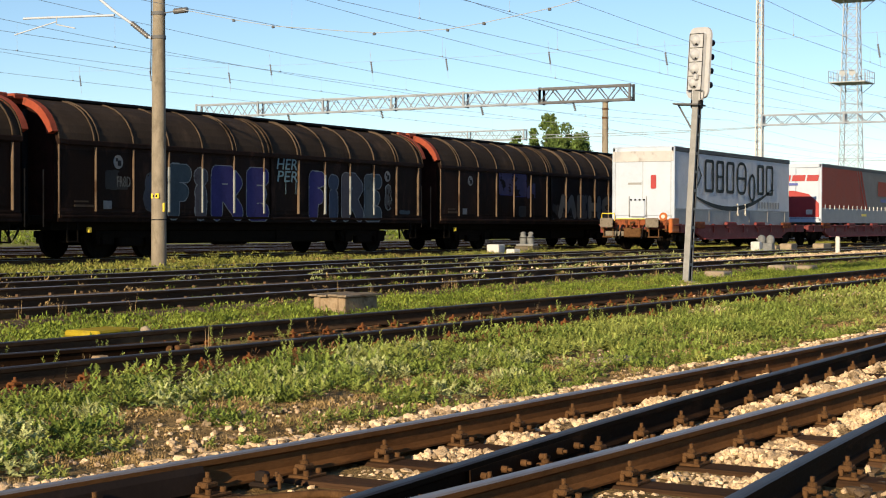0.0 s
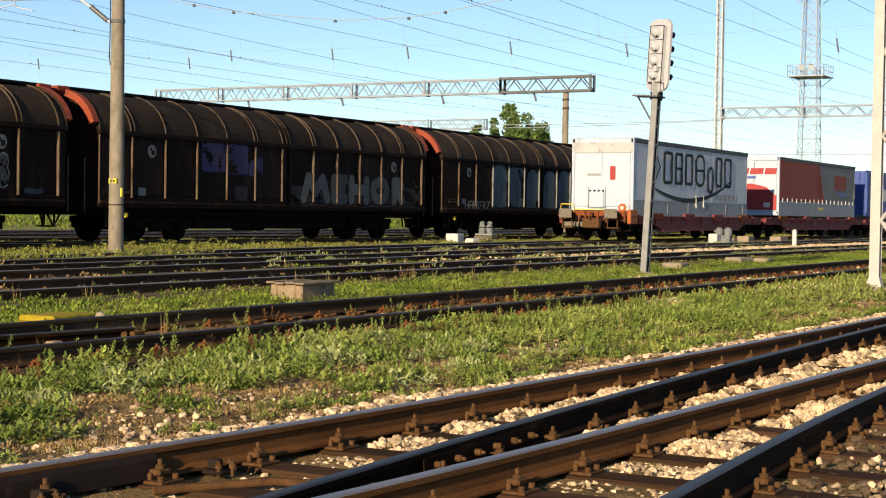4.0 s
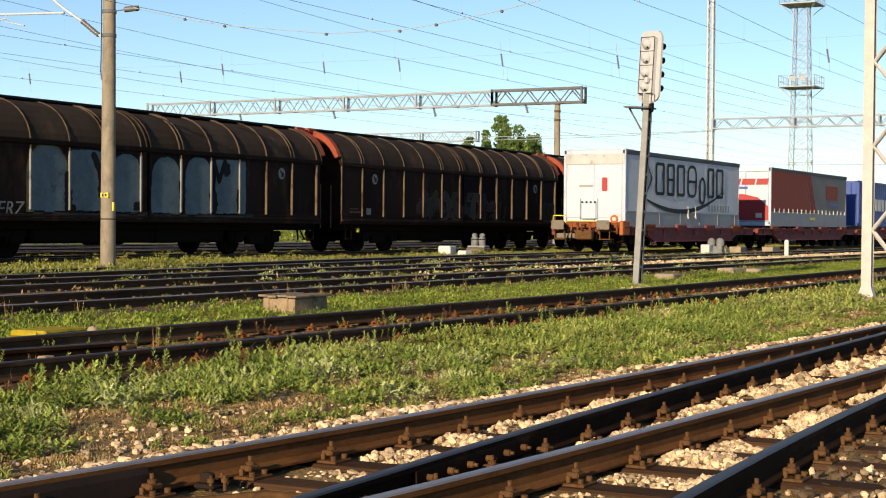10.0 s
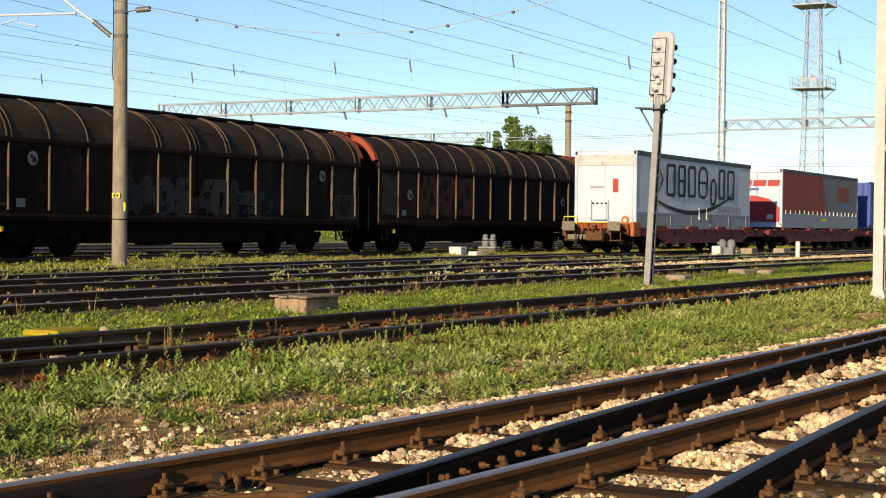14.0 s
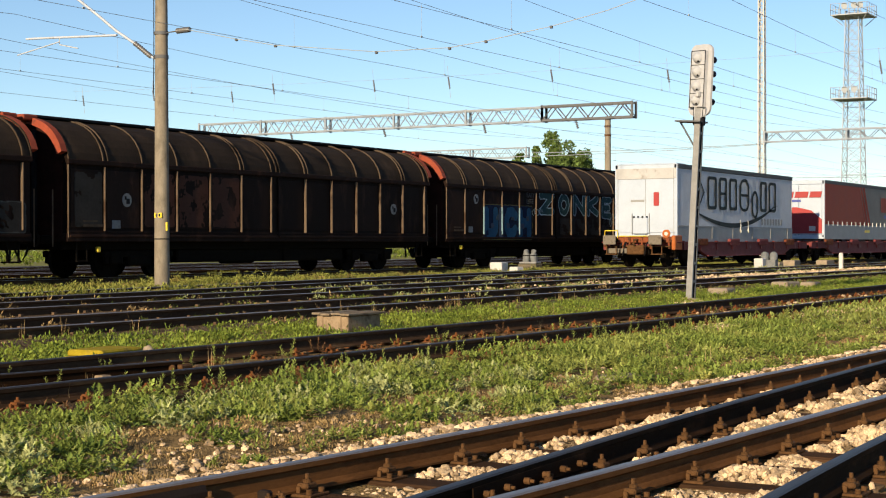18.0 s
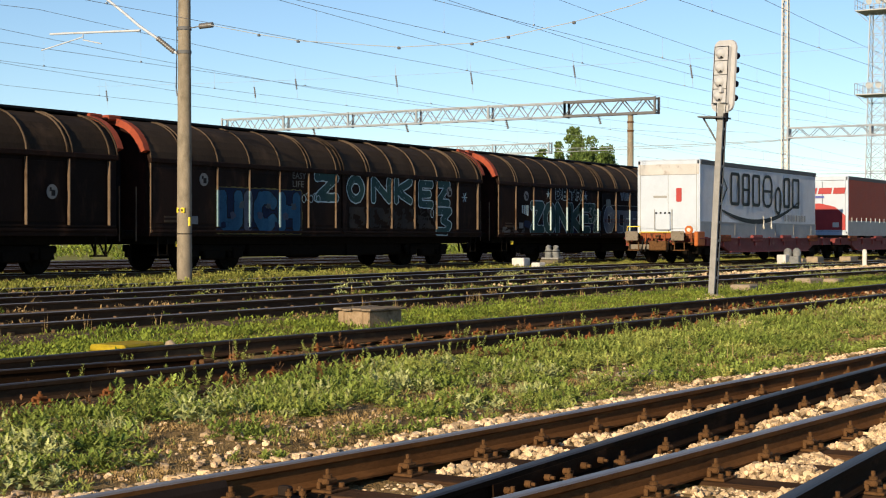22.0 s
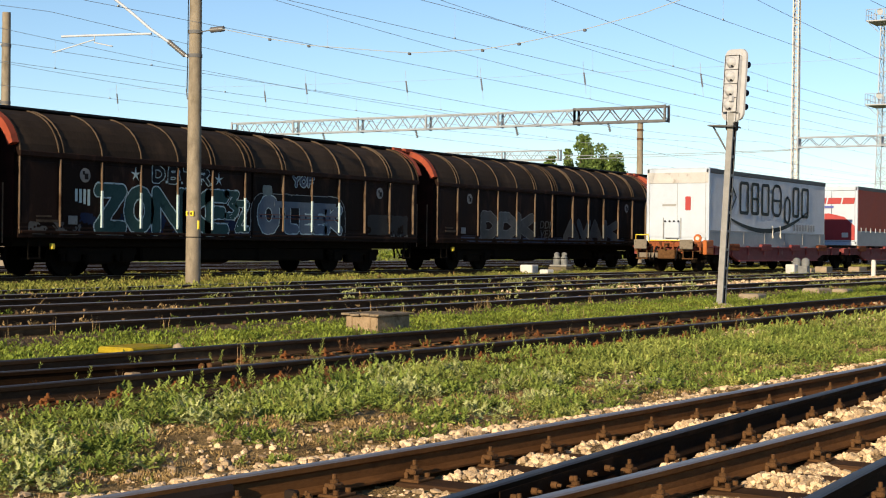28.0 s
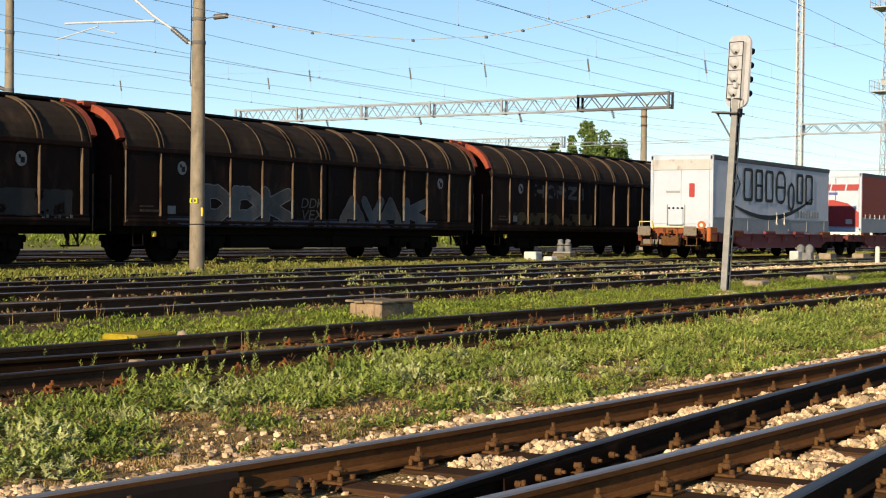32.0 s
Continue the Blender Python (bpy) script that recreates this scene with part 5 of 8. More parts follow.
for k in range(4):
    part("spray_dash", Mesh().box((1.80 + 0.14 * k, -HALF - 0.022, 1.82 - 0.03 * k), (1.88 + 0.14 * k, -HALF - 0.014, 2.12)), G_FROST, W[7])
daub(W[7], "box", 14.3, 16.6, 1.15, 1.78, G_SOOT, seed=73, worn=0.15)
daub(W[7], "box", 0.3, 2.0, 1.02, 1.3, G_GREY, seed=74, worn=0.5)
for k in range(9):
    part("spray_dash", Mesh().box((15.5 + 0.13 * k, -HALF - 0.022, 1.04 + 0.03 * (k % 2)), (15.58 + 0.13 * k, -HALF - 0.014, 1.08 + 0.05 * (k % 3))), G_CHALK, W[7])

# eighth wagon: grey block letters along its foot
word(W[8], "DDK", ((2.92, 4.12), (4.16, 5.46), (5.48, 6.86)), 1.05, 2.06, [G_GREY, G_CHALK, G_GREY], G_WHITE, half=0.175, line=0.022)
word(W[8], "AVAK", ((9.25, 10.55), (10.4, 11.6), (11.4, 12.6), (12.80, 14.15)), 1.05, 1.92, [G_GREY, G_SLATE], G_CHALK, half=0.15, line=0.022)
spray(W[8], "DDK", 7.3, 8.4, 1.52, 1.80, G_GREY, None, -0.004, 0.2)
spray(W[8], "VEX", 7.35, 8.4, 1.18, 1.46, G_GREY, None, -0.004, 0.2)
daub(W[8], "box", 1.6, 14.8, 0.99, 1.2, G_STEEL, seed=81, worn=0.45, lift=0.0155)

# ninth wagon: small faded lettering
word(W[9], "HORZIP", [(3.2 + 0.9 * k, 3.95 + 0.9 * k) for k in range(5)], 2.15, 2.65, G_GREY, None, half=0.07, worn=0.3)
daub(W[9], "box", 1.6, 8.0, 1.15, 1.6, paint("dull_ochre_spray", (0.05, 0.04, 0.02), (0.08, 0.062, 0.03)), seed=91, worn=0.5)

# sprayed paint that runs over the wall ribs
for k, ribs, z0, z1, fill in ((1, (2, 3, 4, 5, 7, 8, 9), 1.20, 2.4, G_OUTLINE), (3, (2, 3, 4, 5, 6, 7, 8), 1.22, 2.7, G_WHITE), (6, (1, 2, 3), 1.20, 2.2, G_LIGHT), (7, (1, 2, 3, 4, 5, 7, 8), 1.20, 2.1, G_FROST), (8, (2, 3, 4, 6, 7, 8), 1.20, 1.75, G_CHALK)):
    for i in ribs:
        part("rib_paint", Mesh().box((RIBS[i] - 0.0245, -HALF - 0.066, z0), (RIBS[i] + 0.0245, -HALF + 0.0, z1)), fill, W[k])


# ---------- the parked pocket wagons and trailers ----------
TY, TZ = 22.05, 0.25


def rounded(w, h, r, n=4):
    pts = []
    for cx, cz, a0 in ((w / 2 - r, h / 2 - r, 0), (-w / 2 + r, h / 2 - r, 90), (-w / 2 + r, -h / 2 + r, 180), (w / 2 - r, -h / 2 + r, 270)):
        pts += [(cx + r * math.cos(radians(a0 + 90 * k / n)), cz + r * math.sin(radians(a0 + 90 * k / n))) for k in range(n + 1)]
    return pts


def facing(x, y, z):
    """Placement for flat prints on a side that looks at the viewer (-y)."""
    return Matrix(((1, 0, 0, x), (0, 0, -1, y), (0, 1, 0, z), (0, 0, 0, 1)))


def facing_end(x, y, z):
    """Placement for flat prints on an end that looks along -x."""
    return Matrix(((0, 0, -1, x), (-1, 0, 0, y), (0, 1, 0, z), (0, 0, 0, 1)))


def trailer_body(t, length, z0, z1, half, rear, curtain, skirt_top, rail_mat):
    """The box of a curtain trailer: rear doors, curtain with soft folds, side board, roof."""
    m = Mesh()
    n = 60
    rows = 5
    v = []
    for j in range(rows):
        for i in range(n + 1):
            x = length * i / n
            fold = 0.012 * math.sin(x * 9.0) * (0.4 + 0.6 * math.sin(x * 1.3 + j)) + 0.01 * math.sin(x * 2.2 + 2.0 * j)
            v.append((x, -half + fold * (0 < j < rows - 1), skirt_top + (z1 - 0.12 - skirt_top) * j / (rows - 1)))
    m.add(v, [(j * (n + 1) + i, j * (n + 1) + i + 1, (j + 1) * (n + 1) + i + 1, (j + 1) * (n + 1) + i) for j in range(rows - 1) for i in range(n)], smooth=True)
    c = part("curtain", m, curtain, t)
    part("far_curtain", Mesh().box((0, half - 0.03, skirt_top), (length, half, z1 - 0.1)), curtain, t)
    part("roof", Mesh().box((0, -half, z1 - 0.02), (length, half, z1 + 0.02), 0.02), M_WHITE, t)
    part("roof_rail", Mesh().box((0.065, -half - 0.03, z1 - 0.14), (length + 0.02, -half + 0.05, z1 + 0.03), 0.02), rail_mat, t)
    part("side_board", Mesh().box((0.02, -half - 0.02, z0 - 0.14), (length, -half + 0.02, skirt_top + 0.03), 0.01), M_SKIRT, t)
    part("floor", Mesh().box((0, -half + 0.02, z0), (length, half - 0.02, z0 + 0.15)), M_BLACK, t)
    part("front_wall", Mesh().box((length - 0.04, -half, z0), (length, half, z1), 0.01), M_WHITE, t)
    part("rear_frame", Mesh().box((-0.05, -half - 0.02, z0 - 0.05), (0.06, -half + 0.10, z1 + 0.02), 0.015).box((-0.05, half - 0.10, z0 - 0.05), (0.06, half + 0.02, z1 + 0.02), 0.015).box((-0.05, -half, z1 - 0.16), (0.06, half, z1 + 0.03), 0.015).box((-0.05, -half, z0 - 0.12), (0.06, half, z0 + 0.06), 0.015), rear, t)
    for s in (-1, 1):
        a, b = sorted((s * 0.01, s * (half - 0.11)))
        part("rear_door", Mesh().box((-0.03, a, z0 + 0.07), (0.03, b, z1 - 0.17), 0.012), rear, t)
    return c


def pocket_wagon(name, x0, length, label):
    w = thing(name, label, "flat wagon", pose(x0, TY, TZ))
    # side sills, deeper in the middle, with bright ends
    for s in (-1, 1):
        y = s * 1.33
        prof = [(0.0, 0.90), (length, 0.90), (length, 0.62), (length - 2.4, 0.62), (length - 3.2, 0.40), (3.2, 0.40), (2.4, 0.62), (0.0, 0.62)]
        to = Matrix(((1, 0, 0, 0), (0, 0, -1, y + 0.06), (0, 1, 0, 0), (0, 0, 0, 1)))
        sill = part("side_sill", Mesh().plate(prof, 0.12, to), M_WAGON_RED, w)
        for k in range(int(length / 1.7)):
            x = 0.8 + k * 1.7
            part("stake_pocket", Mesh().box((x - 0.07, y + s * 0.06 - 0.05, 0.62), (x + 0.07, y + s * 0.06 + 0.05, 0.95), 0.012), M_WAGON_RED, sill)
        part("top_flange", Mesh().box((0, y - 0.14, 0.88), (length, y + 0.14, 0.92), 0.008), M_WAGON_RED, sill)
        part("bottom_flange", Mesh().box((3.2, y - 0.13, 0.37), (length - 3.2, y + 0.13, 0.41), 0.008), M_WAGON_RED, sill)
    part("deck", Mesh().box((0.05, -1.25, 0.76), (length - 0.05, 1.25, 0.87), 0.01), M_WAGON_RED, w)
    part("centre_beam", Mesh().box((0.1, -0.4, 0.45), (length - 0.1, 0.4, 0.8), 0.02), M_HOLLOW, w)
    for k, (cx) in enumerate((1.75, length - 1.75)):
        m = Mesh()
        for y in (-1.02, 1.02):
            m.box((cx - 1.3, y - 0.07, 0.5), (cx + 1.3, y + 0.07, 0.66), 0.03).box((cx - 0.4, y - 0.1, 0.3), (cx + 0.4, y + 0.1, 0.55), 0.03)
            for d in (-0.9, 0.9):
                m.box((cx + d - 0.18, y - 0.12, 0.33), (cx + d + 0.18, y + 0.12, 0.62), 0.03)
        m.box((cx - 0.3, -1.0, 0.45), (cx + 0.3, 1.0, 0.72), 0.03)
        b = part("bogie", m, M_HOLLOW, w)
        for d in (-0.9, 0.9):
            part("wheelset", WHEELSET, M_HOLLOW, b, at=pose(cx + d, 0, 0.46))
    for k in range(4):
        x = 2.6 + k * (length - 5.2) / 3
        part("raised_bracket", Mesh().box((x - 0.55, -1.47, 0.78), (x + 0.55, -1.34, 1.03), 0.03), M_HEADSTOCK if k in (0, 3) else M_WAGON_RED, w)
    return w


def wagon_head(w):
    """The near end of the first pocket wagon: head stock, buffers, hand rail, hoses, tail-lamp irons."""
    part("head_stock", Mesh().box((-0.12, -1.36, 0.88), (0.06, 1.36, 1.10), 0.02), M_HEADSTOCK, w)
    for y in (-1.22, -0.52, -0.18, 0.30, 0.55, 1.24):
        part("stiffener", Mesh().box((-0.17, y - 0.035, 0.66), (-0.02, y + 0.035, 1.06), 0.012), M_HEADSTOCK, w)
    part("step_beam", Mesh().box((-0.30, -0.15, 0.50), (-0.22, 1.10, 0.68), 0.015), M_BUFFER, w)
    part("brake_pipe", Mesh().tube([(-0.19, -1.30, 0.74), (-0.19, 1.30, 0.76)], 0.024, 8), M_RUST, w, "rusty brake pipe")
    for y, z in ((-0.62, 0.83), (0.12, 0.80), (0.98, 0.84)):
        part("pipe_cock", Mesh().box((-0.24, y - 0.05, z - 0.07), (-0.14, y + 0.05, z + 0.05), 0.015), M_BLACK, w)
    part("corner_plate", Mesh().box((-0.14, -1.45, 0.62), (0.55, -1.30, 1.14), 0.03), M_ORANGE_FIT, w, "orange-red corner plate")
    for y in (-0.88, 0.88):
        b = part("buffer", Mesh().tube([(-0.1, y, 0.98), (-0.42, y, 0.98)], 0.12, 12).tube([(-0.42, y, 0.98), (-0.6, y, 0.98)], 0.08, 10), M_HOLLOW, w)
        part("buffer_head", Mesh().box((-0.66, y - 0.25, 0.81), (-0.60, y + 0.25, 1.15), 0.06), M_BUFFER, b, "worn tan-grey square buffer head")
        part("buffer_step", Mesh().box((-0.5, y - 0.22, 0.45), (-0.12, y + 0.22, 0.49), 0.01).box((-0.46, y - 0.2, 0.47), (-0.43, y - 0.17, 0.9)).box((-0.46, y + 0.17, 0.47), (-0.43, y + 0.2, 0.9)), M_RUST, w)
    part("coupler_box", Mesh().box((-0.35, -0.32, 0.46), (-0.05, 0.34, 0.80), 0.03), M_RUST, w)
    part("draw_hook", Mesh().tube([(-0.1, 0, 1.0), (-0.45, 0, 0.98), (-0.52, 0, 0.86), (-0.42, 0, 0.80)], 0.04, 8), M_RUST, w)
    for y in (-0.4, 0.45, 0.6):
        part("brake_hose", Mesh().tube([(-0.12, y, 0.9), (-0.3, y, 0.78), (-0.36, y, 0.55), (-0.26, y + 0.08, 0.42)], 0.028, 8), M_BLACK, w)
    part("hand_rail", Mesh().tube([(-0.2, 1.25, 1.05), (-0.2, 1.25, 1.32), (-0.2, 0.75, 1.32), (-0.2, 0.75, 1.05)], 0.02, 8), M_TAG, w, "yellow hand rail")
    part("cross_rail", Mesh().tube([(-0.2, 0.7, 1.12), (-0.2, -0.5, 1.12)], 0.018, 8), M_TAG, w)
    part("tail_disc", Mesh().tube([(-0.17, -1.12, 1.2), (-0.13, -1.12, 1.2)], 0.15, 18).tube([(-0.185, -1.12, 1.2), (-0.16, -1.12, 1.2)], 0.07, 14, slot=1), [M_ORANGE_FIT, M_WHITE], w, "orange and white tail disc")


pw = pocket_wagon("pocket_wagon", 51.7, 15.6, "maroon steel pocket wagon carrying a grey-white curtain trailer")
wagon_head(pw)
pocket_wagon("pocket_wagon", 68.0, 18.0, "maroon steel pocket wagon carrying an orange curtain trailer")
pocket_wagon("pocket_wagon", 86.6, 18.0, "maroon steel pocket wagon carrying a blue container")


def build_trailers():
    half = 1.20
    t = thing("curtain_trailer", "grey-white curtain trailer with dark printed logo and white doors", "trailer", pose(52.39, TY, 0), group="trailers on pocket wagons")
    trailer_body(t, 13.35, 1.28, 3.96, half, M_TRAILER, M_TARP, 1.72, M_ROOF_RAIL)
    part("roof_cover", Mesh().box((-0.06, -half - 0.01, 3.93), (0.9, half + 0.01, 4.02), 0.04), M_TRAILER, t)
    part("door_sheet", Mesh().box((-0.062, -half + 0.03, 1.5), (-0.05, half - 0.03, 3.45), 0.004), M_TRAILER, t)
    part("blind_box", Mesh().box((-0.068, -half + 0.02, 3.46), (-0.045, half - 0.02, 3.84), 0.006), material("grimy_blind_cover", (0.36, 0.365, 0.375), (0.50, 0.505, 0.515), 1.6, 0.7, spots=(0.20, 0.175, 0.15), spot_scale=2.4, spot_at=(0.54, 0.74), spec=0.1), t)
    for a, b, c, d in ((-half + 0.10, -half + 0.115, 1.4, 3.84), (half - 0.115, half - 0.10, 1.4, 3.84), (-0.006, 0.006, 1.4, 3.45), (-half + 0.11, half - 0.11, 3.445, 3.46)):
        part("door_seam", Mesh().box((-0.071, a, c), (-0.062, b, d)), M_INK_FAINT, t)
    part("warning_plate", Mesh().plate(rounded(0.21, 0.50, 0.04), 0.01, facing_end(-0.07, -0.42, 2.72)), M_RED, t, "faded red warning plate")
    part("door_box", Mesh().box((-0.14, -0.1, 1.45), (-0.06, 0.48, 2.05), 0.03), M_TRAILER, t)
    for k in range(4):
        part("box_hinge", Mesh().box((-0.16, -0.1 + k * 0.17, 2.04), (-0.10, -0.04 + k * 0.17, 2.10), 0.01), M_BLACK, t)
    for y in (-0.15, 0.53):
        part("lock_rod", Mesh().tube([(-0.08, y, 1.45), (-0.08, y, 2.2)], 0.018, 6), M_SKIRT, t)
    part("plate_bar", Mesh().box((-0.075, 0.05, 2.62), (-0.066, 0.58, 2.70)), M_INK_FAINT, t)
    y = -half - 0.03
    # printed emblem: diamond ring, a row of seven blocks, a swoosh and a small faint line below
    cx, cz = 2.05, 3.02
    ring = [(cx + a * s, cz + b * s) for s in (1.0, 0.82) for a, b in ((0.62, 0), (0, 0.62), (-0.62, 0), (0, -0.62))]
    m = Mesh().add([facing(0, y, 0) @ Vector((a, b, d)) for d in (0, 0.006) for a, b in ring],
                   [(8 + k, 8 + (k + 1) % 4, 12 + (k + 1) % 4, 12 + k) for k in range(4)] + [(k, (k + 1) % 4, 8 + (k + 1) % 4, 8 + k) for k in range(4)])
    part("printed_diamond", m, M_INK, t)
    for dx in (-0.16, 0.08):
        part("printed_block", Mesh().plate([(a + cx + dx, b + cz) for a, b in rounded(0.16, 0.46, 0.05)], 0.006, facing(0, y, 0)), M_INK, t)
    x = 2.90
    for k, (wd, ht, dz) in enumerate(((1.15, 1.25, 0), (1.0, 1.25, 0), (1.05, 1.25, 0), (1.35, 1.3, 0), (0.95, 1.15, -0.35), (0.95, 1.25, 0), (1.1, 1.25, 0))):
        # a block of two uprights and bars, so that it reads as a print and not as a letter
        zc = 3.02 + dz
        outer, hole = rounded(wd * 0.86, ht, 0.16 if k not in (3, 4) else 0.45), rounded(wd * 0.86 - 0.36, ht - 0.24, 0.08 if k not in (3, 4) else 0.25)
        n = len(outer)
        xc = x + wd / 2
        v = [facing(0, y, 0) @ Vector((a + xc, b + zc, d)) for d in (0, 0.006) for a, b in outer + hole]
        f = [(2 * n + i, 2 * n + (i + 1) % n, 3 * n + (i + 1) % n, 3 * n + i) for i in range(n)] + [(i, (i + 1) % n, 2 * n + (i + 1) % n, 2 * n + i) for i in range(n)] + [(n + (i + 1) % n, n + i, 3 * n + i, 3 * n + (i + 1) % n) for i in range(n)]
        part("printed_block", Mesh().add(v, f), M_INK, t)
        if k in (1, 3):
            part("printed_bar", Mesh().plate([(a + xc, b + zc) for a, b in rounded(wd * 0.8, 0.10, 0.03)], 0.0065, facing(0, y, 0)), M_INK, t)
        x += wd + 0.12
    n = 40
    up, dn = [], []
    for i in range(n + 1):
        u = i / n
        xx = 1.35 + 9.9 * u
        mid = 2.42 - 0.72 * math.sin(math.pi * min(1, u * 1.05)) ** 0.8 + 0.22 * u
        th = 0.17 * math.sin(math.pi * u) ** 0.7 + 0.012
        up.append((xx, mid + th / 2))
        dn.append((xx, mid - th / 2))
    out = up + dn[::-1]
    v = [facing(0, y, 0) @ Vector((a, b, 0.006)) for a, b in out]
    part("printed_swoosh", Mesh().add(v, [(i, i + 1, 2 * n - i, 2 * n + 1 - i) for i in range(n)]), M_INK, t)
    for k in range(8):
        part("printed_bar", Mesh().plate([(9.3 + k * 0.36 + a, 1.98 + b) for a, b in rounded(0.22, 0.26, 0.03)], 0.005, facing(0, y + 0.006, 0)), M_INK_FAINT, t)
    for x in (6.6, 7.5):
        part("hanging_strap", Mesh().tube([(x, y - 0.01, 2.0), (x + 0.05, y - 0.03, 1.8), (x - 0.02, y - 0.02, 1.62), (x + 0.1, y - 0.01, 1.55)], 0.035, 6), M_STRAP, t)
    part("curtain_hem", Mesh().box((0.05, -half - 0.035, 1.70), (13.3, -half - 0.018, 1.76), 0.004), M_INK_FAINT, t)
    for k in range(6):
        x = 1.2 + k * 2.3
        part("board_post", Mesh().box((x - 0.04, -half - 0.04, 1.28), (x + 0.04, -half - 0.018, 1.74), 0.008), M_PALE, t)
    # the second trailer
    t = thing("curtain_trailer", "brick-orange and grey curtain trailer with printed white doors", "trailer", pose(70.6, TY, 0), group="trailers on pocket wagons")
    trailer_body(t, 14.2, 1.42, 4.0, half, M_TRAILER, M_TARP_GREY, 1.95, M_ROOF_RAIL)
    y = -half - 0.028
    part("orange_field", Mesh().plate([(0.05, 1.98), (7.0, 1.98), (5.9, 3.86), (0.05, 3.86)], 0.006, facing(0, y, 0)), M_ORANGE, t)
    for k, x in enumerate((7.15, 7.65)):
        part("orange_stripe", Mesh().plate([(x, 1.98), (x + 0.3, 1.98), (x - 0.85, 3.86), (x - 1.15, 3.86)], 0.006, facing(0, y, 0)), M_ORANGE, t)
    part("printed_block", Mesh().plate([(a + 11.1, b + 3.05) for a, b in rounded(2.2, 0.75, 0.1)], 0.006, facing(0, y, 0)), M_ORANGE, t)
    part("printed_bar", Mesh().plate([(a + 11.4, b + 2.45) for a, b in rounded(1.8, 0.16, 0.03)], 0.006, facing(0, y, 0)), M_BLUE_PRINT, t)
    for k in range(18):
        x = 0.5 + k * 0.78
        part("tension_strap", Mesh().box((x - 0.035, -half - 0.05, 1.92), (x + 0.035, -half - 0.022, 2.12), 0.008), M_STRAP, t)
    part("yellow_reflector", Mesh().plate([(a + 7.3, b + 1.68) for a, b in rounded(0.9, 0.12, 0.02)], 0.006, facing(0, y + 0.004, 0)), M_TAG, t)
    part("door_print", Mesh().plate([(-0.95, 1.55), (1.1, 1.55), (1.1, 2.2), (0.6, 2.62), (-0.1, 2.78), (-0.95, 2.74)], 0.006, facing_end(-0.055, 0, 0)), M_RED, t, "red curved print on the doors")
    for a, b in ((-1.0, -0.28), (-0.2, 0.42), (0.5, 1.05)):
        part("printed_block", Mesh().plate([(a, 3.22), (b, 3.22), (b + 0.06, 3.50), (a + 0.06, 3.50)], 0.006, facing_end(-0.055, 0, 0)), M_RED, t)
    part("printed_bar", Mesh().plate([(-1.0, 3.02), (0.1, 3.02), (0.1, 3.13), (-1.0, 3.13)], 0.006, facing_end(-0.055, 0, 0)), M_BLUE_PRINT, t)
    for y in (-0.65, 0.65):
        part("door_plate", Mesh().plate([(a + y, b + 1.78) for a, b in rounded(0.3, 0.22, 0.02)], 0.01, facing_end(-0.065, 0, 0)), M_WHITE, t)
    for x in (3.2, 4.5, 5.8):
        part("road_wheel", Mesh().tube([(x, -1.2, 1.26), (x, -0.9, 1.26)], 0.32, 18), M_BLACK, t)
    # blue container
    c = thing("shipping_container", "blue corrugated shipping container on a pocket wagon", "container", pose(87.6, TY, 0))
    m = Mesh()
    n = 96
    v = []
    for i in range(n + 1):
        x = 12.2 * i / n
        d = 0.03 if i % 4 in (0, 1) else 0.0
        v += [(x, -1.2 + d, 1.5), (x, -1.2 + d, 3.85)]
    m.add(v, [(2 * i, 2 * i + 2, 2 * i + 3, 2 * i + 1) for i in range(n)])
    part("side_wall", m, M_BLUE, c)
    part("container_frame", Mesh().box((-0.02, -1.24, 1.35), (12.25, -1.14, 1.55), 0.02).box((-0.02, -1.24, 3.8), (12.25, -1.14, 3.93), 0.02).box((-0.02, -1.24, 1.35), (0.12, -1.1, 3.93), 0.02).box((-0.02, 1.1, 1.35), (0.12, 1.24, 3.93), 0.02).box((12.1, -1.24, 1.35), (12.25, -1.1, 3.93), 0.02), M_BLUE, c)
    part("end_door", Mesh().box((0.02, -1.1, 1.4), (0.08, 1.1, 3.9), 0.01), M_BLUE, c)
    for y in (-0.8, -0.3, 0.3, 0.8):
        part("lock_rod", Mesh().tube([(-0.03, y, 1.5), (-0.03, y, 3.8)], 0.03, 6), M_BLUE, c)
    part("container_roof", Mesh().box((0.05, -1.2, 3.84), (12.2, 1.2, 3.9)), M_BLUE, c)
    part("back_wall", Mesh().box((0.05, 1.16, 1.4), (12.2, 1.2, 3.88)), M_BLUE, c)
    for k in range(5):
        part("printed_block", Mesh().plate([(a + 4.4 + k * 0.85, b + 2.6) for a, b in rounded(0.6, 0.7, 0.1)], 0.006, facing(0, -1.205, 0)), M_STRAP, c)
    # lorries on the same set of wagons beyond are hidden by the ones before them


build_trailers()


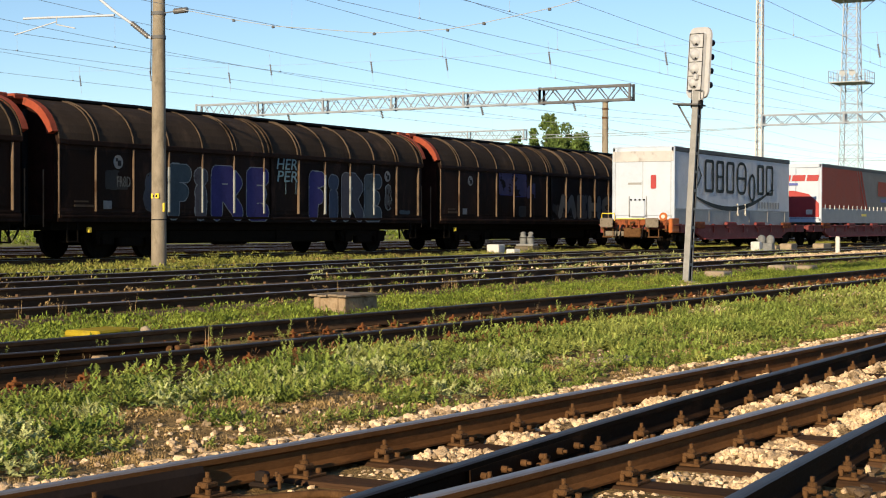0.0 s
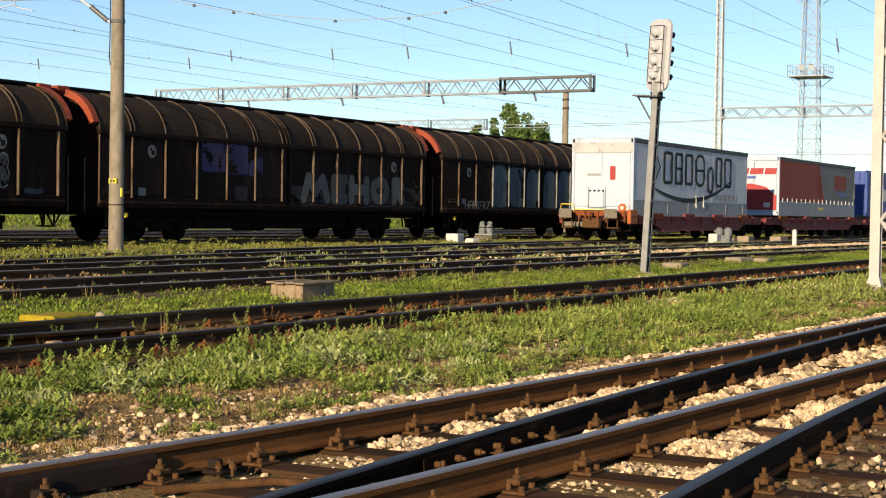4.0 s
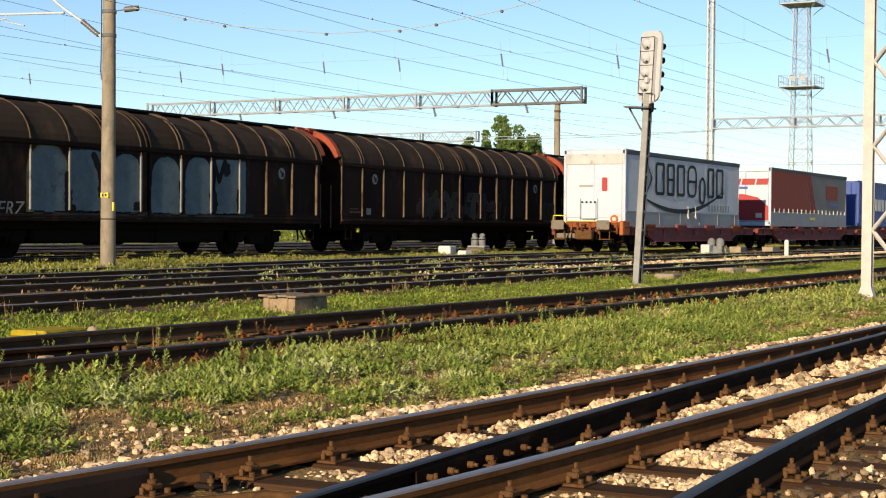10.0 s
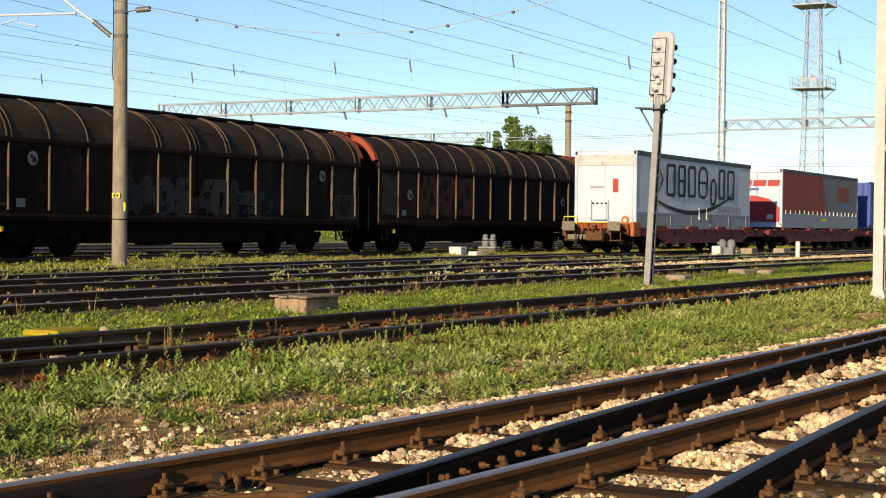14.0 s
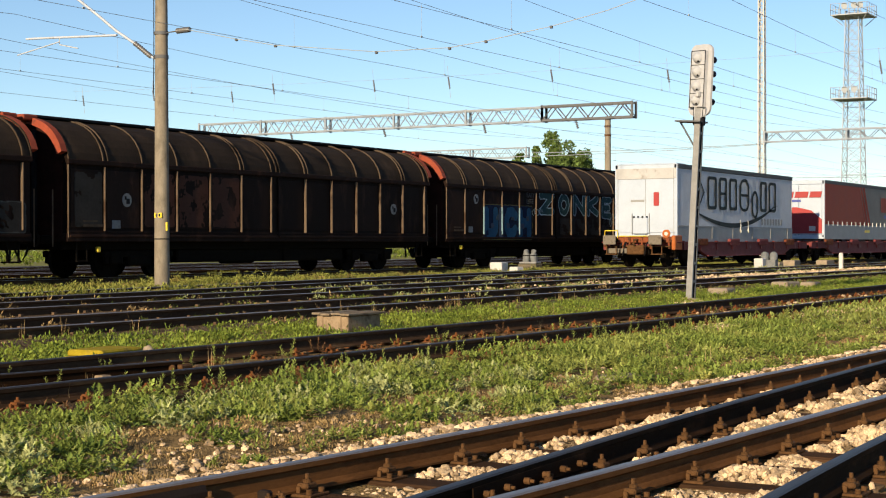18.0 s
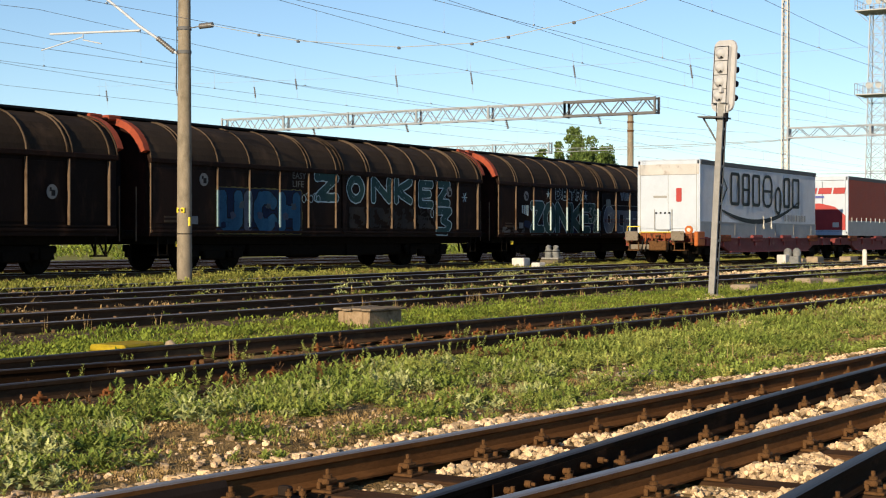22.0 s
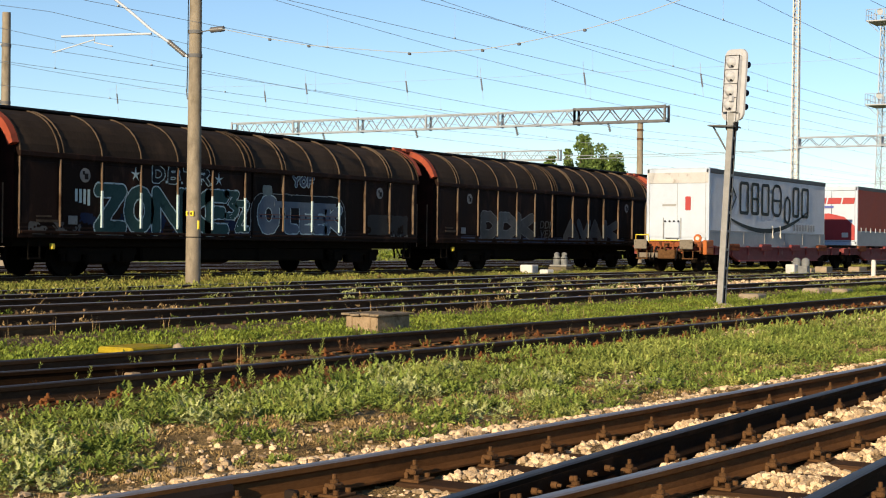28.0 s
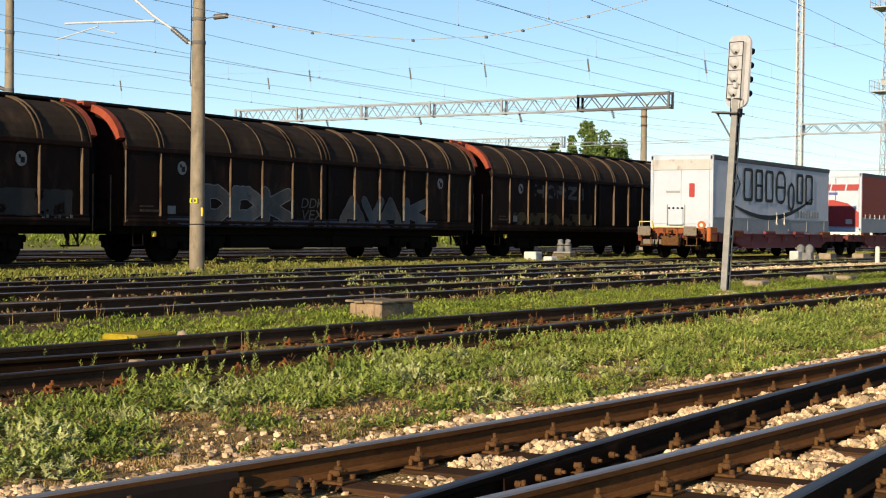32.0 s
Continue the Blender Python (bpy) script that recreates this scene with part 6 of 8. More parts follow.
# ---------- signal ----------
def build_signal():
    x, y, z = 28.38, 11.03, 0.0
    t = thing("light_signal", "grey four-lamp railway signal, turned away, on a leaning steel mast", "railway signal", pose(x, y, z) @ pose(0, 0, 0, 3.0, 0, 0))
    for d in (-0.10, 0.10):
        m = Mesh().box((d - 0.006, -0.06, -0.1), (d + 0.006, 0.06, 3.75), 0.003)
        lip = -0.05 if d > 0 else 0.05
        for y_ in (-0.06, 0.054):
            m.box((min(d, d + lip), y_, -0.1), (max(d, d + lip), y_ + 0.006, 3.75))
        part("mast_channel", m, M_PALE, t)
    for k in range(10):
        for y_ in (-0.062, 0.058):
            part("mast_rung", Mesh().box((-0.10, y_, 0.35 + k * 0.36), (0.10, y_ + 0.005, 0.40 + k * 0.36)), M_PALE, t)
    # added black filler stands for the shade inside the open mast
    part("mast_core", Mesh().box((-0.09, -0.04, -0.1), (0.09, 0.04, 3.7)), M_BLACK, t)
    part("neck", Mesh().box((-0.07, -0.11, 3.40), (0.07, 0.11, 3.85), 0.02), M_BLACK, t)
    part("head_post", Mesh().box((-0.10, -0.085, 3.55), (-0.03, 0.085, 4.0), 0.015), M_SIGNAL, t)
    part("step_plate", Mesh().box((-0.22, -0.10, 3.46), (0.22, 0.42, 3.49), 0.006), M_LATTICE_DARK, t)
    part("step_bracket", Mesh().tube([(0, 0.38, 3.46), (0, 0.09, 3.02)], 0.018, 6), M_LATTICE_DARK, t)
    aim = pose(0, 0, 0, 0, 0, -25)
    out = rounded(0.59, 1.38, 0.16, 5)
    to = Matrix(((0, 0, -1, 0.03), (-1, 0, 0, 0.0), (0, 1, 0, 4.28), (0, 0, 0, 1)))
    board = part("back_board", Mesh().plate(out, 0.05, to), M_SIGNAL, t, at=aim)
    part("lamp_case", Mesh().box((-0.10, -0.19, 3.74), (-0.015, 0.19, 4.84), 0.012), M_SIGNAL, t, at=aim)
    for k in range(5):
        part("case_seam", Mesh().box((-0.106, -0.193, 3.745 + k * 0.272), (-0.098, 0.193, 3.757 + k * 0.272)), M_BLACK, board)
    for s in (-1, 1):
        part("case_seam", Mesh().box((-0.106, s * 0.187 - 0.006, 3.745), (-0.098, s * 0.187 + 0.006, 4.84)), M_BLACK, board)
    for k in range(4):
        zc = 3.89 + k * 0.272
        part("lamp_housing", Mesh().tube([(-0.09, 0, zc), (-0.13, 0, zc), (-0.19, 0, zc + 0.005), (-0.21, 0, zc + 0.01)], [0.11, 0.105, 0.07, 0.03], 16), M_SIGNAL, t, at=aim)
        part("housing_catch", Mesh().box((-0.17, -0.07, zc - 0.09), (-0.11, -0.03, zc - 0.05), 0.008), M_BLACK, t, at=aim)
        part("lamp_hood", Mesh().tube([(0.03, 0, zc), (0.34, 0, zc - 0.01)], [0.068, 0.062], 16), M_HOOD, t, "black lamp hood", at=aim)
    part("cable_box", Mesh().box((-0.2, -0.13, 3.94), (-0.1, -0.05, 4.06), 0.02), M_SIGNAL, t, at=aim)
    part("lower_bracket", Mesh().tube([(-0.06, -0.13, 3.78), (-0.06, -0.13, 3.58), (-0.06, -0.22, 3.56), (-0.06, -0.22, 3.74)], 0.012, 6), M_SIGNAL, t, at=aim)
    part("foot", Mesh().box((-0.16, -0.16, -0.15), (0.16, 0.16, 0.05), 0.02), M_CONCRETE, t)


build_signal()


# ---------- poles, masts and gantries ----------
def insulator(pts, r=0.06, sheds=7, core=0.03):
    """A ribbed porcelain insulator from one point to another."""
    a, b = Vector(pts[0]), Vector(pts[1])
    line, rad = [], []
    for k in range(sheds):
        for u, q in ((k + 0.1, core), (k + 0.5, r), (k + 0.62, r), (k + 0.9, core)):
            line.append(a.lerp(b, u / sheds))
            rad.append(q)
    return Mesh().tube(line, rad, 10)


def build_pole():
    t = thing("catenary_pole", "round concrete catenary pole with a bracket arm and yellow plates", "pole", pose(27.63, 23.72, 0.0))
    part("shaft", Mesh().tube([(0, 0, -0.2), (0, 0, 2), (0.0, 0, 4.5), (0, 0, 8.6)], [0.178, 0.168, 0.155, 0.130], 24), M_POLE, t)
    for z in (5.45, 6.0):
        part("clamp_band", Mesh().tube([(0, 0, z - 0.04), (0, 0, z + 0.04)], 0.165, 20), M_LATTICE_DARK, t)
    part("wire_band", Mesh().tube([(0, 0, 1.22), (0, 0, 1.245)], 0.176, 20), M_BLACK, t)
    part("number_plate", Mesh().box((-0.165, -0.13, 1.72), (-0.12, 0.10, 1.84), 0.01), M_TAG, t, "yellow enamel plate")
    for a in (-0.09, 0.0):
        part("plate_bar", Mesh().box((-0.168, a, 1.75), (-0.1645, a + 0.045, 1.81)), M_BLACK, t)
    part("yellow_mark", Mesh().tube([(-0.02, -0.16, 1.42), (-0.02, -0.16, 1.62)], 0.035, 8), M_TAG, t)
    # bracket arm over the train's track
    part("post_insulator", insulator([(0, 0.30, 5.47), (0, 0.82, 5.83)], 0.062, 9, 0.045), M_INSUL, t)
    part("diagonal_tube", Mesh().tube([(0, 0.15, 5.40), (0, 0.34, 5.5)], 0.03, 8).tube([(0, 0.78, 5.80), (0, 1.39, 6.16), (0, 1.95, 6.56), (0, 2.9, 7.2)], 0.033, 10), M_ARM, t)
    part("top_tube", Mesh().tube([(0, 0.15, 7.3), (0, 2.9, 7.25), (0, 3.4, 7.25)], 0.028, 10), M_ARM, t)
    part("steady_tube", Mesh().tube([(0, 1.36, 6.05), (0, 3.65, 6.14), (0, 4.3, 6.16)], 0.028, 10), M_ARM, t)
    part("registration_arm", Mesh().tube([(0, 3.2, 6.12), (0, 3.2, 5.95), (0, 2.6, 5.82)], 0.016, 8).tube([(0, 3.2, 6.02), (0, 4.6, 5.78)], 0.016, 8), M_ARM, t)
    part("span_insulator", insulator([(0, -0.45, 6.02), (0, -0.85, 6.03)], 0.068, 8, 0.05), M_INSUL, t)
    part("span_link", Mesh().tube([(0, -0.13, 6.0), (0, -0.46, 6.02)], 0.014, 6), M_LATTICE_DARK, t)
    part("earth_wire", Mesh().tube([(-0.11, 0.13, 8.2), (-0.125, 0.12, 5.6), (-0.135, 0.125, 4.6)], 0.012, 6), M_BLACK, t)
    f = thing("catenary_pole", "round concrete catenary pole standing beyond the train", "pole", pose(38.0, 41.2, 0.0))
    part("shaft", Mesh().tube([(0, 0, -0.2), (0, 0, 3), (0, 0, 9.05)], [0.19, 0.175, 0.145], 20), M_POLE, f)
    for z in (7.9, 5.9):
        part("clamp_band", Mesh().tube([(0, 0, z - 0.05), (0, 0, z + 0.05)], 0.17, 16), M_LATTICE_DARK, f)
        part("bracket_arm", Mesh().tube([(0, 0, z), (0, 1.0, z + 0.2), (0, 2.6, z + 0.3)], 0.03, 8), M_ARM, f)
    part("post_insulator", insulator([(0, 0.2, 5.92), (0, 0.6, 6.05)], 0.07), M_INSUL, f)


build_pole()


def lattice(m, base, half, height, bays, leg=0.05, brace=0.022, top=None, crossed=False):
    """A square lattice column: four legs, with zigzag bracing on each side."""
    top = half if top is None else top
    x, y, z = base
    at = lambda k, sx, sy: Vector((x + sx * (half + (top - half) * k / bays), y + sy * (half + (top - half) * k / bays), z + height * k / bays))
    corners = [(-1, -1), (1, -1), (1, 1), (-1, 1)]
    for c in corners:
        m.tube([at(0, *c), at(bays, *c)], leg, 4, smooth=False)
    for k in range(bays):
        for i in range(4):
            a, b = corners[i], corners[(i + 1) % 4]
            if k % 2:
                a, b = b, a
            m.tube([at(k, *a), at(k + 1, *b)], brace, 4, smooth=False, caps=False)
            if crossed:
                m.tube([at(k, *b), at(k + 1, *a)], brace, 4, smooth=False, caps=False)
            m.tube([at(k + 1, *corners[i]), at(k + 1, *corners[(i + 1) % 4])], brace, 4, smooth=False, caps=False)


def truss(t, x, y0, y1, z0, z1, mats, bays, name="truss_bay", thick=0.28, chord=0.045, web=0.026):
    """A lattice beam across the tracks, a part for each section."""
    secs = len(mats)
    for s in range(secs):
        a, b = y0 + (y1 - y0) * s / secs, y0 + (y1 - y0) * (s + 1) / secs
        n = max(2, round(bays / secs))
        m = Mesh()
        for dx in (-thick, thick):
            for z in (z0, z1):
                m.box((x + dx - chord, min(a, b), z - chord), (x + dx + chord, max(a, b), z + chord))
            for k in range(n):
                p, q, mid = a + (b - a) * k / n, a + (b - a) * (k + 1) / n, a + (b - a) * (k + 0.5) / n
                m.tube([(x + dx, p, z0), (x + dx, mid, z1)], web, 4, smooth=False, caps=False)
                m.tube([(x + dx, mid, z1), (x + dx, q, z0)], web, 4, smooth=False, caps=False)
        for k in range(n + 1):
            p = a + (b - a) * k / n
            for z in (z0, z1):
                m.box((x - thick, p - 0.02, z - 0.02), (x + thick, p + 0.02, z + 0.02))
        for p in ((a, b) if s == secs - 1 else (a,)):
            m.box((x - thick - 0.05, p - 0.06, z0 - 0.08), (x - thick + 0.05, p + 0.06, z1 + 0.08))
            m.box((x + thick - 0.05, p - 0.06, z0 - 0.08), (x + thick + 0.05, p + 0.06, z1 + 0.08))
        part(name, m, mats[s], t)


def build_gantries():
    g = thing("catenary_gantry", "lattice steel catenary gantry on concrete posts across the yard", "gantry")
    truss(g, 80, 34.4, 40.0, 8.18, 8.98, [M_LATTICE_DARK], 4, chord=0.06, web=0.035)
    truss(g, 80, 40.0, 65.2, 8.16, 8.96, [M_GALV] * 5, 20, web=0.034)
    part("post", Mesh().tube([(80, 36.0, -0.2), (80, 36.0, 8.1)], [0.21, 0.165], 16), M_POLE, g)
    part("post", Mesh().tube([(80, 64.4, -0.2), (80, 64.4, 8.15)], [0.24, 0.19], 16), M_POLE, g)
    for z in (7.2, 7.7):
        part("post_band", Mesh().tube([(80, 36.0, z - 0.05), (80, 36.0, z + 0.05)], 0.19, 14), M_RUST, g)
    for y, dz in ((44.0, -0.55), (58.0, -0.5), (51.0, -0.5), (38.0, -0.5)):
        part("hanging_insulator", insulator([(80, y, 8.15), (80, y - 0.15, 8.15 + dz)], 0.09, 5), M_INSUL, g)
    h = thing("catenary_gantry", "far lattice steel catenary gantry behind the train", "gantry")
    truss(h, 120, 61.6, 84.0, 8.6, 9.45, [M_GALV] * 4, 16, web=0.032)
    part("post", Mesh().tube([(120, 62.5, -0.2), (120, 62.5, 8.6)], [0.24, 0.19], 12), M_POLE, h)
    part("post", Mesh().tube([(120, 83.0, -0.2), (120, 83.0, 8.6)], [0.24, 0.19], 12), M_POLE, h)
    r = thing("catenary_gantry", "lattice steel catenary gantry joined to a tall lattice mast", "gantry")
    truss(r, 100, 33.5, 6.0, 7.85, 8.5, [M_GALV] * 5, 20, web=0.03)
    m = Mesh()
    lattice(m, (100, 33.75, -0.2), 0.21, 21, 44, 0.05, 0.02, 0.17)
    part("tall_mast", m, M_WHITE, r, "tall white lattice mast")
    part("post", Mesh().tube([(100, 7.0, -0.2), (100, 7.0, 7.8)], [0.24, 0.19], 12), M_POLE, r)


build_gantries()


def build_tower():
    x, y = 144.6, 39.9
    t = thing("floodlight_tower", "tall steel lattice floodlight tower with two railed platforms", "light tower", pose(x, y, 0))
    m = Mesh()
    lattice(m, (0, 0, -0.2), 1.05, 23.0, 18, 0.055, 0.026, 0.60, True)
    part("tower_frame", m, M_TOWER, t)
    for z in (14.5, 22.3):
        m = Mesh().box((-1.7, -1.7, z), (1.7, 1.7, z + 0.1))
        for h in (0.55, 1.1):
            for a, b in (((-1.7, -1.7), (1.7, -1.7)), ((1.7, -1.7), (1.7, 1.7)), ((1.7, 1.7), (-1.7, 1.7)), ((-1.7, 1.7), (-1.7, -1.7))):
                m.tube([(*a, z + h), (*b, z + h)], 0.022, 4, smooth=False)
        for a in (-1.7, -0.85, 0, 0.85, 1.7):
            for b in (-1.7, 1.7):
                m.tube([(a, b, z), (a, b, z + 1.1)], 0.03, 4, smooth=False).tube([(b, a, z), (b, a, z + 1.1)], 0.03, 4, smooth=False)
        for a, b in ((-1, -1), (1, -1), (1, 1), (-1, 1)):
            m.tube([(a * 0.8, b * 0.8, z - 0.9), (a * 1.6, b * 1.6, z)], 0.035, 4, smooth=False)
        p = part("platform", m, M_TOWER, t)
        for k, (dy, dx) in enumerate(((-0.45, -1.3), (0.45, -1.3), (-1.0, -1.2))):
            if z > 20 or k < 2:
                part("floodlight", Mesh().tube([(dx, dy, z + 0.95), (dx - 0.25, dy, z + 0.88)], [0.2, 0.3], 14).tube([(dx, dy, z + 0.1), (dx, dy, z + 0.9)], 0.04, 6), M_TOWER, p)


build_tower()


def build_right_pole():
    """A mast of two flanges tied by a zigzag, on a flared foot."""
    t = thing("lattice_mast", "whitish steel catenary mast with zigzag lacing and a flared foot", "pole", pose(26.75, 6.2, -0.05) @ pose(0, 0, 0, 0, 0.35, 0))
    for y in (0.0, -0.72):
        m = Mesh().box((-0.09, y - 0.085, 0.0), (-0.078, y + 0.085, 8.5), 0.003).box((-0.08, y + 0.075, 0), (0.09, y + 0.085, 8.5)).box((0.078, y - 0.085, 0), (0.09, y + 0.08, 8.5))
        flange = part("flange", m, M_MAST, t)
        part("foot_gusset", Mesh().add([(-0.12, y - 0.15, 0), (0.10, y - 0.15, 0), (0.10, y + 0.15, 0), (-0.12, y + 0.15, 0), (-0.094, y - 0.087, 0.20), (0.094, y - 0.087, 0.20), (0.094, y + 0.087, 0.20), (-0.094, y + 0.087, 0.20)], [(3, 2, 1, 0), (4, 5, 6, 7), (0, 1, 5, 4), (1, 2, 6, 5), (2, 3, 7, 6), (3, 0, 4, 7)]), M_MAST, flange)
    for dx in (-0.06, 0.06):
        for k in range(11):
            a, b = (-0.08, -0.64) if k % 2 else (-0.64, -0.08)
            part("lacing_bar", Mesh().tube([(dx, a, 0.45 + k * 0.72), (dx, b, 0.45 + (k + 1) * 0.72)], 0.028, 4, smooth=False), M_MAST, t)
    part("footing", Mesh().box((-0.35, -1.0, -0.3), (0.35, 0.3, 0.03), 0.03), M_CONCRETE, t)


build_right_pole()


# ---------- overhead wires ----------
def hang(m, a, b, sag, n, r):
    a, b = Vector(a), Vector(b)
    pts = [a.lerp(b, k / n) - Vector((0, 0, sag * 4 * (k / n) * (1 - k / n))) for k in range(n + 1)]
    m.tube(pts, r, 4, caps=False)
    return pts


def catenary(y, z, x0=-40, x1=260, span=52, phase=27.6, up=0.95):
    """Contact wire, sagging carrier and droppers over one track."""
    t = thing("overhead_line", "thin dull copper overhead line with droppers above a track", "overhead line", group="overhead lines")
    m = Mesh().tube([(x0, y, z), (x1, y, z)], 0.0056, 4, caps=False)
    part("contact_wire", m, M_WIRE, t)
    line = []
    x = phase - span * 3
    while x < x1:
        if x + span > x0:
            pts = hang(Mesh(), (x, y, z + up), (x + span, y, z + up), up * 0.60, 14, 0.006)
            line += pts[:-1]
            for p in pts[1:-1:2]:
                d = Mesh().tube([p, (p.x, y, z)], 0.003, 4, caps=False)
                d.box((p.x - 0.03, y - 0.012, z - 0.008), (p.x + 0.03, y + 0.012, z + 0.03))
                part("dropper", d, M_WIRE, t)
        x += span
    part("carrier_wire", Mesh().tube(line, 0.006, 4, caps=False), M_WIRE, t)


for y, z in ((8.6, 5.95), (12.2, 6.0), (16.5, 6.0), (18.9, 6.0), (22.6, 6.0), (28.4, 5.85), (32.0, 5.95), (37.0, 5.95)):
    catenary(y, z)


def build_spans():
    t = thing("head_span", "sagging cross-span cable with clamps between two masts", "cable")
    ends = [(27.5, 22.9, 6.02), (27.4, 21.36, 5.68), (27.4, 20.28, 5.47), (27.4, 17.65, 5.16), (27.4, 15.87, 5.13), (27.4, 15.02, 5.21), (27.4, 13.55, 5.40), (27.4, 12.34, 5.62), (27.2, 9.0, 6.45), (26.9, 6.4, 7.4)]
    part("cable", Mesh().tube(ends, 0.009, 5), M_WIRE, t)
    for x, y, z in ends[1:7]:
        part("clamp", Mesh().box((x - 0.03, y - 0.03, z - 0.045), (x + 0.03, y + 0.03, z + 0.012), 0.01), M_LATTICE_DARK, t)
    t = thing("head_span", "thin cross-span wires with hanging insulators over the yard", "cable")
    m = Mesh()
    hang(m, (48, 46, 7.5), (48, 6, 7.2), 0.25, 16, 0.004)
    part("cable", m, M_WIRE, t)
    for y, z in ((45.4, 7.04), (41.6, 7.07), (37.6, 6.81), (35.6, 7.03), (31.0, 6.9), (27.8, 6.84), (23.7, 6.87), (19.4, 6.61), (12.4, 6.5)):
        part("hanging_insulator", insulator([(48, y + 0.05, z + 0.26), (48, y - 0.02, z - 0.18)], 0.038, 6, 0.018), M_INSUL, t)
        part("hanger", Mesh().tube([(48, y + 0.08, z + 0.65), (48, y + 0.05, z + 0.26)], 0.007, 4), M_WIRE, t)
        part("hanger", Mesh().tube([(48, y - 0.02, z - 0.18), (48, y - 0.05, z - 0.5)], 0.007, 4), M_WIRE, t)
    t = thing("feeder_lines", "pair of dark feeder wires running to the tall mast", "cable")
    m = Mesh()
    hang(m, (100, 60, 7.9), (100, 33.6, 7.75), 0.2, 12, 0.022)
    hang(m, (100, 60, 7.55), (100, 33.6, 7.7), 0.2, 12, 0.022)
    hang(m, (104, 33.6, 5.6), (104, 8, 5.6), 0.1, 12, 0.02)
    part("feeder", m, M_WIRE, t)


build_spans()


# ---------- small fixed things along the tracks ----------
M_PLINTH = material("dark_weathered_plinth", (0.10, 0.085, 0.062), (0.18, 0.155, 0.115), 4, 0.9, bump=0.3, spec=0.08)


def build_small():
    b = thing("cable_pit_box", "low concrete cable box with a split timber lid", "junction box", pose(16.4, 11.0, 0))
    w, d, h = 0.38, 0.24, 0.215
    for x0, x1, y0, y1 in ((-w, w, -d, -d + 0.1), (-w, w, d - 0.1, d), (-w, -w + 0.1, -d + 0.1, d - 0.1), (w - 0.1, w, -d + 0.1, d - 0.1)):
        part("box_wall", Mesh().box((x0, y0, -0.2), (x1, y1, h), 0.015), M_STAINED, b)
    lid = material("weathered_lid_board", (0.15, 0.115, 0.08), (0.31, 0.25, 0.18), 5, 0.9, spec=0.08, bump=0.5, fine=40, spots=(0.08, 0.06, 0.045), spot_scale=4, spot_at=(0.55, 0.7), stretch=(0.4, 3, 1))
    for k, (a, c, e) in enumerate(((-0.29, -0.155, 0.0), (-0.145, -0.005, 0.006), (0.005, 0.14, -0.003), (0.15, 0.285, 0.005))):
        part("lid_board", Mesh().box((-w - 0.05 + 2 * e, a, h + 0.004 + e), (w + 0.04 + e, c, h + 0.032 + e), 0.006), lid, b)
    y = thing("point_machine_cover", "chipped yellow sheet-metal point machine cover beside the rails", "cover", pose(11.05, 10.2, -0.04) @ pose(0, 0, 0, 0, 0, 4))
    part("cover_plate", Mesh().box((-0.31, -0.21, 0.10), (0.31, 0.21, 0.17), 0.02), M_YELLOW, y)
    part("cover_lip", Mesh().box((-0.33, -0.23, 0.08), (0.33, 0.23, 0.105), 0.01), M_YELLOW, y)
    part("casing", Mesh().box((-0.28, -0.18, -0.1), (0.28, 0.18, 0.08), 0.02), M_BLACK, y)
    for s in (-1, 1):
        part("hinge", Mesh().tube([(-0.32, s * 0.12, 0.08), (-0.32, s * 0.12 + 0.07, 0.08)], 0.03, 8), M_YELLOW, y)
    part("drive_rod", Mesh().tube([(0.1, -0.2, 0.0), (0.1, -1.9, -0.02)], 0.025, 8), M_RUST, y)
    solid("loose_stone", Mesh().tube([(0, 0, -0.05), (0.02, 0, 0.05), (0.0, 0.02, 0.12)], [0.09, 0.08, 0.03], 7), M_CONCRETE, "whitish lump of stone beside the yellow cover", "stone", pose(11.6, 10.15, 0.0))
    r = thing("track_relay", "twin rounded grey track relays on a concrete block", "relay box", pose(51.2, 26.2, 0.25))
    part("block", Mesh().box((-0.28, -0.38, -0.55), (0.28, 0.38, 0.10), 0.03), M_PLINTH, r)
    for s in (-1, 1):
        part("relay_bell", Mesh().tube([(0, s * 0.17, 0.16), (0, s * 0.15, 0.44), (0, s * 0.15, 0.58), (0, s * 0.15, 0.64)], [0.125, 0.14, 0.115, 0.05], 16), M_RELAY, r)
        part("relay_collar", Mesh().tube([(0, s * 0.155, 0.40), (0, s * 0.155, 0.43)], 0.155, 16), M_BLACK, r)
    part("relay_base", Mesh().box((-0.22, -0.36, 0.11), (0.22, 0.36, 0.18), 0.02), M_PALE, r)
    r2 = thing("track_relay", "twin grey track relays behind a white concrete box", "relay box", pose(58.75, 19.9, 0.05))
    part("block", Mesh().box((-0.22, -0.16, -0.1), (0.22, 0.20, 0.46), 0.03), M_BLOCK, r2)
    for s in (0, 1):
        part("relay_bell", Mesh().tube([(0.36 + s * 0.08, -0.06 - s * 0.33, 0.40), (0.36 + s * 0.08, -0.06 - s * 0.33, 0.54), (0.36 + s * 0.08, -0.06 - s * 0.33, 0.66), (0.36 + s * 0.08, -0.06 - s * 0.33, 0.72)], [0.15, 0.165, 0.14, 0.05], 16), M_RELAY, r2)
    part("relay_plinth", Mesh().box((0.24, -0.52, -0.1), (0.58, 0.08, 0.40), 0.02), M_RELAY, r2)
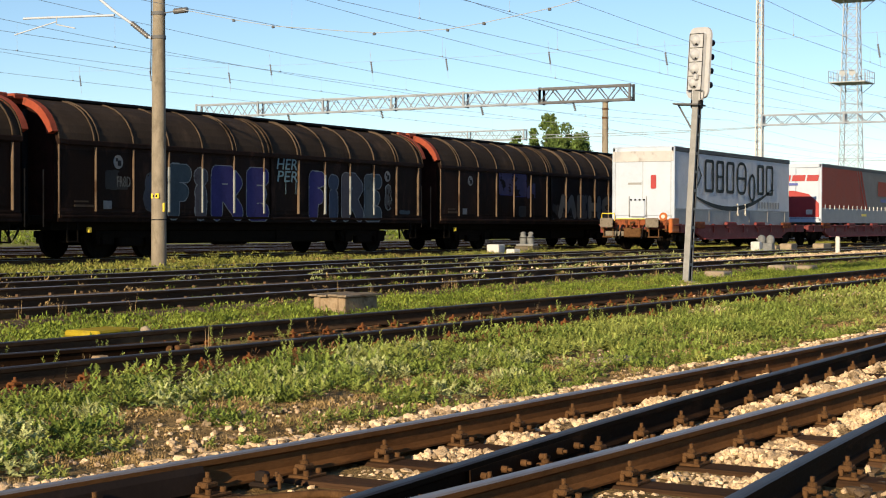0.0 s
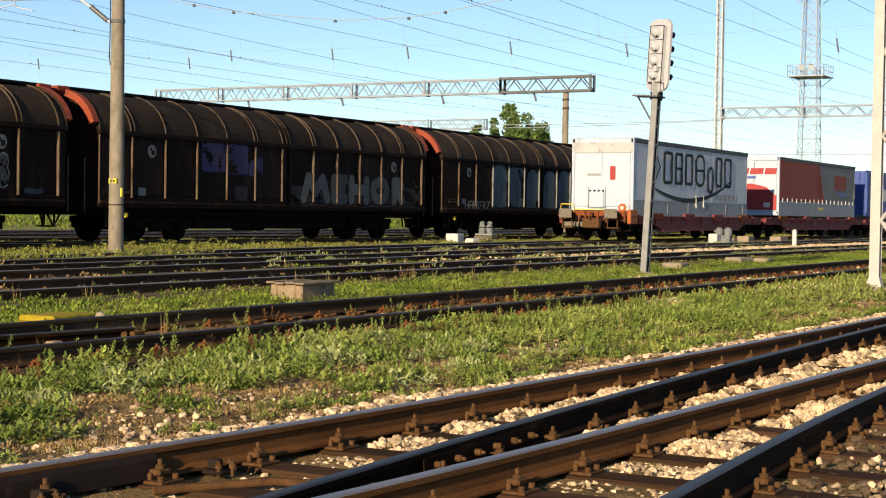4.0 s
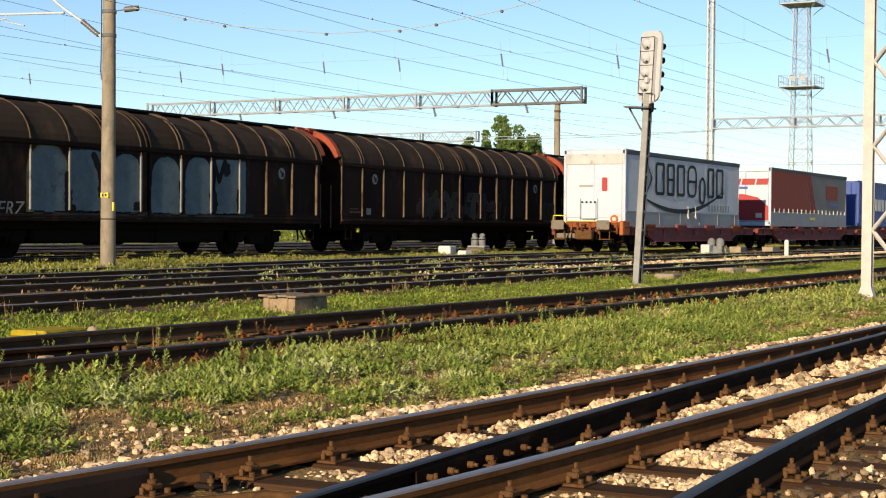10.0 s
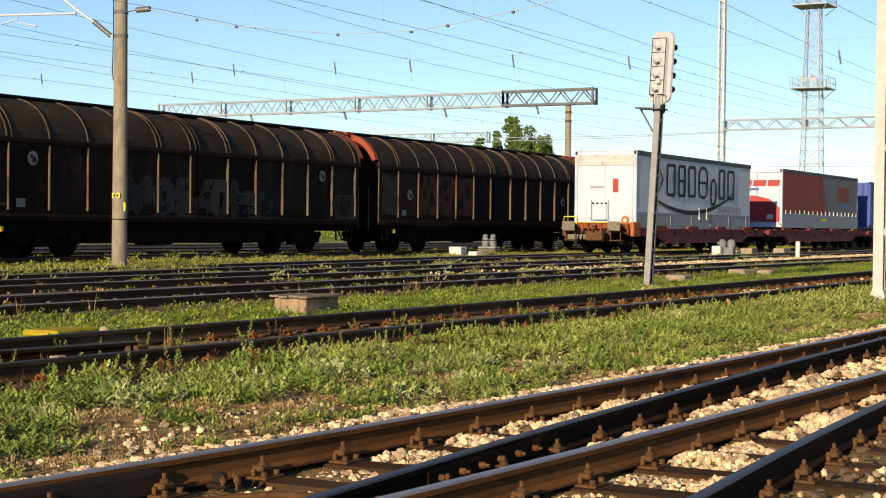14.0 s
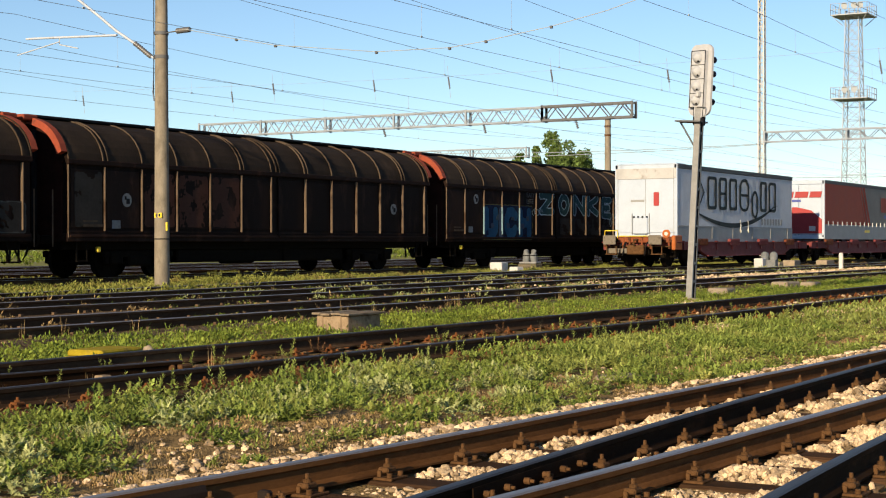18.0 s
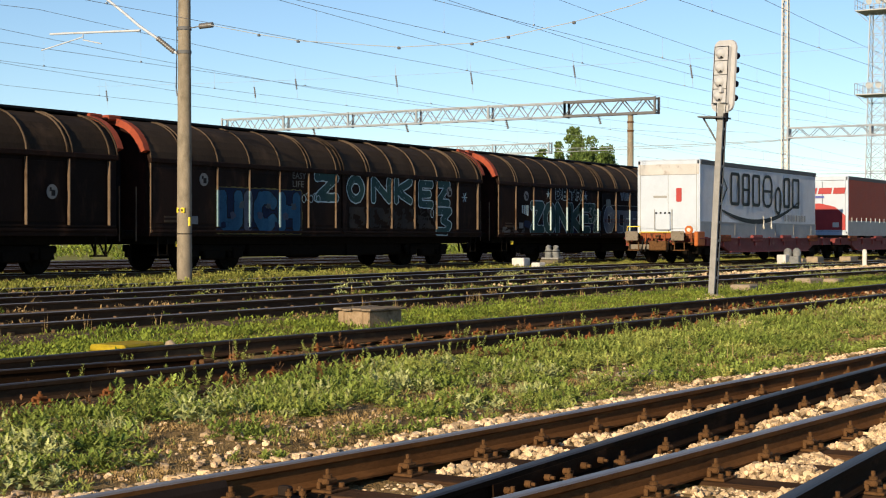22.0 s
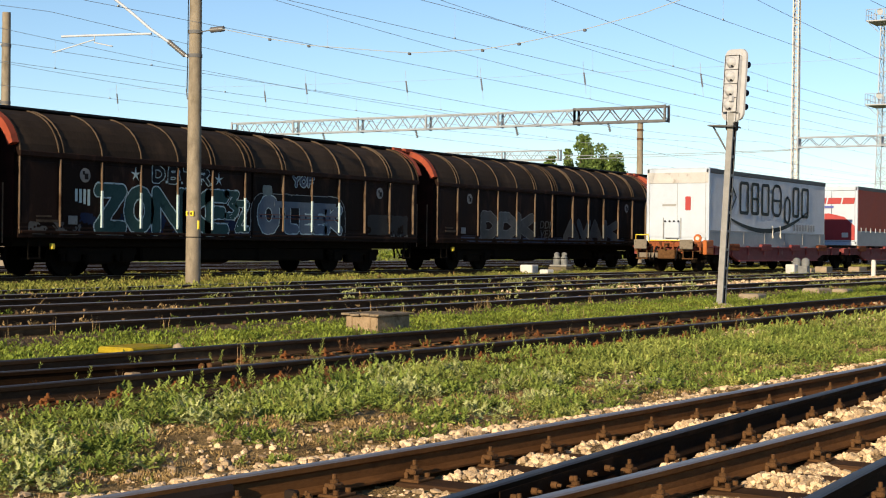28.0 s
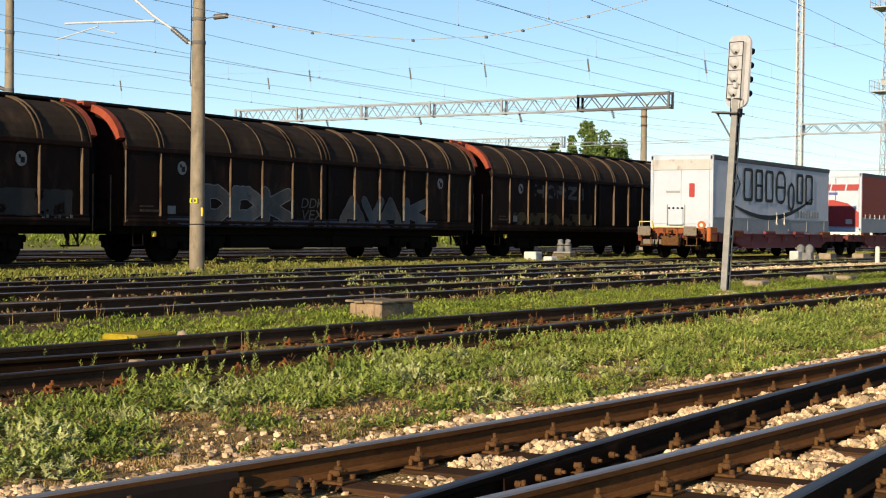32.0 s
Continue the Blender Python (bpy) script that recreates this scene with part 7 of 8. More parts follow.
    for x, y_, w_, d_, h_, mat in ((48.75, 26.2, 0.27, 0.24, 0.38, M_BLOCK), (48.95, 25.6, 0.2, 0.18, 0.22, M_BLOCK), (62.7, 19.9, 0.56, 0.25, 0.34, M_CONCRETE), (67.5, 19.9, 0.6, 0.25, 0.30, M_CONCRETE), (60.8, 19.9, 0.2, 0.2, 0.28, M_CONCRETE), (37.3, 12.0, 0.40, 0.22, 0.10, M_CONCRETE), (31.4, 11.5, 0.30, 0.22, 0.10, M_CONCRETE), (38.4, 11.7, 0.35, 0.2, 0.07, M_CONCRETE)):
        solid("concrete_block", Mesh().box((-w_, -d_, -0.1), (w_, d_, h_), 0.03), mat, "squat pale concrete cable block beside the track" if mat is M_CONCRETE else "squat whitewashed concrete block beside the track", "concrete block", pose(x, y_, 0.06, 0, 0, random.uniform(-8, 8)), group="concrete blocks")
    solid("marker_post", Mesh().tube([(0, 0, -0.1), (0, 0, 0.64), (0, 0, 0.70)], [0.085, 0.085, 0.06], 10), M_WHITE, "short white concrete marker post on the ballast", "post", pose(55.9, 15.9, 0.05))
    solid("buried_slab", Mesh().box((-0.25, -0.16, -0.06), (0.25, 0.16, 0.05), 0.03), M_CONCRETE, "flat grey slab half sunk in the weeds", "stone slab", pose(13.0, 5.15 + 0.6, -0.13))


build_small()


# ---------- trees ----------
def build_tree(x, y, high, wide, seed, label):
    r = np.random.RandomState(seed)
    t = thing("broadleaf_tree", label, "tree", pose(x, y, 0))
    m = Mesh().tube([(0, 0, -0.2), (0.1, 0, high * 0.3), (0.0, 0.1, high * 0.62)], [0.35, 0.26, 0.12], 10)
    tips = []
    for k in range(12):
        a = 2 * math.pi * k / 12 + r.uniform(-0.3, 0.3)
        z0 = high * r.uniform(0.25, 0.55)
        tip = Vector((math.cos(a) * wide * r.uniform(0.5, 0.85), math.sin(a) * wide * r.uniform(0.5, 0.85), high * r.uniform(0.5, 0.88)))
        m.tube([(0.05, 0, z0), (tip.x * 0.5, tip.y * 0.5, (z0 + tip.z) * 0.52), tip], [0.10, 0.07, 0.03], 6)
        tips.append(tip)
    tips.append(Vector((0, 0, high * 0.86)))
    part("trunk", m, M_BARK, t)
    pts = []
    for k in range(130):
        # clumps over a bumpy dome, thinner inside
        q = r.normal(0, 1, 3)
        q = q / np.linalg.norm(q)
        bulge = 0.92 + 0.12 * math.sin(4.1 * q[0] + seed) * math.cos(3.3 * q[1] + 2 * seed) + 0.14 * math.sin(7.0 * q[2] + 5.0 * q[1])
        q = q * r.uniform(0.55, 1.0) * bulge * r.uniform(0.9, 1.15)
        c = np.array([q[0] * wide, q[1] * wide, high * (0.60 + 0.40 * q[2])])
        n = r.normal(0, 1, (150, 3))
        n /= np.linalg.norm(n, axis=1)[:, None]
        pts.append(c + n * r.uniform(0.25, 0.85, (150, 1)) * np.array([1, 1, 0.8]) * r.uniform(0.4, 0.95))
    p = np.concatenate(pts)
    p = p[p[:, 2] > high * 0.22]
    leaf = np.array([[-0.5, 0, 0], [0, -0.3, 0.08], [0.5, 0, 0], [0, 0.3, 0.08]])
    tpl = []
    for k in range(8):
        e = np.array(Euler(r.uniform(-1.2, 1.2, 3)).to_matrix())
        tpl.append((leaf @ e.T, np.array([[0, 1, 2, 3]])))
    arr = scatter(tpl, p, r.uniform(0.18, 0.34, len(p)), r.uniform(0, 6.28, len(p)), r.randint(0, 8, len(p)))
    part("crown", bars(arr, "crown", [M_CROWN]), M_CROWN, t)


build_tree(117.0, 56.6, 10.0, 3.0, 4, "full green broadleaf tree behind the goods train")
build_tree(116.6, 60.4, 8.4, 1.5, 9, "smaller green broadleaf tree beside a larger one")


# ---------- weeds and stones ----------
def blades(r, count, tall, wide, lean=0.5, thick=0.008):
    v, f = [], []
    for k in range(count):
        a, b = r.uniform(0, 6.28), r.uniform(0, 6.28)
        p = np.array([math.cos(a), math.sin(a), 0]) * wide * math.sqrt(r.uniform(0, 1))
        h = tall * r.uniform(0.5, 1.0)
        q = p + np.array([math.cos(b) * lean * h * r.uniform(0.1, 1), math.sin(b) * lean * h * r.uniform(0.1, 1), h])
        s = np.array([-math.sin(b), math.cos(b), 0]) * thick
        mid = (p + q) / 2 + np.array([0, 0, 0.12 * h])
        o = len(v)
        v += [p - s, p + s, mid + s * 0.7, mid - s * 0.7, q]
        f += [(o, o + 1, o + 2, o + 3), (o + 3, o + 2, o + 4, o + 4)]
    return np.array(v), np.array([x if x[2] != x[3] else (x[0], x[1], x[2], x[2]) for x in f])


def patchy(x, y, size, seed):
    """Slow random field between 0 and 1."""
    r = np.random.RandomState(seed)
    out = np.zeros_like(x)
    for k in range(7):
        a, w, ph = r.uniform(0, 6.28), r.uniform(0.5, 1.8) / size, r.uniform(0, 6.28)
        out += np.sin((np.cos(a) * x + np.sin(a) * y) * w * 6.28 + ph)
    return np.clip(out / 5 + 0.5, 0, 1)


def field(count, x0, x1, y0, y1, r, keep=None, near_bias=1.0):
    u = r.uniform(0, 1, count) ** near_bias
    x, y = x0 + (x1 - x0) * u, r.uniform(y0, y1, count)
    if keep is not None:
        sel = keep(x, y) > r.uniform(0, 1, count)
        x, y = x[sel], y[sel]
    return x, y


def sow(name, label, category, templates, x, y, size, r, mat, sink=0.01, tall=None):
    n = len(x)
    p = np.stack([x, y, footing(x, y) - sink], -1)
    sc = r.uniform(size[0], size[1], n)
    arr = scatter(templates, p, sc, r.uniform(0, 6.28, n), r.randint(0, len(templates), n))
    ob = new(name, bars(arr, name, [mat]))
    tagged(ob, label, category, kind="stuff")


def bush(r, shoots, tall, wide, leaf_len=0.034, leaf_wide=0.013, each=9):
    """A low weed mound: leafy upright shoots that lean outwards from one root."""
    v, f = [], []
    for k in range(shoots):
        a, q = r.uniform(0, 6.28), math.sqrt(r.uniform(0, 1))
        out = np.array([math.cos(a), math.sin(a), 0])
        foot = out * wide * q
        high = tall * (1 - 0.55 * q * q) * r.uniform(0.65, 1.15)
        top = foot + out * 0.35 * high * q + np.array([r.normal(0, 0.015), r.normal(0, 0.015), high])
        for j in range(each):
            h = 0.25 + 0.75 * (j + r.uniform(0, 1)) / each
            p = foot + (top - foot) * h
            b = j * 2.4 + r.uniform(0, 1)
            el = 0.25 + 0.75 * h * r.uniform(0.5, 1.3)
            d = np.array([math.cos(b) * math.cos(el), math.sin(b) * math.cos(el), math.sin(el)])
            s = np.array([-math.sin(b), math.cos(b), r.uniform(-0.4, 0.4)])
            L, wd = leaf_len * r.uniform(0.6, 1.3), leaf_wide * r.uniform(0.7, 1.3)
            o = len(v)
            v += [p, p + d * L * 0.55 - s * wd / 2, p + d * L, p + d * L * 0.55 + s * wd / 2]
            f.append((o, o + 1, o + 2, o + 3))
    return np.array(v), np.array(f)


def mound(r, lobes, wide, tall, leaves, leaf_len=0.030, leaf_wide=0.015, inner_dome=False):
    """A plump weed cushion: small domes side by side, each clad in short leaves that point up and outwards."""
    v, f = [], []
    for k in range(lobes):
        a, q = r.uniform(0, 6.28), math.sqrt(r.uniform(0, 1)) * (k > 0)
        c = np.array([math.cos(a) * wide * q, math.sin(a) * wide * q, 0])
        ra, hi = wide * r.uniform(0.32, 0.55), tall * (1 - 0.5 * q) * r.uniform(0.7, 1.15)
        # a hidden dome under the leaves, added to block light through the cushion
        o = len(v)
        for h, w in ((0.0, 0.55), (0.30, 0.45), (0.50, 0.18)) if inner_dome else ():
            v += [c + np.array([math.cos(i * 0.785) * ra * w, math.sin(i * 0.785) * ra * w, hi * h]) for i in range(8)]
        if inner_dome:
            f += [(o + n * 8 + i, o + n * 8 + (i + 1) % 8, o + n * 8 + 8 + (i + 1) % 8, o + n * 8 + 8 + i) for n in range(2) for i in range(8)]
            f.append((o + 16, o + 18, o + 20, o + 22))
        for j in range(leaves):
            b, e = r.uniform(0, 6.28), math.asin(r.uniform(0.02, 1.0))
            n = np.array([math.cos(b) * math.cos(e), math.sin(b) * math.cos(e), math.sin(e)])
            p = c + n * np.array([ra, ra, hi]) * r.uniform(0.62, 1.05)
            d = n * 0.55 + np.array([r.normal(0, 0.35), r.normal(0, 0.35), 0.55 + r.normal(0, 0.25)])
            d /= np.linalg.norm(d)
            s = np.cross(d, n + np.array([0.01, 0.02, 0]))
            s = s / (np.linalg.norm(s) + 1e-6) + r.normal(0, 0.25, 3)
            L, wd = leaf_len * r.uniform(0.6, 1.4), leaf_wide * r.uniform(0.7, 1.3)
            o = len(v)
            v += [p, p + d * L * 0.55 - s * wd / 2, p + d * L, p + d * L * 0.55 + s * wd / 2]
            f.append((o, o + 1, o + 2, o + 3))
    return np.array(v), np.array(f)


def tuft(r, shoots, wide, tall, leaf_len=0.058, lobes=3, each=7):
    """A leafy weed of many shoots, each ringed with deeply lobed leaves that arch up and outwards."""
    side = [(0.0, 0.0), (0.22, 0.05)]
    for k in range(lobes - 1):
        u = 0.30 + 0.5 * k / (lobes - 1)
        side += [(u + 0.06, 0.30 - 0.07 * k), (u + 0.17, 0.07)]
    rim = [(0.86, 0.15), (1.0, 0.0)]
    outline = side + rim + [(u, -w) for u, w in reversed(side[1:] + rim[:1])]
    v, f = [], []
    for k in range(shoots):
        a, q = r.uniform(0, 6.28), math.sqrt(r.uniform(0, 1))
        out = np.array([math.cos(a), math.sin(a), 0])
        foot = out * wide * q * 0.75
        high = tall * (1 - 0.55 * q * q) * r.uniform(0.6, 1.15)
        top = foot + out * 0.55 * high * q + np.array([r.normal(0, 0.012), r.normal(0, 0.012), high * 0.72])
        twist = r.uniform(0, 6.28)
        for j in range(each):
            h = 0.05 + 0.95 * j / (each - 1)
            p = foot + (top - foot) * h
            b = twist + j * 2.4 + r.uniform(-0.4, 0.4)
            el = 0.25 + 0.95 * h * r.uniform(0.6, 1.2)
            flat = np.array([math.cos(b), math.sin(b), 0])
            d = flat * math.cos(el) + np.array([0, 0, math.sin(el)])
            up = np.array([0, 0, math.cos(el)]) - flat * math.sin(el)
            s = np.array([-math.sin(b), math.cos(b), r.uniform(-0.3, 0.3)])
            L, fat = leaf_len * (1.15 - 0.35 * h) * r.uniform(0.7, 1.25), r.uniform(0.8, 1.25)
            bow = r.uniform(-0.05, 0.32)
            o = len(v)
            v += [p + (d * u + s * w * fat + up * (0.5 * abs(w) - bow * u * u)) * L for u, w in outline]
            f.append(tuple(range(o, o + len(outline))))
    return np.array(v), np.array(f)


def build_weeds():
    r = np.random.RandomState(11)
    plants = [tuft(r, n, wide, high, 0.050, 3, 6) for n, wide, high in ((4, 0.06, 0.07), (6, 0.08, 0.09), (8, 0.10, 0.09), (10, 0.11, 0.13), (13, 0.13, 0.12), (15, 0.14, 0.16), (18, 0.17, 0.14), (20, 0.18, 0.18))]
    loose = [tuft(r, n, wide, high, 0.075, 2, 5) for n, wide, high in ((6, 0.12, 0.09), (8, 0.15, 0.13), (10, 0.18, 0.11), (11, 0.20, 0.15))]
    sprigs = [bush(r, 5, 0.11, 0.06) for _ in range(5)]
    mats = [mound(r, 5, 0.14, 0.04, 20, 0.022, 0.008) for _ in range(5)]
    pads = [mound(r, 4, 0.15, 0.05, 13, 0.034, 0.016) for _ in range(5)]
    coarse = [bush(r, 7, 0.10, 0.16, 0.060, 0.023, 4) for _ in range(5)]
    fine = [bush(r, 8, 0.09, 0.15, 0.048, 0.015, 4) for _ in range(5)]
    grass = [blades(r, 16, 0.09, 0.10, 0.6, 0.004) for _ in range(5)]
    thick_grass = [blades(r, 14, 0.12, 0.16, 0.7, 0.010) for _ in range(5)]
    stalks = [blades(r, 5, 0.34, 0.05, 0.3, 0.003) for _ in range(4)]
    tall = [bush(r, 3, 0.28, 0.05, 0.036, 0.011, 26) for _ in range(4)]

    def shore(x, y):
        """Distance from the nearest rail, with an uneven edge."""
        return y - np.interp(x, NEAR[0][0], NEAR[0][1]) - 0.45 * patchy(x, y, 1.3, 61)

    def bare(x, y):
        """Dry patches of stones and withered growth."""
        out = np.zeros_like(x)
        for bx, by, rx, ry in ((6.9, 5.8, 1.1, 0.42), (7.9, 6.2, 1.0, 0.32), (9.6, 6.2, 1.2, 0.34), (11.8, 6.0, 1.3, 0.28), (15, 5.4, 2.0, 0.25), (21, 5.3, 3.0, 0.3)):
            out = np.maximum(out, np.clip(1.6 - np.hypot((x - bx) / rx, (y - by) / ry), 0, 1))
        return out

    grown = lambda x, y: np.clip((patchy(x, y, 1.1, 1) * 0.55 + patchy(x, y, 0.45, 71) * 0.45 - 0.43 + 0.10 * np.clip((x - 8) / 3, 0, 1)) * 14, 0.0, 1) * np.clip((shore(x, y) - 0.30) / 0.35, 0, 1) * (1 - 0.72 * bare(x, y))
    plain = [mound(r, 6, 0.20, 0.17, 26, 0.040, 0.019, True) for _ in range(5)]
    x, y = field(1150, 4.0, 12.5, 4.6, 7.75, r, grown, 1.1)
    tone = patchy(x, y, 0.9, 33) + r.normal(0, 0.13, len(x)) + 0.16 * np.clip((x - 9) / 5, 0, 1)
    small = (shore(x, y) < 0.75) | (r.uniform(0, 1, len(x)) < 0.25)
    for name, lo, hi, mat, label in (("green", -9, 0.60, M_LEAF_DEEP, "knee-low deep green leafy weeds beside the near track"), ("yellow", 0.60, 0.84, M_LEAF, "knee-low yellow-green leafy weeds beside the near track"), ("grey", 0.84, 9, M_LEAF_GREY, "knee-low grey-green leafy weeds beside the near track")):
        for low, kinds, size in ((True, plants[:4], (0.7, 1.1)), (False, plants[2:], (0.85, 1.5))):
            sel = (tone > lo) & (tone <= hi) & (small == low)
            sow("leafy_weeds", label, "weeds", kinds, x[sel], y[sel], size, r, mat)
    x, y = field(1500, 22, 48, 4.4, 7.8, r, grown, 1.1)
    sow("leafy_weeds", "leafy green weeds far along the near track", "weeds", coarse, x, y, (0.9, 1.5), r, M_LEAF)
    x, y = field(1250, 12.5, 22, 4.4, 7.8, r, grown, 1.2)
    cut = patchy(x, y, 1.6, 34) + r.normal(0, 0.15, len(x)) > 0.58
    sow("leafy_weeds", "leafy yellow-green weeds farther along the near track", "weeds", loose, x[cut], y[cut], (0.65, 1.15), r, M_LEAF)
    sow("leafy_weeds", "leafy deep green weeds farther along the near track", "weeds", loose, x[~cut], y[~cut], (0.65, 1.15), r, M_LEAF_DEEP)
    x, y = field(1600, 3.5, 60, 4.6, 7.85, r, lambda x, y: np.clip(0.08 + 0.20 * grown(x, y), 0, 1) * np.clip((shore(x, y) - 0.3) / 0.5, 0.02, 1) * (1 - 0.85 * bare(x, y)), 1.6)
    sow("low_weeds", "low green ground weeds between the tracks", "weeds", mats, x, y, (0.6, 1.5), r, M_LEAF_DEEP)
    x, y = field(800, 3.5, 50, 4.6, 7.85, r, lambda x, y: np.clip((shore(x, y) - 0.2) / 0.7, 0.04, 1) * (1 - 0.7 * bare(x, y)), 1.6)
    sow("weed_sprigs", "single green sprigs among the low weeds", "weeds", sprigs, x, y, (0.6, 1.3), r, M_LEAF)
    x, y = field(1900, 3.5, 45, 4.6, 7.7, r, lambda x, y: np.clip((shore(x, y) - 0.25) / 0.4, 0.05, 1) * np.clip(0.4 - 0.4 * grown(x, y) + 0.8 * bare(x, y), 0.05, 1), 1.8)
    sow("withered_weeds", "withered brown growth on the dry patches of soil", "weeds", mats, x, y, (0.5, 1.3), r, M_TWIG)
    x, y = field(1500, 3.5, 40, 4.9, 7.7, r, lambda x, y: np.clip(0.3 + bare(x, y) - 0.3 * grown(x, y), 0, 1), 1.5)
    sow("short_grass", "short straw-dry grass between the tracks", "grass", grass, x, y, (0.35, 0.75), r, M_DRY)
    # strip between the second and the third track
    bald = lambda x, y: 1 - 0.9 * np.exp(-(((x - 24.5) / 2.2) ** 2 + ((y - 10.3) / 0.3) ** 2)) - 0.8 * np.exp(-(((x - 19.5) / 1.6) ** 2 + ((y - 10.4) / 0.25) ** 2))
    x, y = field(5000, 6, 75, 9.9, 12.5, r, lambda x, y: (0.45 + 0.55 * patchy(x, y, 3.0, 5)) * bald(x, y), 1.4)
    sow("turf_weeds", "thick low green weeds between the second and third track", "weeds", fine, x, y, (0.7, 1.35), r, M_LEAF_DARK)
    x, y = field(700, 6, 75, 9.9, 12.5, r, bald, 1.4)
    sow("strip_weeds", "leafy green weeds between the second and third track", "weeds", pads, x, y, (0.8, 1.7), r, M_LEAF_DARK)
    x, y = field(1500, 6, 75, 9.9, 12.5, r, bald, 1.3)
    sow("turf_grass", "thick short green grass between the second and third track", "grass", thick_grass, x, y, (0.45, 0.8), r, M_LEAF_DARK)
    x, y = field(700, 7, 60, 7.6, 10.0, r, lambda x, y: 0.05 + 0.9 * (patchy(x, y, 1.5, 8) > 0.6), 1.2)
    sow("track_weeds", "weeds growing between the rails of the second track", "weeds", sprigs + tall, x, y, (0.4, 0.8), r, M_LEAF)
    x, y = field(150, 8, 40, 7.35, 8.2, r, None, 1.0)
    sow("tall_weeds", "taller leafy weeds standing against the second track's rail", "weeds", tall, x, y, (0.55, 1.1), r, M_LEAF)
    x, y = field(30, 9, 24, 8.0, 9.5, r, None, 1.0)
    sow("tall_weeds", "single leafy weeds standing between the second track's rails", "weeds", tall, x, y, (0.6, 1.05), r, M_LEAF)
    x, y = field(30, 11, 34, 12.1, 12.62, r, None, 1.0)
    sow("dry_stalks", "thin dry stalks standing along the third track", "weeds", stalks, x, y, (0.6, 1.1), r, M_TWIG)
    x, y = field(110, 6, 40, 7.3, 10.0, r, None, 1.2)
    sow("dock_stalks", "rust-red dry dock stalks along the rails", "weeds", sprigs + tall[:1], x, y, (0.6, 1.1), r, M_RUSTWEED)
    x, y = field(35, 7, 16, 7.35, 7.85, r, None, 1.0)
    sow("dock_weeds", "low rust-red dock weeds against the second track's rail", "weeds", sprigs, x, y, (0.9, 1.7), r, M_RUSTWEED)
    x, y = field(110, 4, 45, 5.4, 13.0, r, None, 1.2)
    sow("dry_stalks", "thin dry weed stalks standing above the turf", "weeds", stalks, x, y, (0.4, 0.9), r, M_DRY)
    x, y = field(2300, 10, 75, 12.4, 19.5, r, lambda x, y: np.clip((x - 14) / 9, 0.25, 1) * (0.22 + 0.7 * (patchy(x, y, 2.5, 12) > 0.58)), 1.2)
    sow("yard_weeds", "scattered weeds among the dark yard tracks", "weeds", coarse, x, y, (0.4, 0.8), r, M_LEAF_DARK, -0.04)
    x, y = field(1350, 20, 62, 12.7, 20.6, r, lambda x, y: np.clip((x - 20) / 8, 0.1, 1) * (0.15 + 0.85 * (patchy(x, y, 1.8, 17) > 0.55)), 1.1)
    sow("yard_weeds", "grey-green weeds seeded between the yard rails", "weeds", coarse, x, y, (0.5, 1.15), r, M_LEAF_GREY, -0.04)
    x, y = field(900, 10, 75, 12.2, 20.5, r, lambda x, y: 0.2 + 0.8 * (patchy(x, y, 3.5, 15) > 0.5), 1.2)
    sow("yard_straw", "brown withered weeds among the dark yard tracks", "weeds", coarse, x, y, (0.5, 1.1), r, M_TWIG, -0.04)
    free = lambda x, y: np.where((y < np.interp(x, T5B[0], T5B[1]) + 0.5) & (y > np.interp(x, T5A[0], T5A[1]) - 0.4), 0.04, 0.9)
    for y0, y1, n, kind in ((18.2, 19.2, 500, coarse), (21.5, 27.2, 2600, thick_grass), (21.5, 27.2, 1300, coarse), (29.9, 33.0, 900, coarse), (35.0, 37.8, 700, thick_grass), (40.0, 47.0, 900, coarse)):
        x, y = field(n, 15, 95, y0, y1, r, free, 1.2)
        sow("verge_grass", "yellowish green verge grass beside the far tracks", "grass", kind, x, y, (0.7, 1.4), r, M_VERGE)
    x, y = field(700, 15, 90, 22.0, 27.2, r, lambda x, y: 0.3 + 0.7 * (patchy(x, y, 5.0, 19) > 0.55), 1.2)
    sow("dry_verge", "rusty brown dried weeds along the train's track", "weeds", coarse, x, y, (0.5, 1.1), r, M_TWIG)
    x, y = field(520, 13, 27, 20.1, 21.6, r, None, 1.0)
    sow("verge_grass", "taller green verge grass crowding the wagon track's far rail", "grass", coarse, x, y, (1.0, 1.9), r, M_VERGE)
    x, y = field(320, 20, 90, 24.5, 27.3, r, lambda x, y: 1.0 * (patchy(x, y, 4.0, 23) > 0.55), 1.2)
    sow("leafy_verge", "leafy weeds standing along the train's track", "weeds", plain, x, y, (0.8, 1.7), r, M_VERGE)
    x, y = field(1500, 0, 170, 46.5, 115, r, None, 1.0)
    sow("rough_grass", "rough grass and scrub beyond the yard", "grass", coarse, x, y, (2.5, 6.0), r, M_LEAF_DARK)


build_weeds()


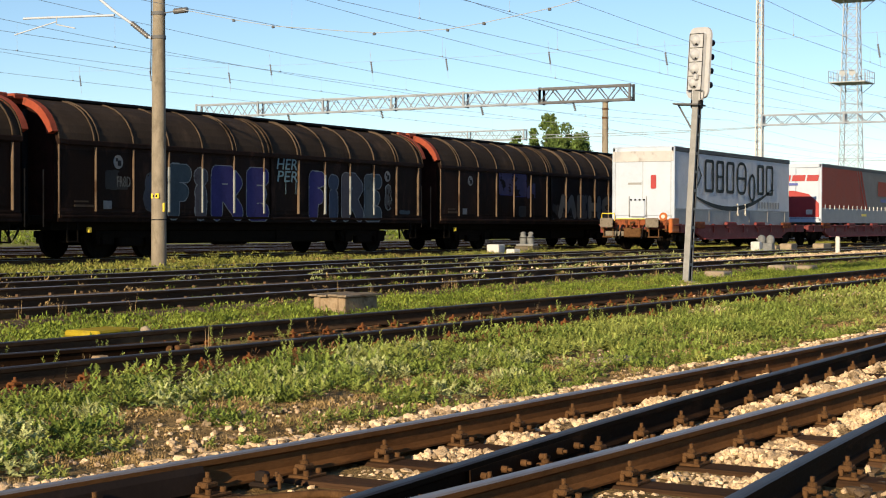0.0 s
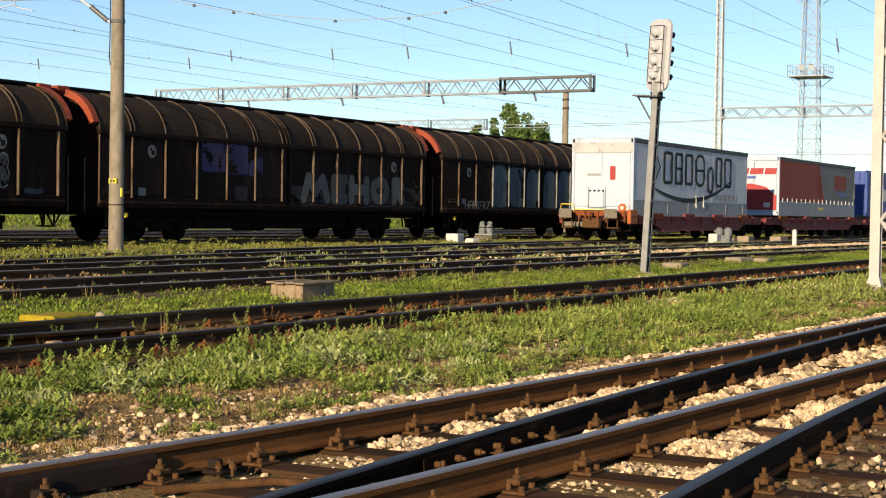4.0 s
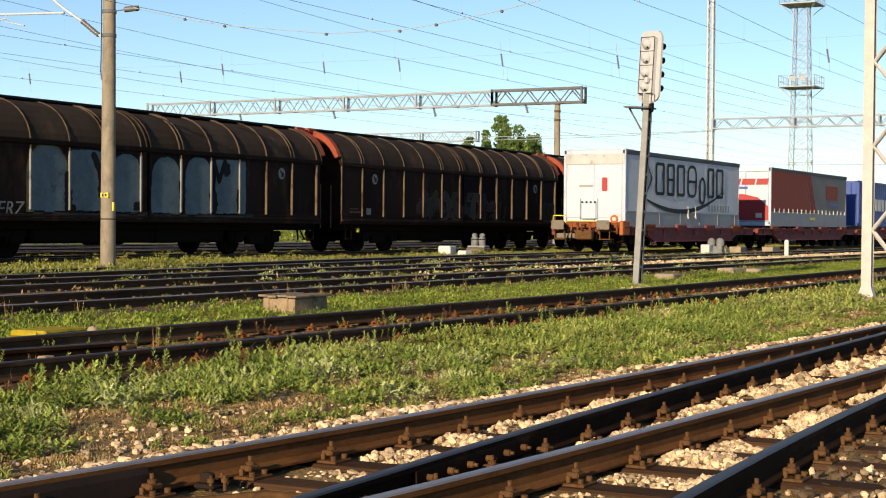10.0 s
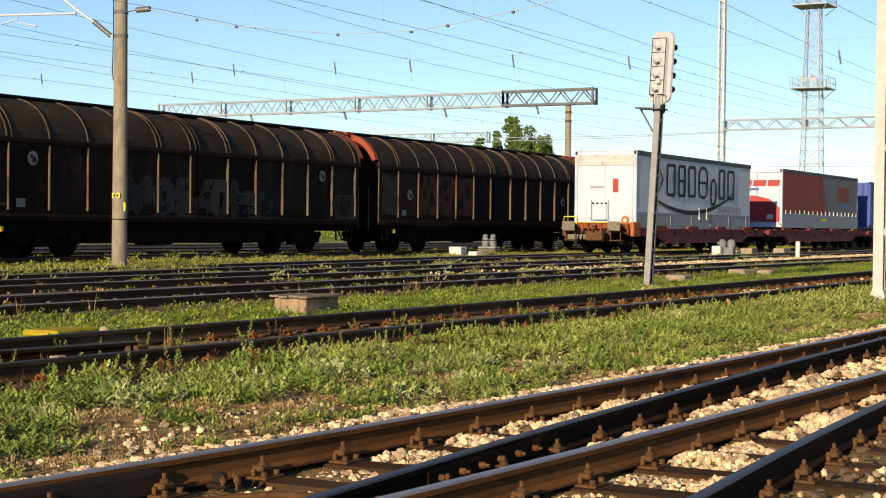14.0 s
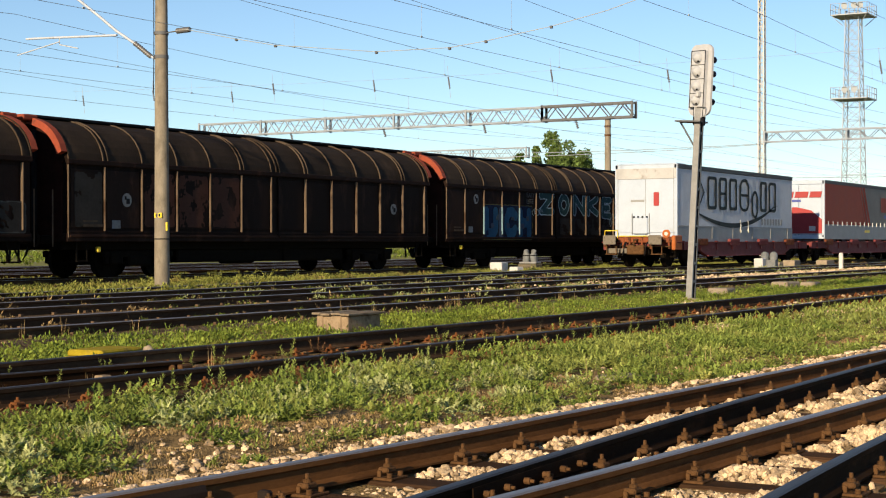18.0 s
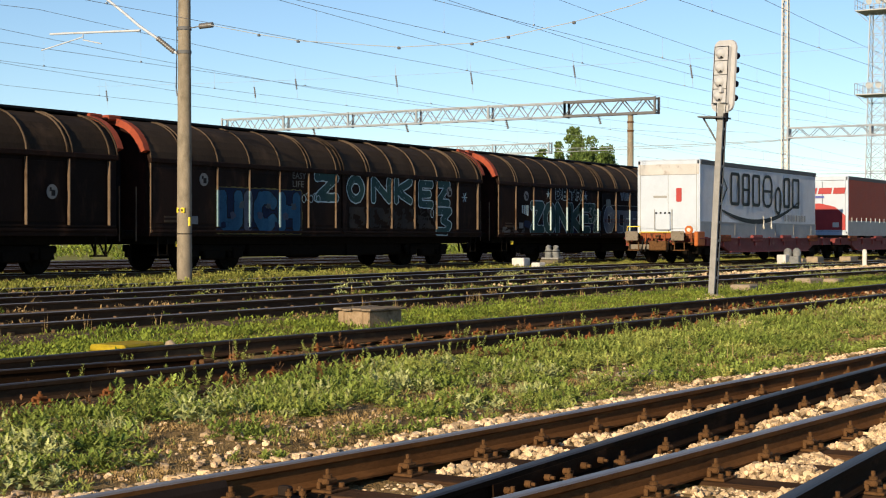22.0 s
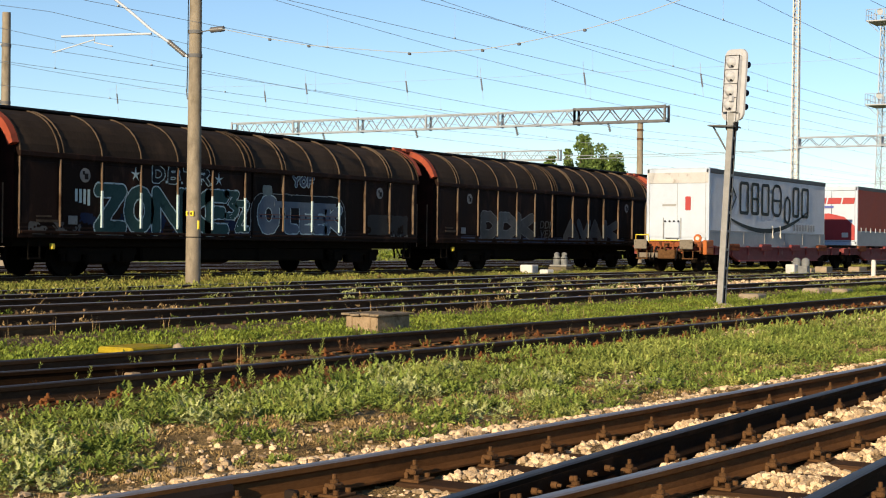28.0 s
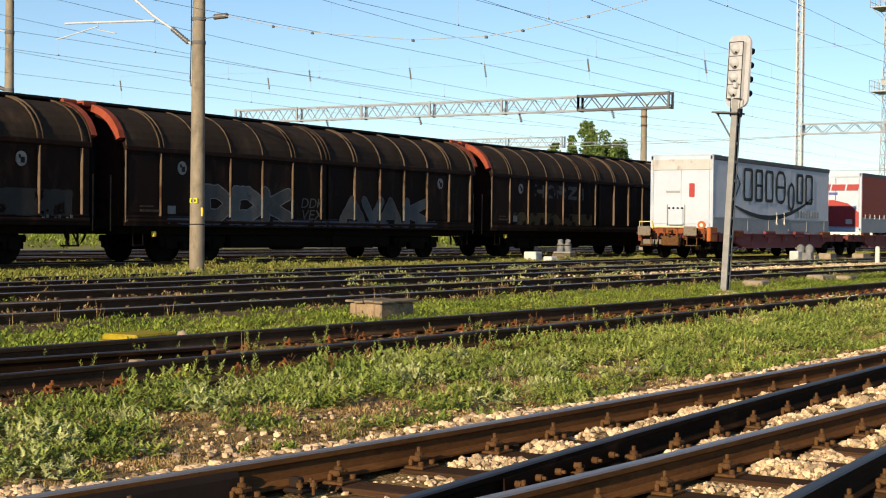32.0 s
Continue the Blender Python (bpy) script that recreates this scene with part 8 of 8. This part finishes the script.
def rock(r):
    """A broken stone of about unit size: a cube-like hull with cut corners."""
    g = np.array([[x, y, z] for x in (-1, 1) for y in (-1, 1) for z in (-1, 1)], float) * 0.36
    g = np.concatenate([g, np.array([[0.55, 0, 0], [-0.55, 0, 0], [0, 0.55, 0], [0, -0.55, 0], [0, 0, 0.52], [0, 0, -0.52]])])
    g += r.uniform(-0.12, 0.12, g.shape)
    g *= r.uniform(0.7, 1.2, 3)
    idx = lambda x, y, z: (x > 0) * 4 + (y > 0) * 2 + (z > 0)
    f = []
    for ax, (pos, neg) in enumerate(((8, 9), (10, 11), (12, 13))):
        for s, apex in ((1, pos), (-1, neg)):
            ring = []
            for a, b in ((-1, -1), (1, -1), (1, 1), (-1, 1)):
                c = [0, 0, 0]
                c[ax], c[(ax + 1) % 3], c[(ax + 2) % 3] = s, a, b
                ring.append(idx(*c))
            for k in range(4):
                t = (ring[k], ring[(k + 1) % 4], apex)
                f.append(t if s > 0 else t[::-1])
    return g, np.array(f)


def build_stones():
    r = np.random.RandomState(5)
    rocks = [rock(r) for _ in range(10)]

    def lay(name, label, x, y, z, size, mat):
        n = len(x)
        big = size[0] + (size[1] - size[0]) * r.uniform(0, 1, n) ** 1.7
        arr = scatter(rocks, np.stack([x, y, z], -1), big, r.uniform(0, 6.28, n), r.randint(0, len(rocks), n), big * r.uniform(0.6, 1.0, n))
        tagged(new(name, bars(arr, name, [mat])), label, "ballast", kind="stuff")

    A, D = NEAR[0], NEAR[3]
    def heap(x, y):
        """Height of the ballast heaped between the timbers, lower along the rails."""
        c = np.abs((x - NEAR_FIRST + NEAR_STEP / 2) % NEAR_STEP - NEAR_STEP / 2)
        v = np.min([np.abs(y - np.interp(x, *line)) for line in NEAR], axis=0)
        full = np.clip((x - 6.5) / 1.5, 0.0, 1) * np.clip(patchy(x, y, 0.9, 21) * 2.2, 0.25, 1)
        return -0.212 + 0.075 * np.clip((c - 0.125) / 0.15, 0, 1) * np.clip((v - 0.06) / 0.11, 0, 1) * full, c, v

    hx = np.arange(6.6, 30.0, 0.06)
    hu = np.linspace(0, 1, 60)
    gx = np.repeat(hx[:, None], len(hu), 1)
    gy = np.interp(hx, *D)[:, None] - 0.05 + (np.interp(hx, *A) - np.interp(hx, *D) + 0.30)[:, None] * hu[None]
    gz = heap(gx.ravel(), gy.ravel())[0].reshape(gx.shape) + 0.008 * r.uniform(-1, 1, gx.shape)
    i, j = np.meshgrid(np.arange(len(hx) - 1), np.arange(len(hu) - 1), indexing="ij")
    c = (i * len(hu) + j).ravel()
    bed = bars((np.stack([gx, gy, gz], -1).reshape(-1, 3), np.stack([c, c + len(hu), c + len(hu) + 1, c + 1], -1)), "ballast_heap", [M_HEAP])
    part("ballast_heap", bed, M_HEAP, near_track)
    cube = np.array([[x, y, z] for x in (-1, 1) for y in (-1, 1) for z in (-1, 1)], float) * 0.44
    sides = np.array([(0, 1, 3, 2), (4, 6, 7, 5), (0, 4, 5, 1), (2, 3, 7, 6), (0, 2, 6, 4), (1, 5, 7, 3)])
    blocks, chips = [], []
    for _ in range(16):
        turned = np.array(Euler(r.uniform(0, 6.28, 3)).to_matrix())
        v = (cube + r.uniform(-0.10, 0.10, cube.shape)) * r.uniform(0.75, 1.15, 3)
        blocks.append((v @ turned, sides))
        hull, faces = rock(r)
        chips.append((hull @ turned, faces))

    def heaped(name, kinds, count, x0, x1, size, bias):
        x, y = field(count, x0, x1, 1.2, 5.6, r, None, bias)
        z, c, v = heap(x, y)
        sel = (y > np.interp(x, *D) - 0.85) & (y < np.interp(x, *A) + 0.2) & (v > 0.068) & (c > 0.125) & (patchy(x, y, 0.5, 25) > 0.10)
        sel &= r.uniform(0, 1, len(x)) < np.clip((x - 6.5) / 1.4, 0.06, 1) * np.where(y < np.interp(x, *D), np.where(y > np.interp(x, *D) - 0.4, 0.03, 0.16), 1)
        x, y, z = x[sel], y[sel], z[sel]
        n = len(x)
        big = size[0] + (size[1] - size[0]) * r.uniform(0, 1, n) ** 1.6
        arr = scatter(kinds, np.stack([x, y, z + 0.3 * big * r.uniform(0.3, 1.2, n)], -1), big, r.uniform(0, 6.28, n), r.randint(0, len(kinds), n))
        tagged(new(name, bars(arr, name, [M_STONE])), "pale limestone ballast heaped between the near timbers", "ballast", kind="stuff")

    heaped("track_ballast", chips, 60000, 3.5, 10.0, (0.018, 0.044), 1.0)
    heaped("track_ballast", blocks, 58000, 10.0, 30, (0.024, 0.052), 1.35)
    x, y = field(9600, 2.5, 30, 0.6, 2.5, r, lambda x, y: np.clip((x - 2.5) / 2.0, 0, 1), 1.5)
    sel = y < np.interp(x, *D) - 0.1
    x, y = x[sel], y[sel]
    out = y < np.interp(x, *D) - 0.5
    lay("shoulder_ballast", "pale stones mixed into the dark-coloured shoulder", x[out][::3], y[out][::3] + 0.02, np.full(len(x[out][::3]), -0.185), (0.03, 0.055), M_STONE)
    x, y = x[1::2], y[1::2]
    # dark stones stand in for the shadow lying outside rail D
    lay("oily_ballast", "ballast coloured dark for the shade outside the near rail", x, y, np.full(len(x), -0.20) + r.uniform(0, 0.03, len(x)), (0.035, 0.07), M_STONE_DARK)
    x, y = field(27000, 3.0, 40, 3.9, 6.2, r, None, 1.6)
    d = y - np.interp(x, *A)
    sel = (d > 0.10) & (r.uniform(0, 1, len(x)) < np.clip(2.1 - d / 0.36, 0, 1) + 0.36 * np.exp(-(((x - 6.9) / 1.0) ** 2 + ((y - 5.8) / 0.30) ** 2)) + 0.14 * np.exp(-(((x - 9.4) / 1.4) ** 2 + ((y - 6.0) / 0.30) ** 2)))
    x, y = x[sel], y[sel]
    clean = r.uniform(0, 1, len(x)) < 0.75
    for kept, stone, size, label in ((clean, M_STONE, (0.014, 0.060), "pale stones spilled along the track shoulder"), (~clean, M_STONE_TAN, (0.014, 0.045), "dusty tan chips along the track shoulder")):
        lay("shoulder_stones", label, x[kept], y[kept], footing(x[kept], y[kept]) + 0.008, size, stone)
    x, y = field(7000, 3.5, 30, 4.7, 7.8, r, lambda x, y: (0.10 + 0.6 * (patchy(x, y, 1.1, 1) < 0.40)) * np.clip(1.6 - (y - 5.0) / 1.6, 0.35, 1), 1.6)
    clean = r.uniform(0, 1, len(x)) < 0.4
    lay("scattered_stones", "loose tan stones lying among the weeds", x[~clean], y[~clean], footing(x[~clean], y[~clean]) + 0.006, (0.013, 0.048), M_STONE_TAN)
    lay("scattered_stones", "loose pale stones lying among the weeds", x[clean], y[clean], footing(x[clean], y[clean]) + 0.006, (0.013, 0.044), M_STONE)
    x, y = field(5500, 6, 45, 7.4, 10.2, r, lambda x, y: 0.2 + 0.8 * (patchy(x, y, 1.2, 41) > 0.6), 1.3)
    lay("second_track_ballast", "dusty ballast stones in the second track", x, y, np.vectorize(level)(y) - 0.205 + r.uniform(0, 0.02, len(x)), (0.05, 0.09), M_STONE_DARK)
    gx = np.arange(42.0, 150, 2.0)
    v = [(x, yy, z) for x in gx for yy, z in ((14.5, 0.03), (14.7, 0.14), (16.05, 0.14), (16.3, 0.03))]
    strip = Mesh().add(v, [(i * 4 + k, i * 4 + 4 + k, i * 4 + 5 + k, i * 4 + 1 + k) for i in range(len(gx) - 1) for k in range(3)])
    solid("gravel_strip", strip, M_GRAVEL, "bleached gravel strip between two yard tracks", "gravel", kind="structure")
    x, y = field(9000, 28, 90, 13.0, 18.4, r, lambda x, y: 0.06 + 0.94 * (np.abs(y - 15.4) < 0.8) * np.clip((x - 32) / 14, 0, 1), 1.2)
    lay("yard_ballast", "pale ballast between the yard tracks", x, y, np.where(np.abs(y - 15.35) < 0.7, 0.15, 0.05) + r.uniform(0, 0.03, len(x)), (0.035, 0.08), M_STONE)
    for px, py, rx, ry, n in ((14.2, 8.9, 0.30, 0.10, 40), (15.2, 8.95, 0.5, 0.10, 70), (14.6, 10.0, 1.2, 0.14, 160), (21.0, 7.55, 1.6, 0.22, 420), (26.0, 7.5, 2.4, 0.25, 520), (23.8, 10.0, 1.6, 0.22, 300), (27.6, 10.5, 1.4, 0.3, 240), (29.0, 8.7, 3.5, 0.35, 420), (36.0, 7.4, 4.0, 0.3, 420)):
        a, q = r.uniform(0, 6.28, n), np.sqrt(r.uniform(0, 1, n))
        x, y = px + rx * q * np.cos(a), py + ry * q * np.sin(a)
        lay("pale_patches", "spilled pale stones beside the second track's rails", x, y, soil(x, y) + 0.02, (0.03, 0.085), M_STONE)
    x, y = field(900, 20, 80, 7.2, 10.6, r, lambda x, y: (patchy(x, y, 2.5, 51) > 0.66) * 1.0, 1.0)
    lay("pale_patches", "patches of pale stones beside the second track", x, y, soil(x, y) + 0.02, (0.05, 0.11), M_STONE)


build_stones()


def build_left_end():
    """The same ballast and weeds carried on past the near end of the view."""
    r = np.random.RandomState(77)
    rocks = [rock(r) for _ in range(8)]
    n = 9000
    x = r.uniform(-8, 4.2, n)
    y = np.interp(x, *NEAR[3]) - 0.7 + r.uniform(0, 1, n) * (np.interp(x, *NEAR[0]) - np.interp(x, *NEAR[3]) + 1.5)
    crib = np.abs((x - NEAR_FIRST + NEAR_STEP / 2) % NEAR_STEP - NEAR_STEP / 2)
    sel = (crib > 0.13) & (np.min([np.abs(y - np.interp(x, *line)) for line in NEAR], axis=0) > 0.1)
    x, y = x[sel], y[sel]
    n = len(x)
    arr = scatter(rocks, np.stack([x, y, np.full(n, -0.19)], -1), r.uniform(0.03, 0.06, n), r.uniform(0, 6.28, n), r.randint(0, 8, n), r.uniform(0.025, 0.05, n))
    tagged(new("track_ballast", bars(arr, "track_ballast", [M_STONE])), "pale limestone ballast between the near timbers", "ballast", kind="stuff")
    low = [mound(r, 5, 0.15, 0.08, 20) for _ in range(5)]
    x, y = field(500, -9, 4.2, 6.2, 8.6, r, lambda x, y: np.clip((patchy(x, y, 1.1, 1) - 0.3) * 3, 0, 1))
    sow("leafy_weeds", "knee-low mounds of leafy green weeds beside the near track", "weeds", low, x, y, (0.8, 1.8), r, M_LEAF)
    x, y = field(700, -9, 60, -6, 1.0, r, lambda x, y: np.clip((patchy(x, y, 1.6, 4) - 0.35) * 3, 0, 1))
    sow("low_weeds", "low green weeds on the dry soil this side of the near track", "weeds", low, x, y, (0.8, 1.8), r, M_LEAF)


build_left_end()


# ---------- what moves ----------
TRAVEL = [9.34, 5.58, 1.77, -2.12, -6.07, -10.09, -14.15, -18.27, -22.41, -26.58, -30.75, -34.91, -39.10, -43.29, -47.50, -51.69, -55.84, -59.97, -64.05, -68.13, -72.20, -76.27, -80.31, -84.29, -88.22, -92.10, -95.93, -99.72, -103.50, -107.25, -111.00, -114.75, -118.51]


def motions():
    """The train rolls past towards -x; every wagon has its place in it, and its wheels turn."""
    for k, w in enumerate(WAGONS):
        walk(w, [(t, pose(s + PITCH * k, TRAIN_Y, TRAIN_Z)) for t, s in enumerate(TRAVEL)])
    times = np.arange(0, 32.01, 0.1)
    way = np.interp(times, range(33), TRAVEL)
    for w in WAGONS:
        for b in w.children:
            if b.name.startswith("bogie"):
                for a in b.children:
                    at = a.location.copy()
                    walk(a, [(float(t), pose(at.x, at.y, at.z, 0, math.degrees((s - way[0]) / 0.46), 0)) for t, s in zip(times, way)])


motions()
